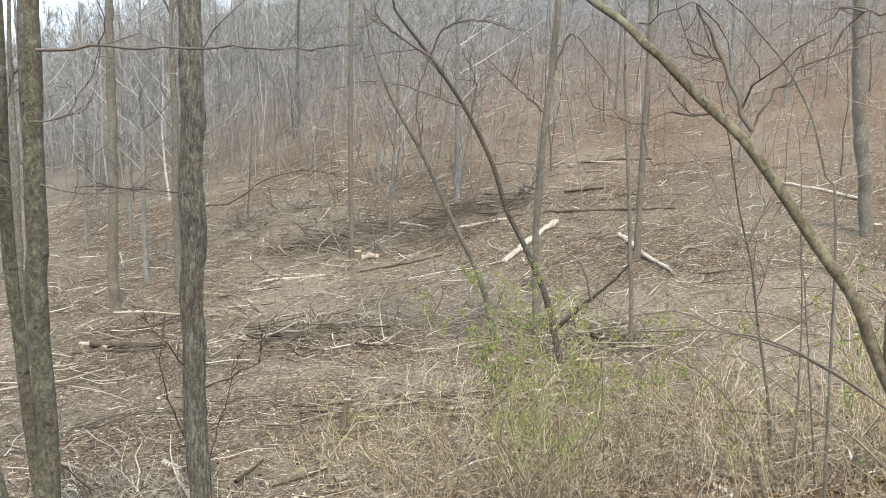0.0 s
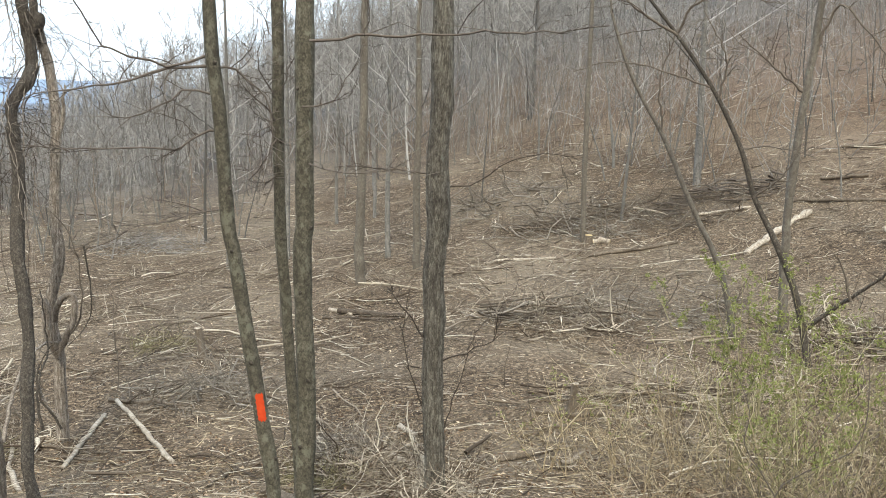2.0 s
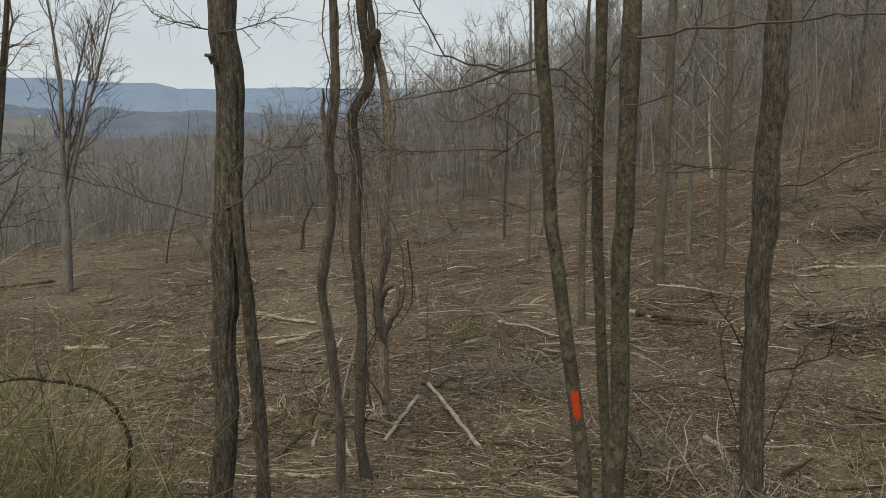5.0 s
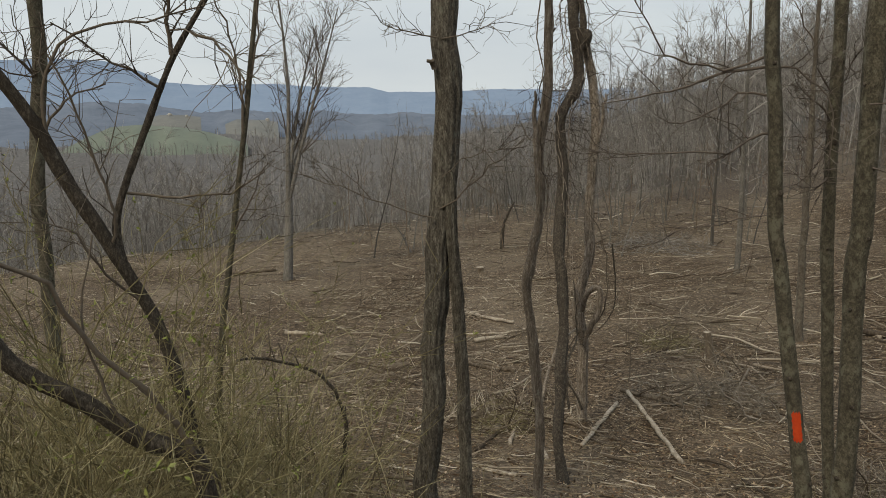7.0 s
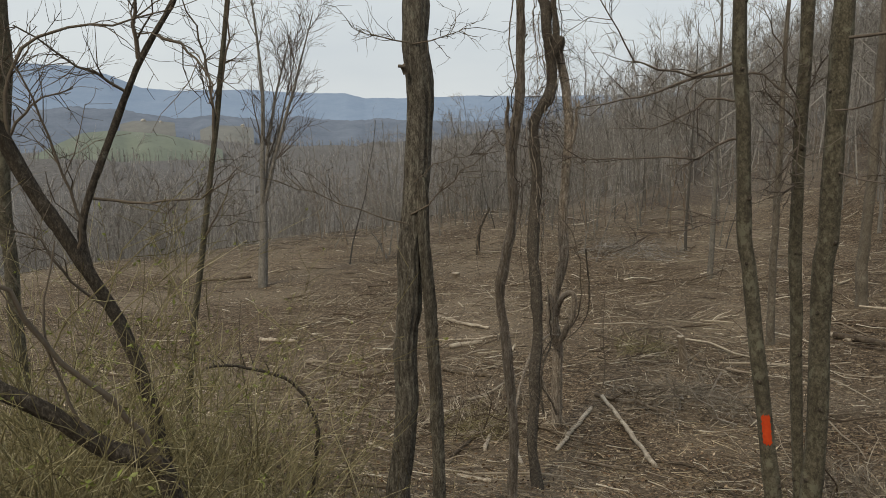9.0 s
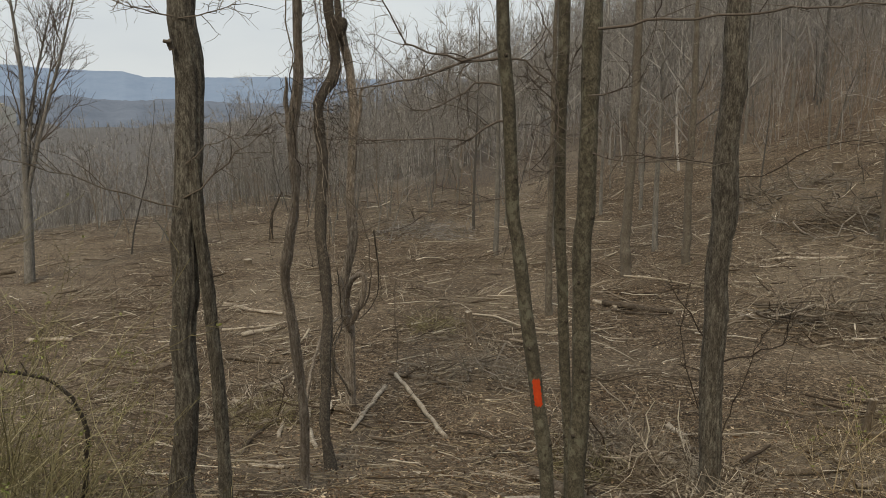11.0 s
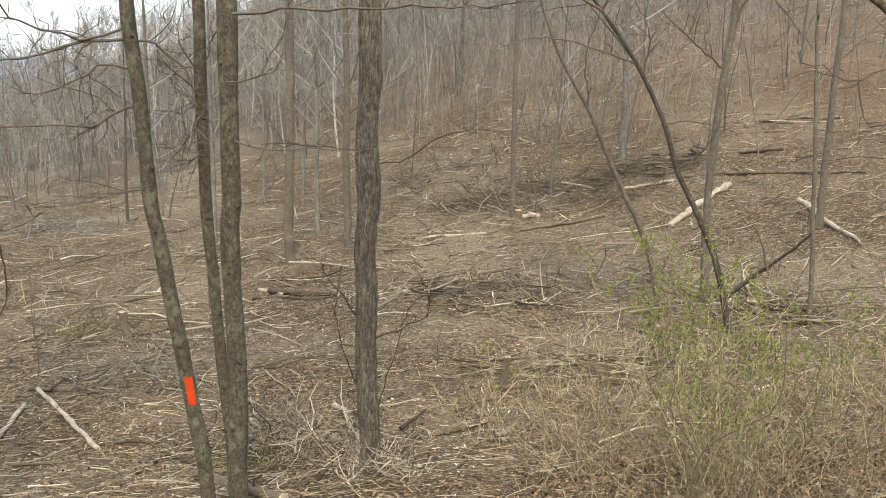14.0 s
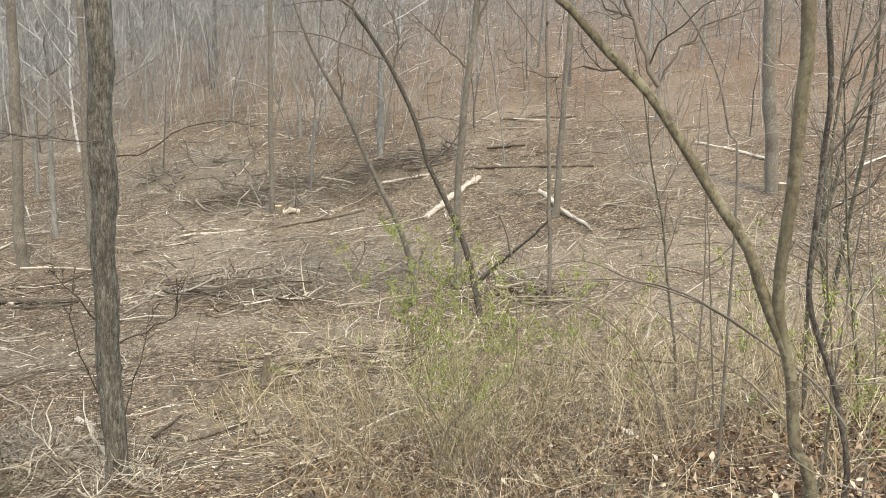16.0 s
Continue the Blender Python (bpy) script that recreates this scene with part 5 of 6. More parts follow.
log('felled_log', (4.72, 30.53), (6.10, 30.20), 0.100, 0.100, DEAD_LOG, "short dark log on the hillside")
log('felled_log', (0.57, 28.35), (2.29, 28.76), 0.072, 0.073, PALE_LOG, "pale bare branch above the brush pile")
log('felled_log', (-2.53, 24.88), (-0.05, 25.85), 0.073, 0.075, DEAD_LOG, "grey fallen branch on the slope")
log('felled_log', (2.64, 7.00), (3.58, 7.08), 0.082, 0.082, DEAD_LOG, "rotten dark log in the dry stems")
log('felled_log', (-0.50, 14.22), (0.67, 14.22), 0.026, 0.022, PALE_LOG, "straw-coloured pole in the slash")
log('felled_log', (-2.25, 12.78), (-1.12, 12.89), 0.070, 0.070, DEAD_LOG, "grey log in the slash")
log('felled_log', (-35.02, 13.67), (-33.37, 15.44), 0.110, 0.107, DEAD_LOG, "grey log at the far edge of the bench")
log('felled_log', (-20.97, 9.74), (-19.59, 10.19), 0.060, 0.058, PALE_LOG, "pale branch on the bench")
log('felled_log', (-4.93, 8.29), (-3.27, 7.13), 0.094, 0.083, DEAD_LOG, "smooth dark log fallen against a maple")
log('cut_log', (-4.35, 6.64), (-4.23, 7.74), 0.056, 0.059, PALE_LOG, "freshly cut tan log beside the marked tree")
log('branch_log', (-8.97, 18.88), (-8.16, 18.56), 0.075, 0.08, PALE_LOG, "splintered pale piece of wood on a log")


def fallen_branch(x, y, th, length, r, material, label):
    """A crooked broken limb lying on the ground, with a few snapped side branches."""
    base = on(x, y, r)
    ob = thing("fallen_branch", label, "branch", base)
    P = lines([[-0.5 * length * math.cos(th), -0.5 * length * math.sin(th), 0]], [[math.cos(th), math.sin(th), 0]], length, 9, 0.13)
    gz = ground_z(P[..., 0] + x, P[..., 1] + y) - base[2]
    P[..., 2] = gz + r * 0.8 + 0.06 * rng.random() * np.sin(np.linspace(0, 3.1, 9))
    R = taper(np.array([r]), 9, 0.45) * (1 + 0.1 * rng.standard_normal((1, 9)))
    part("stem", Geo().tubes(P, R, 7, ripple=0.1), material, ob)
    s, d, rd, u = spawn(P, R, 4, 0.2, 0.95, 50)
    d[:, 2] = np.abs(d[:, 2]) * 0.7
    for k in range(4):
        q = lines(s[k:k + 1], d[k:k + 1], length * rng.uniform(0.08, 0.4), 5, 0.22)
        part("side_branch", Geo().tubes(q, taper(np.maximum(rd[k:k + 1] * 0.5, 0.004), 5, 0.4), 5), material, ob)
    return ob


def ground_limb(route, r, material, label):
    """A long bent limb lying along a few places on the ground."""
    base = on(route[0][0], route[0][1], r)
    ob = thing("fallen_limb", label, "branch", base)
    c = curve([on(x, y, r * 0.9) - base for x, y in route], 0.1)
    c = c + r * 0.3 * rng.standard_normal(c.shape)
    low = ground_z(c[:, 0] + base[0], c[:, 1] + base[1]) - base[2]
    c[:, 2] = np.maximum(c[:, 2], low + 0.4 * r)
    rr = np.linspace(r, r * 0.5, len(c)) * (1 + 0.08 * rng.standard_normal(len(c)))
    part("stem", Geo().tubes(c[None], rr[None], 8, ripple=0.08), material, ob)
    s, d, rd, u = spawn(c[None], rr[None], 5, 0.15, 0.95, 45)
    d[:, 2] = np.abs(d[:, 2]) * 0.6
    for k in range(5):
        q = lines(s[k:k + 1], d[k:k + 1], rng.uniform(0.12, 0.5), 5, 0.2)
        part("side_branch", Geo().tubes(q, taper(np.maximum(rd[k:k + 1] * 0.5, 0.004), 5, 0.4), 5), material, ob)


ground_limb([(-9.72, 9.48), (-9.23, 9.50), (-8.82, 9.53), (-8.41, 9.59)], 0.03, DEAD_LOG, "long brown limb lying across the slash")
ground_limb([(-7.23, 9.48), (-6.67, 9.72), (-6.15, 9.46), (-5.25, 8.81), (-4.64, 8.20)], 0.022, DARK_LIMB, "dark bent limb lying by the marked tree")
ground_limb([(-5.76, 9.72), (-6.02, 9.48), (-6.02, 9.11), (-5.93, 8.49)], 0.03, DEAD_LOG, "brown limb lying by the marked tree")
ground_limb([(-9.48, 7.32), (-9.88, 8.05), (-10.09, 8.61), (-10.18, 8.97)], 0.03, DARK_LIMB, "dark limb lying at the foot of the trees")
ground_limb([(-16.63, 12.67), (-16.30, 13.10), (-15.74, 13.51), (-15.48, 14.13), (-15.21, 14.59)], 0.035, PALE_LOG, "long weathered limb on the bench")
ground_limb([(-9.51, 11.82), (-8.91, 11.63), (-8.39, 11.58)], 0.045, DEAD_LOG, "short grey log on the bench")
ground_limb([(-12.87, 11.34), (-13.67, 11.08), (-14.34, 10.90)], 0.06, DEAD_LOG, "straight grey limb on the bench")
ground_limb([(-9.27, 8.95), (-9.01, 9.22), (-8.18, 9.19), (-7.81, 9.10)], 0.022, DEAD_LOG, "thin grey limb lying across the slash")
ground_limb([(-8.82, 18.13), (-8.14, 18.24), (-7.13, 17.90), (-6.75, 18.30)], 0.045, DARK_LIMB, "thin dark limb beside a log")


count = 0
while count < 80:
    bx, by = rng.uniform(-22, 8), rng.uniform(5, 24)
    bd, ba = math.hypot(bx, by), az(bx, by)
    if not (8.5 < bd < 24 and -8 < ba < 66) or rng.random() > 11 / bd or math.hypot(bx + 7.8, by - 9.3) < 3.5:
        continue
    pale = rng.random() < 0.16
    fallen_branch(bx, by, rng.normal(0.3, 0.9), rng.uniform(0.5, 1.9), rng.uniform(0.011, 0.028), PALE_LOG if pale else DEAD_LOG, "pale crooked broken branch on the ground" if pale else "brown crooked broken branch on the ground")
    count += 1


def stump(x, y, r, h, label, fresh, tilt=0.0):
    base = on(x, y, -0.05)
    ob = thing("stump", label, "stump", base)
    c = np.stack([np.linspace(0, tilt, 7), np.zeros(7), np.linspace(0, h + 0.05, 7)], -1)
    rr = r * np.array([1.4, 1.2, 1.08, 1.02, 1.0, 1.0, 0.98])
    part("bark", Geo().tubes(c[None], rr[None], 14, ripple=0.05), DEAD_LOG, ob)
    top = np.stack([c[-1], c[-1] + [0, 0, 0.008], c[-1] + [0, 0, 0.01]])
    part("cut_face", Geo().tubes(top[None], np.array([[r * 0.97, r * 0.95, 0.001]]), 14), CUT_WOOD if fresh else PALE_LOG, ob, "yellow fresh-cut face" if fresh else "grey weathered cut face")
    return ob


stump(-2.94, 26.59, 0.13, 0.25, "fresh-cut stump with a yellow face", True)
blk = log("log_round", (-2.75, 26.3), (-2.25, 26.45), 0.12, 0.12, PALE_LOG, "short fresh-cut yellow log round by a stump")
stump(-9.95, 14.47, 0.085, 0.75, "grey broken stump standing in the slash", False, -0.12)
stump(-5.99, 35.97, 0.2, 0.3, "old dark stump on the hillside", False)
stump(-23.97, 19.83, 0.16, 0.22, "pale old stump on the bench", False)
stump(12.36, 22.40, 0.2, 0.3, "old dark stump on the slope", False)
stump(-1.70, 12.89, 0.06, 0.6, "thin grey broken stub standing in the brush", False, 0.1)


def brush_pile(x, y, radius, height, n, material, label, long=1.6, thick=0.02):
    """A tangle of cut branches heaped on the ground."""
    g = Geo()
    a, q = rng.uniform(0, 6.28, n), np.sqrt(rng.random(n))
    px, py = x + radius * q * np.cos(a), y + radius * 0.7 * q * np.sin(a)
    z = ground_z(px, py) + height * (1 - q ** 2) * rng.random(n)
    d = np.stack([rng.normal(0, 1, n), rng.normal(0, 1, n), rng.normal(0, 0.3, n)], -1)
    L = long * rng.uniform(0.3, 1.2, n)
    P = lines(np.stack([px, py, z], -1) - unit(d) * L[:, None] / 2, d, L, 5, 0.4)
    P[..., 2] = np.maximum(P[..., 2], ground_z(P[..., 0], P[..., 1]) + 0.01)
    R = taper(0.004 + thick * rng.random(n) ** 3, 5, 0.4)
    g.tubes(P, R, 4)
    s, dd, rd, u = spawn(P, R, n * 3, 0.2, 1, 40)
    P2 = lines(s, dd, rng.uniform(0.1, 0.5, n * 3), 3, 0.2)
    P2[..., 2] = np.maximum(P2[..., 2], ground_z(P2[..., 0], P2[..., 1]) + 0.01)
    g.tubes(P2, taper(np.maximum(rd * 0.5, 0.003), 3, 0.5), 3)
    return single("brush_pile", g, material, label, "brush pile", kind="stuff")


brush_pile(-2.69, 18.59, 1.7, 0.6, 230, SLASH, "heap of pale crooked cut branches", 1.3, 0.024)
brush_pile(-8.36, 12.40, 1.35, 0.6, 150, TWIG_BRUSH, "grey brush pile with fine twigs")
brush_pile(-0.21, 19.60, 2.2, 0.4, 220, TWIG_BRUSH, "dark twiggy heap of slash")
brush_pile(0.41, 28.60, 2.2, 0.6, 220, TWIG, "brush heaped below the hillside")
brush_pile(3.30, 18.18, 1.5, 0.5, 160, SLASH, "straw-coloured slash round a leaning tree")
brush_pile(-10.15, 9.03, 1.3, 0.4, 120, SLASH, "broken branches heaped by the vine tree", 1.3, 0.018)
brush_pile(-2.75, 8.05, 0.9, 0.3, 130, SLASH, "pale broken twigs heaped round the foot of a tree", 0.7, 0.01)
brush_pile(-3.71, 9.26, 1.2, 0.4, 270, SLASH, "pale broken branches heaped by the maples", 0.9, 0.014)
brush_pile(-23.84, 28.48, 2.6, 0.5, 160, TWIG_BRUSH, "dark slash heap across the bench")
brush_pile(-7.43, 32.95, 3.0, 0.6, 220, TWIG_BRUSH, "grey brush at the foot of the hill", 2.4, 0.035)
brush_pile(-3.31, 28.99, 3.2, 0.5, 260, TWIG_BRUSH, "grey brush at the foot of the hill", 2.4, 0.035)

brush_pile(-21.28, 27.76, 2.6, 0.35, 220, TWIG_WOODS, "grey weathered brush spread on the bench", 1.4, 0.02)
brush_pile(-10.48, 8.67, 0.9, 0.15, 110, THICKET, "mossy green twigs matted on the ground", 0.7, 0.008)
brush_pile(-4.46, 10.13, 0.9, 0.22, 150, TWIG_BRUSH, "grey broken twigs heaped by the maples", 0.7, 0.008)
brush_pile(-4.44, 8.91, 0.6, 0.15, 90, THICKET, "mossy green twigs matted on the ground", 0.5, 0.006)
brush_pile(-11.47, 15.12, 0.9, 0.3, 90, THICKET, "olive mossy twigs on a brush heap", 0.8, 0.008)


def windrow(a, b, width, height, n, material, label, r):
    """Cut poles and branches pushed into a row, most of them lying along it."""
    g = Geo()
    a, b = np.array(a, float), np.array(b, float)
    ax = unit(b - a)
    side = np.array([-ax[1], ax[0]])
    q = rng.uniform(-1, 1, n)
    c = a + (b - a) * rng.random(n)[:, None] + side * (width * q)[:, None]
    th = math.atan2(ax[1], ax[0]) + rng.normal(0, 0.35, n)
    d = np.stack([np.cos(th), np.sin(th), rng.normal(0, 0.12, n)], -1)
    L = rng.uniform(0.5, 2.0, n)
    z = ground_z(c[:, 0], c[:, 1]) + 0.04 + height * (1 - q ** 2) * rng.random(n)
    P = lines(np.concatenate([c, z[:, None]], 1) - d * L[:, None] / 2, d, L, 6, 0.11)
    P[..., 2] = np.maximum(P[..., 2], ground_z(P[..., 0], P[..., 1]) + 0.02)
    R = taper(r * (0.25 + rng.random(n) ** 2), 6, 0.4)
    g.tubes(P, R, 5)
    s, dd, rd, u = spawn(P, R, n * 4, 0.2, 1, 40)
    P2 = lines(s, dd, rng.uniform(0.2, 0.8, n * 4), 4, 0.25)
    P2[..., 2] = np.maximum(P2[..., 2], ground_z(P2[..., 0], P2[..., 1]) + 0.01)
    g.tubes(P2, taper(np.maximum(rd * 0.4, 0.004), 4, 0.5), 3)
    return single("slash_windrow", g, material, label, "slash", kind="stuff")


windrow((-6.1, 28.0), (0.4, 31.0), 0.9, 0.35, 85, DEAD_LOG, "long dark poles pushed into a row below the hill", 0.036)
windrow((-0.6, 29.4), (3.4, 30.6), 1.0, 0.5, 60, TWIG_LIMB, "dark brush pushed into a row below the hill", 0.04)
windrow((-4.5, 18.4), (-1.2, 19.7), 0.6, 0.2, 60, TWIG_BRUSH, "weathered limbs piled on the bench", 0.034)
windrow((3.4, 17.6), (4.6, 17.2), 0.35, 0.3, 30, SLASH, "split limbs stacked beside a leaning tree", 0.032)
windrow((-2.2, 13.9), (1.2, 14.0), 0.6, 0.12, 60, SLASH, "straw-coloured poles lying side by side in the grass", 0.02)
brush_pile(-0.62, 11.40, 1.8, 0.4, 120, STEMS, "straw-coloured tangle of cut stems", 1.2, 0.006)

# ================= shrubs, dry stems and leaves on the bank =================
def blades(pos, size, normal_jitter=0.7):
    """Small bent leaf blades, two faces each."""
    n = len(pos)
    d = unit(rng.standard_normal((n, 3)) + [0, 0, 0.3])
    w = unit(np.cross(d, rng.standard_normal((n, 3))))
    L = size * rng.uniform(0.6, 1.4, (n, 1))
    fold = np.cross(d, w) * L * 0.15
    v = np.stack([pos, pos + d * L * 0.5 + w * L * 0.24 + fold, pos + d * L, pos + d * L * 0.5 - w * L * 0.24 + fold], 1)
    f = np.arange(n)[:, None] * 4
    return v.reshape(-1, 3), np.concatenate([f + [0, 1, 2], f + [0, 2, 3]])


def shrub(x, y, height, spread, stems, label, leaves=0, material=None, twig=5, name="shrub", leaf=0.03, r=0.009, wood=None):
    base = on(x, y)
    ob = thing(name, label, "shrub", base)
    st = np.zeros((stems, 3)) + rng.normal(0, 0.12 * spread, (stems, 3)) * [1, 1, 0]
    st[:, 2] = ground_z(st[:, 0] + x, st[:, 1] + y) - base[2] - 0.03
    d = np.stack([rng.normal(0, 0.28 * spread, stems), rng.normal(0, 0.28 * spread, stems), np.ones(stems)], -1)
    L = height * rng.uniform(0.55, 1.1, stems)
    P = lines(st, d, L, 9, 0.2 if material else 0.1, -0.07 if material else -0.005)
    P[..., 2] = np.maximum(P[..., 2], ground_z(P[..., 0] + x, P[..., 1] + y) - base[2] - 0.03)
    R = taper(r * rng.uniform(0.5, 1.2, stems), 9, 0.3)
    tips = []
    for k in range(stems):
        g = Geo().tubes(P[k:k + 1], R[k:k + 1], 4)
        s, dd, rd, u = spawn(P[k:k + 1], R[k:k + 1], twig, 0.2, 1, 35)
        P2 = lines(s, dd, height * 0.22 * rng.uniform(0.3, 1.2, len(s)), 4, 0.14, 0.05)
        R2 = taper(np.maximum(rd * 0.6, 0.003), 4, 0.5)
        g.tubes(P2, R2, 3)
        s, dd, rd, u = spawn(P2, R2, twig * 2, 0.2, 1, 38)
        P3 = lines(s, dd, height * 0.09 * rng.uniform(0.3, 1.2, len(s)), 3, 0.14, 0.05)
        g.tubes(P3, taper(np.full(len(s), 0.0028), 3, 0.6), 3)
        part("stem", g, material or wood or STEMS, ob)
        tips += [P2[:, 2:].reshape(-1, 3), P3.reshape(-1, 3)]
    if leaves:
        allp = np.concatenate(tips)
        allp = allp[allp[:, 2] > height * 0.42]
        pick = allp[rng.integers(0, len(allp), leaves)]
        clump = pick + rng.normal(0, 0.015, pick.shape)
        v, f = blades(np.repeat(clump, 3, 0), leaf)
        part("foliage", mesh_from("foliage", v, [f], [BUDS]), BUDS, ob, "fresh yellow-green young leaves")
    return ob


shrub(0.77, 9.90, 3.0, 1.26, 17, "leafing shrub with fresh green buds", 1870, wood=THICKET)
shrub(1.39, 9.59, 2.4, 1.03, 12, "leafing shrub with fresh green buds", 782, wood=THICKET)
shrub(2.17, 9.18, 2.3, 1.15, 13, "leafing shrub with fresh green buds", 884, wood=THICKET)
shrub(0.73, 6.22, 1.85, 0.75, 12, "fan of thin olive stems with a haze of green buds", 480, twig=5, leaf=0.018, r=0.006, wood=THICKET)
shrub(1.08, 6.39, 1.6, 0.7, 7, "fan of thin olive stems with a haze of green buds", 240, twig=5, leaf=0.018, r=0.006, wood=THICKET)
shrub(0.10, 10.20, 1.9, 1.15, 10, "straw-stemmed shrub with a few green buds", 96)
shrub(-0.72, 10.40, 1.9, 1.26, 9, "straw-stemmed shrub with a few green buds", 80)
shrub(-1.45, 9.99, 1.5, 1.26, 8, "straw-stemmed shrub with a few green buds", 64)
shrub(3.20, 8.56, 1.8, 1.38, 12, "bare straw-stemmed shrub on the bank", 0)
shrub(3.71, 6.14, 2.0, 1.0, 14, "shrub with green buds beside the arching tree", 300, leaf=0.03, r=0.008)
shrub(4.11, 5.52, 2.1, 1.0, 14, "shrub with green buds beside the arching tree", 320, leaf=0.03, r=0.008)
shrub(2.68, 6.27, 1.5, 1.38, 8, "straw-stemmed shrub with a few green buds", 80)
shrub(4.74, 8.12, 2.2, 1.38, 12, "bare straw-stemmed shrub on the bank", 0)
shrub(1.14, 7.19, 1.5, 1.26, 8, "bare straw-stemmed shrub on the bank", 0)
shrub(-0.10, 7.60, 1.3, 1.26, 8, "bare straw-stemmed shrub on the bank", 0)
shrub(2.66, 3.88, 1.3, 0.9, 9, "shrub with green buds beside the arching tree", 260, leaf=0.024, r=0.006)
for sx, sy, sh in ((-5.4, 1.2, 1.9), (-6.1, 2.7, 1.6), (-5.8, 0.6, 2.0), (-7.2, 2.2, 1.9), (-6.8, 1.2, 2.2), (-8.2, 2.4, 2.0), (-5.6, 2.0, 2.6), (-6.4, 0.9, 2.9), (-7.4, 2.4, 1.9), (-7.8, 1.4, 3.0), (-6.2, 2.0, 2.4), (-5.0, 0.8, 2.3)):
    shrub(sx, sy, sh, 1.35, 18, "olive-brown thicket of bare brambles", 40, material=THICKET, twig=7, name="bramble_bush", leaf=0.03, r=0.008)


def stem_field(n, keep_fn, box, hmin, hmax, r, droop):
    x, y = rng.uniform(box[0], box[1], n * 6), rng.uniform(box[2], box[3], n * 6)
    ok = keep_fn(x, y)
    x, y = x[ok][:n], y[ok][:n]
    n = len(x)
    st = np.stack([x, y, ground_z(x, y) - 0.03], -1)
    d = np.stack([rng.normal(0, 0.5, n), rng.normal(0, 0.5, n), np.ones(n)], -1)
    P = lines(st, d, rng.uniform(hmin, hmax, n), 6, 0.22 + droop * 2, -droop)
    P[..., 2] = np.maximum(P[..., 2], ground_z(P[..., 0], P[..., 1]) + 0.005)
    g = Geo().tubes(P, taper(r * rng.uniform(0.5, 1.3, n), 6, 0.4), 3)
    s, dd, rd, u = spawn(P, taper(np.full(n, r), 6, 0.4), n, 0.2, 1, 35)
    g.tubes(lines(s, dd, rng.uniform(0.08, 0.35, n), 3, 0.15), taper(np.full(n, r * 0.5), 3, 0.6), 3)
    return g


def right_bank(x, y):
    d, a = np.hypot(x, y), np.degrees(np.arctan2(-x, y))
    return (d > 5.5) & (d < 15) & (a > -42) & (a < 8) & (rng.random(x.shape) < np.clip(0.9 - (a + 6) / 20, 0.04, 1)) & (rng.random(x.shape) < np.clip((d - 5) / 3.5, 0.12, 1))


def left_bank(x, y):
    d, a = np.hypot(x, y), np.degrees(np.arctan2(-x, y))
    return (d > 3.6) & (d < 10.5) & (a > 56) & (a < 95) & (rng.random(x.shape) < np.clip((a - 56) / 16, 0.06, 1))


single("dry_stems", stem_field(2700, right_bank, (-3, 11, 2, 15), 0.3, 1.5, 0.0038, 0.05), STEMS, "tall dry straw-coloured stems on the bank", "dry stems", kind="stuff")
single("thicket_shoots", stem_field(900, left_bank, (-11, -2.5, -1, 7), 0.6, 1.7, 0.0036, 0.03), THICKET, "upright olive-brown shoots in the thicket", "dry stems", kind="stuff")
single("thicket_stems", stem_field(2300, left_bank, (-11, -2.5, -1, 7), 0.2, 1.0, 0.0034, 0.13), THICKET, "tangled dry olive-brown stems on the bank", "dry stems", kind="stuff")


def near_bank(x, y):
    d, a = np.hypot(x, y), np.degrees(np.arctan2(-x, y))
    return (d > 3.3) & (d < 9) & (a > -44) & (a < 6) & (rng.random(x.shape) < np.clip(0.9 - (a + 8) / 18, 0.05, 1) * np.clip((a + 34) / 22, 0.12, 1))


single("bank_tangle", stem_field(2000, near_bank, (-2, 7, 2, 9), 0.25, 1.0, 0.0026, 0.16), STEMS, "matted dry stems lying on the bank", "dry stems", kind="stuff")
single("bank_twigs", stem_field(700, near_bank, (-2, 7, 2, 9), 0.3, 1.1, 0.0032, 0.08), TWIG, "grey-brown twigs bent over the bank", "twigs", kind="stuff")


def bank_floor(x, y):
    d, a = np.hypot(x, y), np.degrees(np.arctan2(-x, y))
    return (d > 3) & (d < 14) & (a > -42) & (a < 95)


lx, ly = rng.uniform(-12, 10, 130000), rng.uniform(-1, 14, 130000)
ok = bank_floor(lx, ly) & (rng.random(130000) < np.clip(7 / np.hypot(lx, ly), 0, 1))
lp = np.stack([lx[ok], ly[ok], ground_z(lx[ok], ly[ok]) + 0.012 + 0.02 * rng.random(ok.sum())], -1)[:34000]
v, f = blades(lp, 0.03 + 0.05 * rng.random((len(lp), 1)) ** 3)
v[:, 2] = lp[:, 2].repeat(4) + (v[:, 2] - lp[:, 2].repeat(4)) * 0.7
tagged(new("leaf_litter", mesh_from("leaf_litter", v, [f], [LITTER])), "dead brown leaves covering the bank", "leaf litter", kind="stuff")

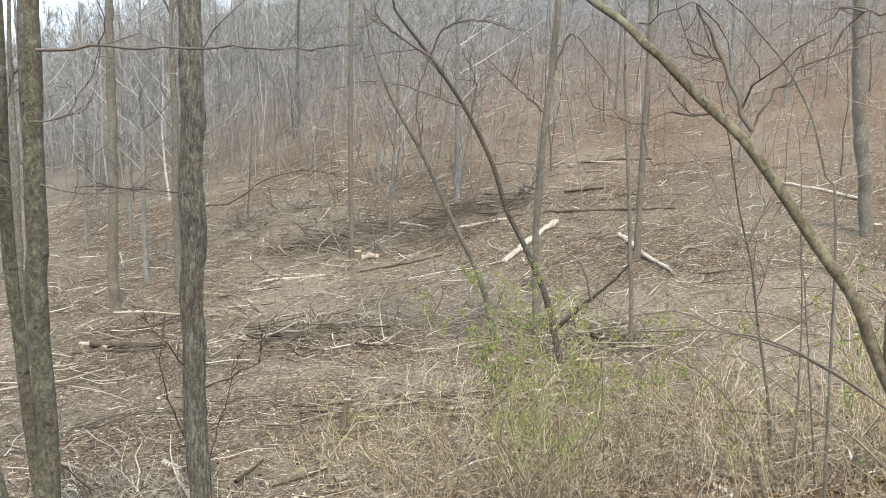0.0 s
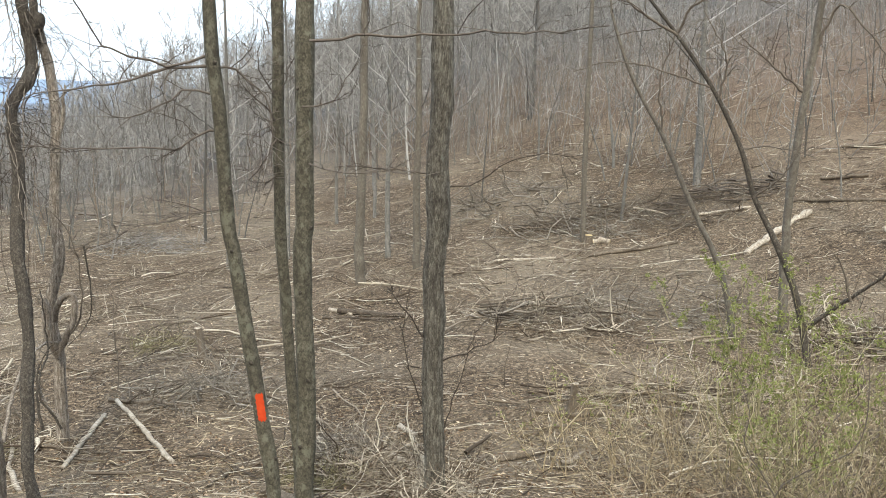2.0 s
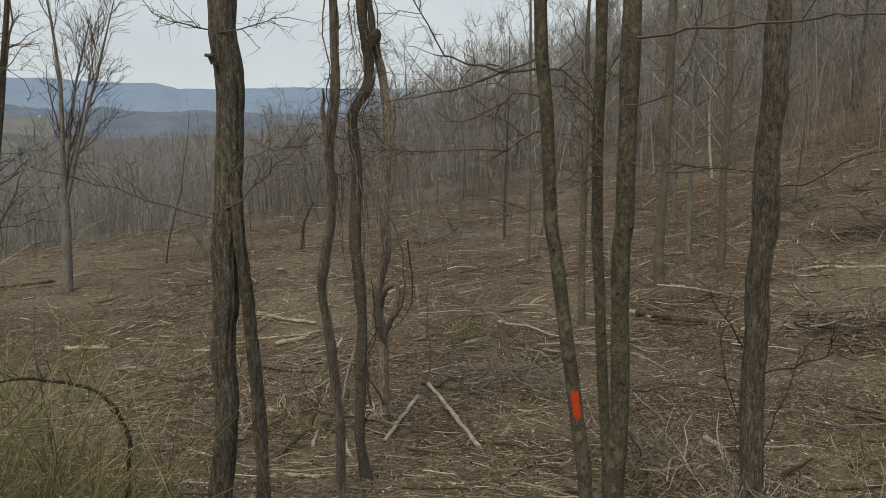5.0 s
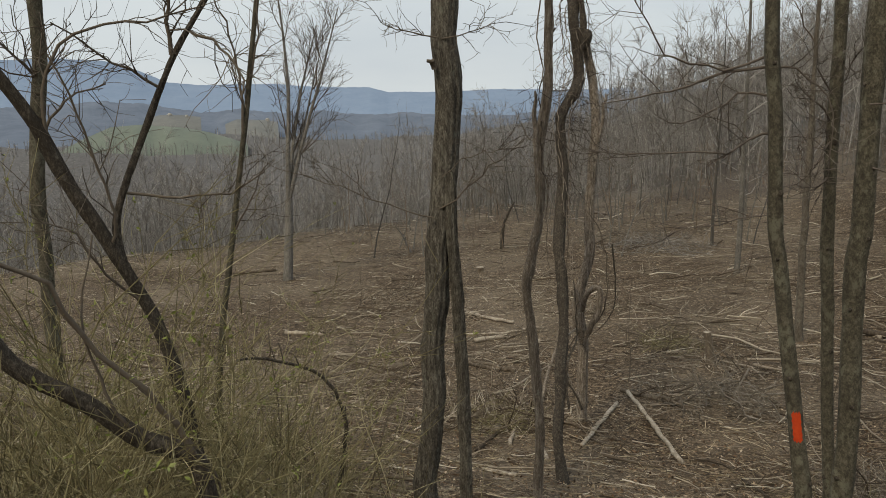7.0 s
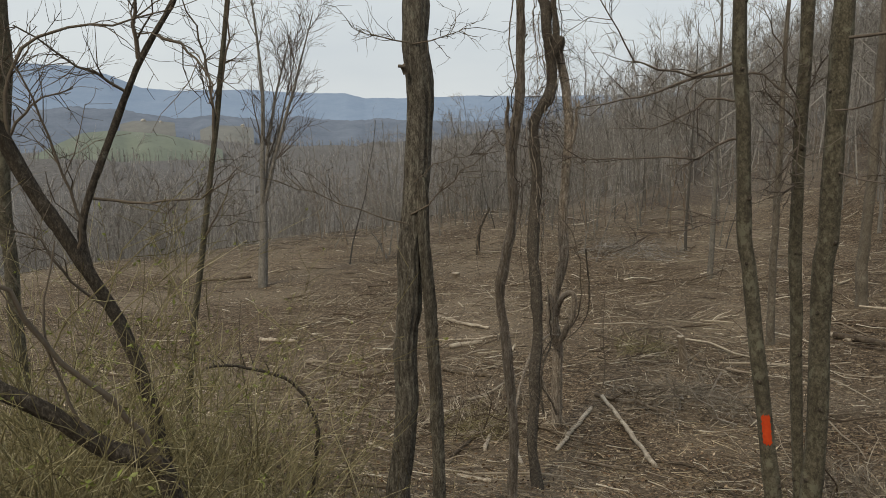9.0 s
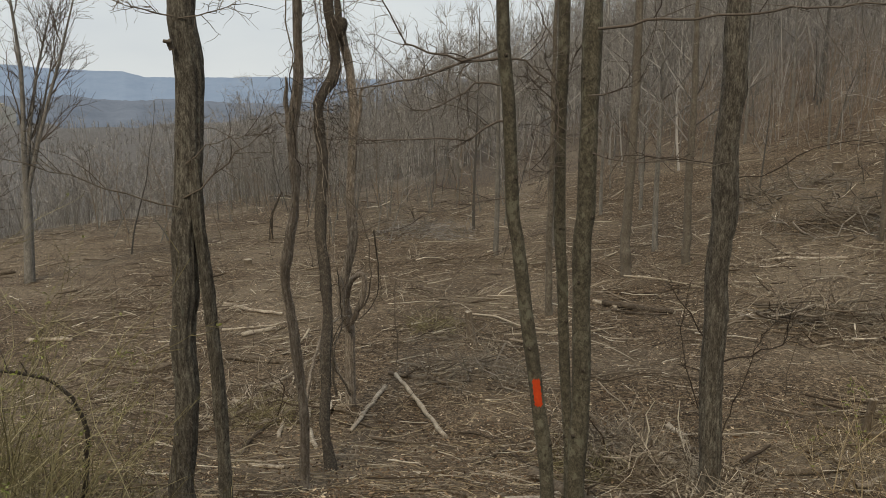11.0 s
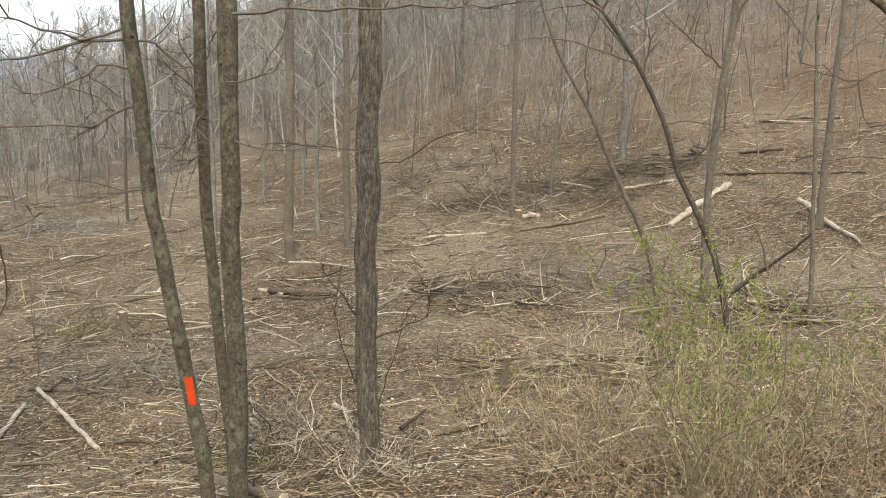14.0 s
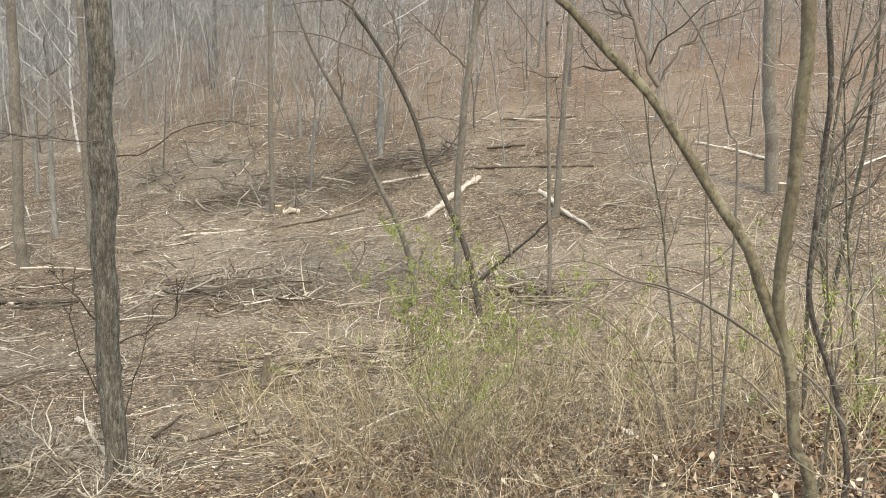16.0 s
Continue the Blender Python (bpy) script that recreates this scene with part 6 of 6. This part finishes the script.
lx, ly = rng.uniform(-2.5, 7, 60000), rng.uniform(2, 9, 60000)
ok = near_bank(lx, ly) | ((np.hypot(lx, ly) < 8) & (np.degrees(np.arctan2(-lx, ly)) < -4) & bank_floor(lx, ly))
lx, ly = lx[ok][:15000], ly[ok][:15000]
lp = np.stack([lx, ly, ground_z(lx, ly) + 0.02 + 0.05 * rng.random(len(lx))], -1)
v, f = blades(lp, 0.045 + 0.05 * rng.random((len(lp), 1)) ** 2)
v[:, 2] = lp[:, 2].repeat(4) + (v[:, 2] - lp[:, 2].repeat(4)) * 0.8
tagged(new("curled_leaves", mesh_from("curled_leaves", v, [f], [LITTER])), "curled dead leaves lying thick on the bank", "leaf litter", kind="stuff")

cx, cy = rng.uniform(-50, 30, 400000), rng.uniform(0, 46, 400000)
ok = bench(cx, cy)
cx, cy = cx[ok][:44000], cy[ok][:44000]
cp = np.stack([cx, cy, ground_z(cx, cy) + 0.015 + 0.03 * rng.random(len(cx))], -1)
v, f = blades(cp, 0.062)
v[:, 2] = cp[:, 2].repeat(4) + (v[:, 2] - cp[:, 2].repeat(4)) * 0.45
tagged(new("wood_chips", mesh_from("wood_chips", v, [f], [CHIPS])), "wood chips and dead leaves scattered over the slash", "litter", kind="stuff")

g = Geo()
P, R = slash_sticks(7000, lambda x, y: bank_floor(x, y) & (rng.random(x.shape) < np.clip(6 / np.hypot(x, y), 0, 1)), (-11, 9, -1, 13), 0.08, 0.8, 0.002, 0.007, 0.2, 0.015, K=3)
g.tubes(P, R, 3)
single("fallen_twigs", g, STEMS, "dead twigs and broken stems lying on the bank", "twigs", kind="stuff")

# long arching canes over the bank
def cane(points, r, label, material=None):
    base = np.array(points[0], float)
    ob = thing("bramble_cane", label, "cane", base)
    c = curve([np.array(p, float) - base for p in points], 0.08)
    c = c + min(0.008, r * 0.25) * rng.standard_normal(c.shape)
    rr = np.linspace(r, r * 0.35, len(c))
    part("stem", Geo().tubes(c[None], rr[None], 6), material or TWIG, ob)
    s, d, rd, u = spawn(c[None], rr[None], 10, 0.2, 1, 45)
    P = lines(s, d, rng.uniform(0.08, 0.3, 10), 4, 0.15)
    for k in range(10):
        part("side_shoot", Geo().tubes(P[k:k + 1], taper(rd[k:k + 1] * 0.5, 4, 0.5), 3), material or TWIG_DARK, ob)


cane([(2.48, 3.52, -0.09), (2.36, 3.60, 0.09), (2.23, 3.68, 0.20), (2.09, 3.76, 0.30), (1.95, 3.84, 0.39), (1.82, 3.90, 0.46), (1.67, 3.96, 0.52), (1.50, 4.03, 0.54), (1.36, 4.08, 0.59), (1.21, 4.13, 0.63), (1.02, 4.18, 0.59), (0.82, 4.22, 0.54)], 0.009, "long cane arching low over the bank", TWIG)
cane([(2.10, 3.81, 0.29), (1.94, 3.90, 0.39), (1.76, 3.98, 0.47), (1.58, 4.06, 0.51), (1.43, 4.11, 0.53), (1.14, 4.20, 0.50), (0.83, 4.27, 0.47), (0.61, 4.31, 0.44)], 0.006, "long cane arching low over the bank", TWIG)
cane([(2.12, 4.75, -0.87), (2.04, 4.79, -0.66), (1.98, 4.81, -0.44), (1.89, 4.85, -0.22), (1.78, 4.89, -0.07), (1.66, 4.93, 0.03), (1.53, 4.97, 0.11), (1.37, 5.02, 0.15), (1.14, 5.07, 0.14)], 0.006, "dark cane bent in an arc", TWIG)
cane([(2.58, 4.17, -0.40), (2.43, 4.26, -0.22), (2.27, 4.35, -0.09), (2.10, 4.43, 0.02), (1.95, 4.50, 0.12), (1.84, 4.54, 0.21), (1.72, 4.59, 0.26), (1.63, 4.62, 0.24)], 0.006, "dark cane bent in an arc", TWIG)
cane([(2.35, 3.12, 0.32), (2.23, 3.21, 0.27), (2.10, 3.29, 0.22), (2.00, 3.35, 0.17), (1.90, 3.41, 0.08)], 0.0035, "pale thin cane lying across the brush", TWIG_BRUSH)
cane([(2.40, 3.09, -0.22), (2.28, 3.17, -0.22), (2.16, 3.25, -0.19), (2.05, 3.32, -0.13), (1.93, 3.39, -0.08)], 0.004, "pale thin cane lying across the brush", TWIG_BRUSH)
cane([(0.66, 6.22, -1.97), (0.73, 6.21, -1.37), (0.92, 6.19, -1.13), (1.21, 6.14, -0.90), (1.28, 6.13, -0.69), (1.28, 6.13, -0.44), (1.26, 6.13, -0.20)], 0.008, "forked brown shoot rising from the shrub", TWIG)
cane([(0.73, 6.21, -1.37), (0.61, 6.23, -1.18), (0.48, 6.24, -0.98), (0.50, 6.24, -0.73), (0.39, 6.24, -0.44), (0.27, 6.25, -0.27)], 0.006, "thin brown shoot rising from the shrub", TWIG)
cane([(3.43, 6.79, -1.80), (3.18, 6.79, 0.02), (3.10, 6.83, 0.65), (3.07, 6.84, 1.16), (3.00, 6.87, 1.66)], 0.01, "thin upright brown shoot")
cane([(1.16, 7.95, -2.52), (0.91, 7.95, -2.41), (1.19, 7.91, -1.73), (1.41, 7.87, -1.33), (1.62, 7.83, -0.93), (1.55, 7.85, -0.56)], 0.01, "bent brown shoot on the bank")
cane([(-6.68, 3.25, -2.10), (-6.43, 3.25, -1.27), (-6.41, 3.19, -0.92), (-6.43, 3.05, -0.68), (-6.47, 2.86, -0.55), (-6.54, 2.58, -0.42), (-6.59, 2.34, -0.40)], 0.028, "thick cane arching over the thicket", BARK_DARK)
cane([(-6.92, 2.70, -1.95), (-6.67, 2.71, -1.35), (-6.66, 2.71, -0.82), (-6.68, 2.68, -0.29), (-6.66, 2.72, 0.11)], 0.008, "thin upright brown shoot")
cane([(-6.88, 3.73, -2.29), (-6.63, 3.73, -1.64), (-6.53, 3.90, -1.02), (-6.41, 4.10, -0.64)], 0.008, "thin slanting brown shoot")
cane([(-5.40, 1.57, -1.34), (-5.15, 1.57, -0.74), (-5.16, 1.35, -0.28), (-5.18, 1.05, 0.15), (-5.15, 0.83, 0.44), (-5.13, 0.65, 0.77)], 0.01, "long cane crossing the thicket")
cane([(-28.43, 25.02, -5.06), (-28.36, 25.10, -3.85), (-28.18, 25.31, -3.17), (-27.99, 25.51, -2.69)], 0.1, "dark crooked dead snag on the bench", BARK_DARK)
cane([(-32.28, 22.33, -5.24), (-32.47, 22.04, -4.41), (-32.68, 21.74, -3.83)], 0.07, "grey leaning dead stub on the bench", BARK_WOODS)
cane([(-10.44, 12.25, -4.19), (-10.40, 12.29, -3.45), (-10.43, 12.26, -2.96), (-10.41, 12.28, -2.12)], 0.014, "thin bare shoot standing on the bench", TWIG)

cane([(-7.96, 7.24, -2.59), (-8.12, 7.50, -2.34), (-8.44, 8.04, -2.00), (-8.73, 8.73, -1.86), (-9.05, 9.40, -2.01)], 0.028, "woody vine bowed between two trunks", BARK_STRING)
cane([(-8.35, 8.27, -2.91), (-8.45, 8.31, -2.58), (-8.56, 8.49, -2.22), (-8.68, 8.79, -1.98), (-8.75, 8.86, -1.56), (-8.84, 8.91, -1.06)], 0.02, "woody vine bowed between two trunks", BARK_DARK)
cane([(2.77, 4.05, -0.95), (2.74, 4.07, -0.21), (2.71, 4.09, 0.17), (2.66, 4.12, 0.46), (2.63, 4.14, 0.72), (2.60, 4.16, 1.17), (2.59, 4.17, 1.63), (2.57, 4.18, 2.08)], 0.008, "slender olive sapling beside the arching tree", BARK_OLIVE)
cane([(2.91, 4.32, -1.01), (2.91, 4.31, 0.27), (2.92, 4.31, 0.69), (2.93, 4.30, 1.06), (2.92, 4.31, 1.52), (2.91, 4.32, 1.93)], 0.008, "slender leaning sapling beside the arching tree", BARK_MID)
cane([(3.00, 4.01, -0.89), (2.97, 4.03, -0.09), (2.95, 4.05, 0.19), (2.90, 4.08, 0.48), (2.86, 4.11, 0.73), (2.82, 4.14, 1.18)], 0.007, "slender upright sapling in the brush", BARK_MID)
cane([(2.82, 5.97, -1.54), (2.78, 5.99, -0.04), (2.75, 6.00, 0.43), (2.72, 6.02, 0.84), (2.69, 6.03, 1.24)], 0.011, "thin upright brown shoot", TWIG)
for sx, sy, sh, sr in ((4.7, 7.4, 5.0, 0.03), (5.5, 8.6, 6.0, 0.035), (5.1, 6.5, 4.5, 0.022), (6.3, 9.6, 6.0, 0.04), (4.3, 9.8, 5.0, 0.025), (5.9, 7.4, 5.0, 0.028), (4.4, 6.1, 4.0, 0.016)):
    t, c = sapling_geo(sh, sr, 16, False)
    ob = thing("young_sapling", "slender bare sapling growing on the bank", "sapling", on(sx, sy), group="bank saplings")
    part("stem", t, BARK_SMOOTH, ob)
    part("crown", c, TWIG_BRUSH, ob)
    ob.rotation_euler = (rng.normal(0, 0.06), rng.normal(0, 0.06), rng.uniform(0, 6))


cane([(-8.88, 9.15, -3.31), (-8.97, 9.07, -3.03), (-9.06, 8.98, -2.81), (-9.08, 8.96, -2.44), (-9.01, 9.03, -2.16), (-8.92, 9.12, -1.99)], 0.02, "dark twisted vine looped beside a trunk", BARK_DARK)
cane([(-8.98, 9.19, -3.15), (-9.07, 9.10, -2.95), (-9.14, 9.04, -2.64), (-9.16, 9.02, -2.28), (-9.09, 9.09, -2.02), (-9.02, 9.15, -1.80)], 0.026, "dark twisted vine looped beside a trunk", BARK_STRING)
cane([(-8.79, 9.77, -0.59), (-8.76, 9.80, -1.06), (-8.75, 9.81, -1.52), (-8.81, 9.76, -1.80), (-8.91, 9.66, -1.99), (-9.03, 9.56, -2.13)], 0.016, "dark vine hanging in a bow", BARK_DARK)

# ================= trunk details =================
c, r = STEM_LINES[marked.name]
mb = np.array(marked.location)
th0 = math.atan2(-mb[1], -mb[0])
rows_n, cols = 14, 8
pv = []
for row in range(rows_n):
    z = -1.229 + 0.258 * row / (rows_n - 1) - mb[2]
    k0 = np.array([np.interp(z, c[:, 2], c[:, 0]), np.interp(z, c[:, 2], c[:, 1]), z])
    rz = float(np.interp(z, c[:, 2], r))
    half = 0.52 + 0.06 * math.sin(row * 2.3) - (0.12 if row in (0, rows_n - 1) else 0)
    for k in range(cols):
        a = th0 + 0.1 + (2 * k / (cols - 1) - 1) * half
        dz = 0.012 * math.sin(k * 2.1) if row in (0, rows_n - 1) else 0
        pv.append(k0 + (rz * 1.12 + 0.003) * np.array([math.cos(a), math.sin(a), 0]) + np.array([0, 0, dz]))
pf = [(i * cols + k, i * cols + k + 1, (i + 1) * cols + k + 1, (i + 1) * cols + k) for i in range(rows_n - 1) for k in range(cols - 1)]
part("paint_blaze", mesh_from("paint_blaze", np.array(pv), [np.array(pf)], [PAINT]), PAINT, marked, "bright orange painted blaze")

for tree, n in ((maple_a, 7), (marked, 6), (maple_b, 5)):
    c, r = STEM_LINES[tree.name]
    tb = np.array(tree.location)
    face = math.atan2(-tb[1], -tb[0])
    for q in range(n):
        i = int(len(c) * (0.06 + 0.42 * (q + 0.6 * rng.random()) / n))
        a = face + rng.uniform(-1.2, 1.2)
        o = np.array([math.cos(a), math.sin(a), 0])
        e = np.stack([c[i] + o * r[i] * 0.8, c[i] + o * r[i] * 1.1, c[i] + o * (r[i] * 1.1 + 0.006), c[i] + o * (r[i] * 1.1 + 0.004)])
        part("knot", Geo().tubes(e[None], np.array([[0.028, 0.022, 0.014, 0.003]]) * rng.uniform(0.6, 1.1), 8), BARK_DARK, tree, "dark healed branch knot")

c = np.array([-9.79, 10.18, 2.77]) - np.array(vined.location)
burl = np.stack([c + [0.02 * k, 0.02 * k, 0.075 * (k - 2)] for k in range(5)])
part("burl", Geo().tubes(burl[None], np.array([[0.07, 0.09, 0.1, 0.085, 0.05]]), 12, ripple=0.2), BARK_DARK, vined, "knobbly swollen burl")

# vines hanging round the kinked tree and its neighbour
for host, n, top in ((vined, 8, 6.2), (stringy, 2, 5.9)):
    c, r = STEM_LINES[host.name]
    for q in range(n):
        a = rng.uniform(0, 6.28)
        hi, lo = top + rng.uniform(-0.5, 1.2), rng.uniform(1.2, 4.4)
        zz = np.linspace(hi, lo, 9)
        ii = [int(np.argmin(np.abs(c[:, 2] - z))) for z in zz]
        away = rng.uniform(1.05, 3.2)
        pts = [c[i] + np.array([math.cos(a + 0.5 * k), math.sin(a + 0.5 * k), 0]) * r[i] * away + rng.normal(0, 0.035, 3) for k, i in enumerate(ii)]
        for k, z in enumerate(zz):
            pts[k][2] = z
        part("vine", limb_geo([p + host.location for p in pts], 0.009, 0.004, np.array(host.location), 8, 0.1, 6, 0.3), BARK_STRING if q % 2 else TWIG_DARK, host, "woody hanging vine")
g = Geo()
c, r = STEM_LINES[vined.name]
s, d, rd, u = spawn(c[None], r[None], 90, 0.36, 0.62, 75)
P1 = lines(s, d, rng.uniform(0.4, 1.3, 90), 6, 0.4, -0.3)
R1 = taper(np.full(90, 0.005), 6, 0.5)
g.tubes(P1, R1, 4)
s, d, rd, u = spawn(P1, R1, 520, 0.2, 1, 45)
g.tubes(lines(s, d, rng.uniform(0.12, 0.45, 520), 4, 0.45, -0.25), taper(np.full(520, 0.0028), 4, 0.6), 3)
part("vine_tangle", g, TWIG_DARK, vined, "matted tangle of fine vine twigs")["kind"] = "stuff"

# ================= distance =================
def backdrop_mat(name, a, b, haze_glow):
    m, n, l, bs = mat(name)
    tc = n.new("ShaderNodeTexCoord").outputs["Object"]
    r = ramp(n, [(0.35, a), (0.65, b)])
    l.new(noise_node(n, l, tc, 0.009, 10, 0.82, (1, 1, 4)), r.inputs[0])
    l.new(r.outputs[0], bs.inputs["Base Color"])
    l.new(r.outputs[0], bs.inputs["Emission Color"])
    bs.inputs["Emission Strength"].default_value = haze_glow
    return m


# air haze over the valley is put into these colours, lifted by weak emission
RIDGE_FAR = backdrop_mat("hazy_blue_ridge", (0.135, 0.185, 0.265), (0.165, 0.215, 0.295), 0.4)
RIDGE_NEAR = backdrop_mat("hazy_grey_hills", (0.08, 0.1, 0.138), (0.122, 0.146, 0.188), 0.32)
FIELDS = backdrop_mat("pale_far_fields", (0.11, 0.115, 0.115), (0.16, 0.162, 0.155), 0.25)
PASTURE = backdrop_mat("hazy_green_pasture", (0.1, 0.12, 0.098), (0.138, 0.158, 0.128), 0.22)


def ridge(name, dist, profile, depth, material, label, jag):
    """A range of hills: a crest over a range of bearings, with a slope on both sides."""
    ns = 1400 if jag > 0.02 else 120
    b = np.linspace(profile[0][0], profile[-1][0], ns)
    el = np.interp(b, [p[0] for p in profile], [p[1] for p in profile])
    el = el + jag * (np.sin(b * 2.1) * 0.5 + np.sin(b * 5.7 + 1) * 0.25 + np.sin(b * 13.1) * 0.15 + np.sin(b * 31.0 + 2) * 0.12 + 0.28 * rng.standard_normal(ns) ** 2 * 0.3)
    top = 1.6 + dist * np.tan(np.radians(el))
    v = []
    for dd, zz in ((-depth, np.full(ns, -90.0)), (-depth * 0.5, top * 0.5 - 26 + 6 * np.sin(b * 1.9)), (-depth * 0.2, top * 0.8 - 8 + 5 * np.sin(b * 3.1 + 1)), (0, top), (depth, np.full(ns, -90.0))):
        v.append(np.stack([-np.sin(np.radians(b)) * (dist + dd), np.cos(np.radians(b)) * (dist + dd), zz], -1))
    v = np.concatenate(v)
    i = np.arange(ns - 1)
    f = np.concatenate([np.stack([i + k * ns, i + 1 + k * ns, i + 1 + (k + 1) * ns, i + (k + 1) * ns], -1) for k in range(4)])
    return tagged(new(name, mesh_from(name, v, [f], [material])), label, "hills", kind="structure")


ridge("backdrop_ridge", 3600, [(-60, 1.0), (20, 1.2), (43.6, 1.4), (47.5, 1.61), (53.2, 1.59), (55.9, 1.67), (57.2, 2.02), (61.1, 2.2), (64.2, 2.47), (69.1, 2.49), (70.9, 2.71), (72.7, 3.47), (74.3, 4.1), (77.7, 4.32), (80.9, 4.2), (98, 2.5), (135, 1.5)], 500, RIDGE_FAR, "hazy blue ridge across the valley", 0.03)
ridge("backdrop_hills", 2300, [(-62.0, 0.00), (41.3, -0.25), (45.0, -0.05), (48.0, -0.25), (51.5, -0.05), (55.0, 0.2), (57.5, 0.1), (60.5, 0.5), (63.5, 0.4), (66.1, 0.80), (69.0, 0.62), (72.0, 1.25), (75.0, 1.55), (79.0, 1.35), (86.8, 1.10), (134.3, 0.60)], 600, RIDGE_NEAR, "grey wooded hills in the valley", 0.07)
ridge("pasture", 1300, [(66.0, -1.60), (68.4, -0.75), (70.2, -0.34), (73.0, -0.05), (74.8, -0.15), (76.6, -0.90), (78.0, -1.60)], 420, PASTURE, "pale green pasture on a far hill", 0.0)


def farm_building(bearing, dist, w, el, label):
    x, y = -math.sin(radians(bearing)) * dist, math.cos(radians(bearing)) * dist
    z = 1.6 + dist * math.tan(radians(el)) - w * 0.1
    ob = thing("farm_building", label, "building", (x, y, z))
    bm = bmesh.new()
    bmesh.ops.create_cube(bm, size=1, matrix=Matrix.Diagonal((w, w * 0.6, w * 0.45, 1)))
    me = bpy.data.meshes.new("wall")
    bm.to_mesh(me)
    bm.free()
    me.materials.append(STONE)
    part("wall", me, STONE, ob)
    h, q = w * 0.225, w * 0.55
    rv = np.array([(-q, -q * 0.65, h), (q, -q * 0.65, h), (q, q * 0.65, h), (-q, q * 0.65, h), (-q, 0, h + w * 0.3), (q, 0, h + w * 0.3)])
    part("roof", mesh_from("roof", rv, [np.array([(0, 1, 5, 4), (2, 3, 4, 5)]), np.array([(0, 4, 3), (1, 2, 5)])], [STONE], False), STONE, ob)


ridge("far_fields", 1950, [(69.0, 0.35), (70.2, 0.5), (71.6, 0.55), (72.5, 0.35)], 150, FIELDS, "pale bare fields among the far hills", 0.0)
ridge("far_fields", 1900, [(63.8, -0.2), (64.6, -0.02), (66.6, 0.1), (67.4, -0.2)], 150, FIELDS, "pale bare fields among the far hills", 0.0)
farm_building(71.0, 1950, 13, 0.5, "white farm building in the valley")
farm_building(69.9, 1945, 9, 0.4, "white farm building in the valley")
farm_building(64.5, 1895, 10, -0.02, "white farm building in the valley")
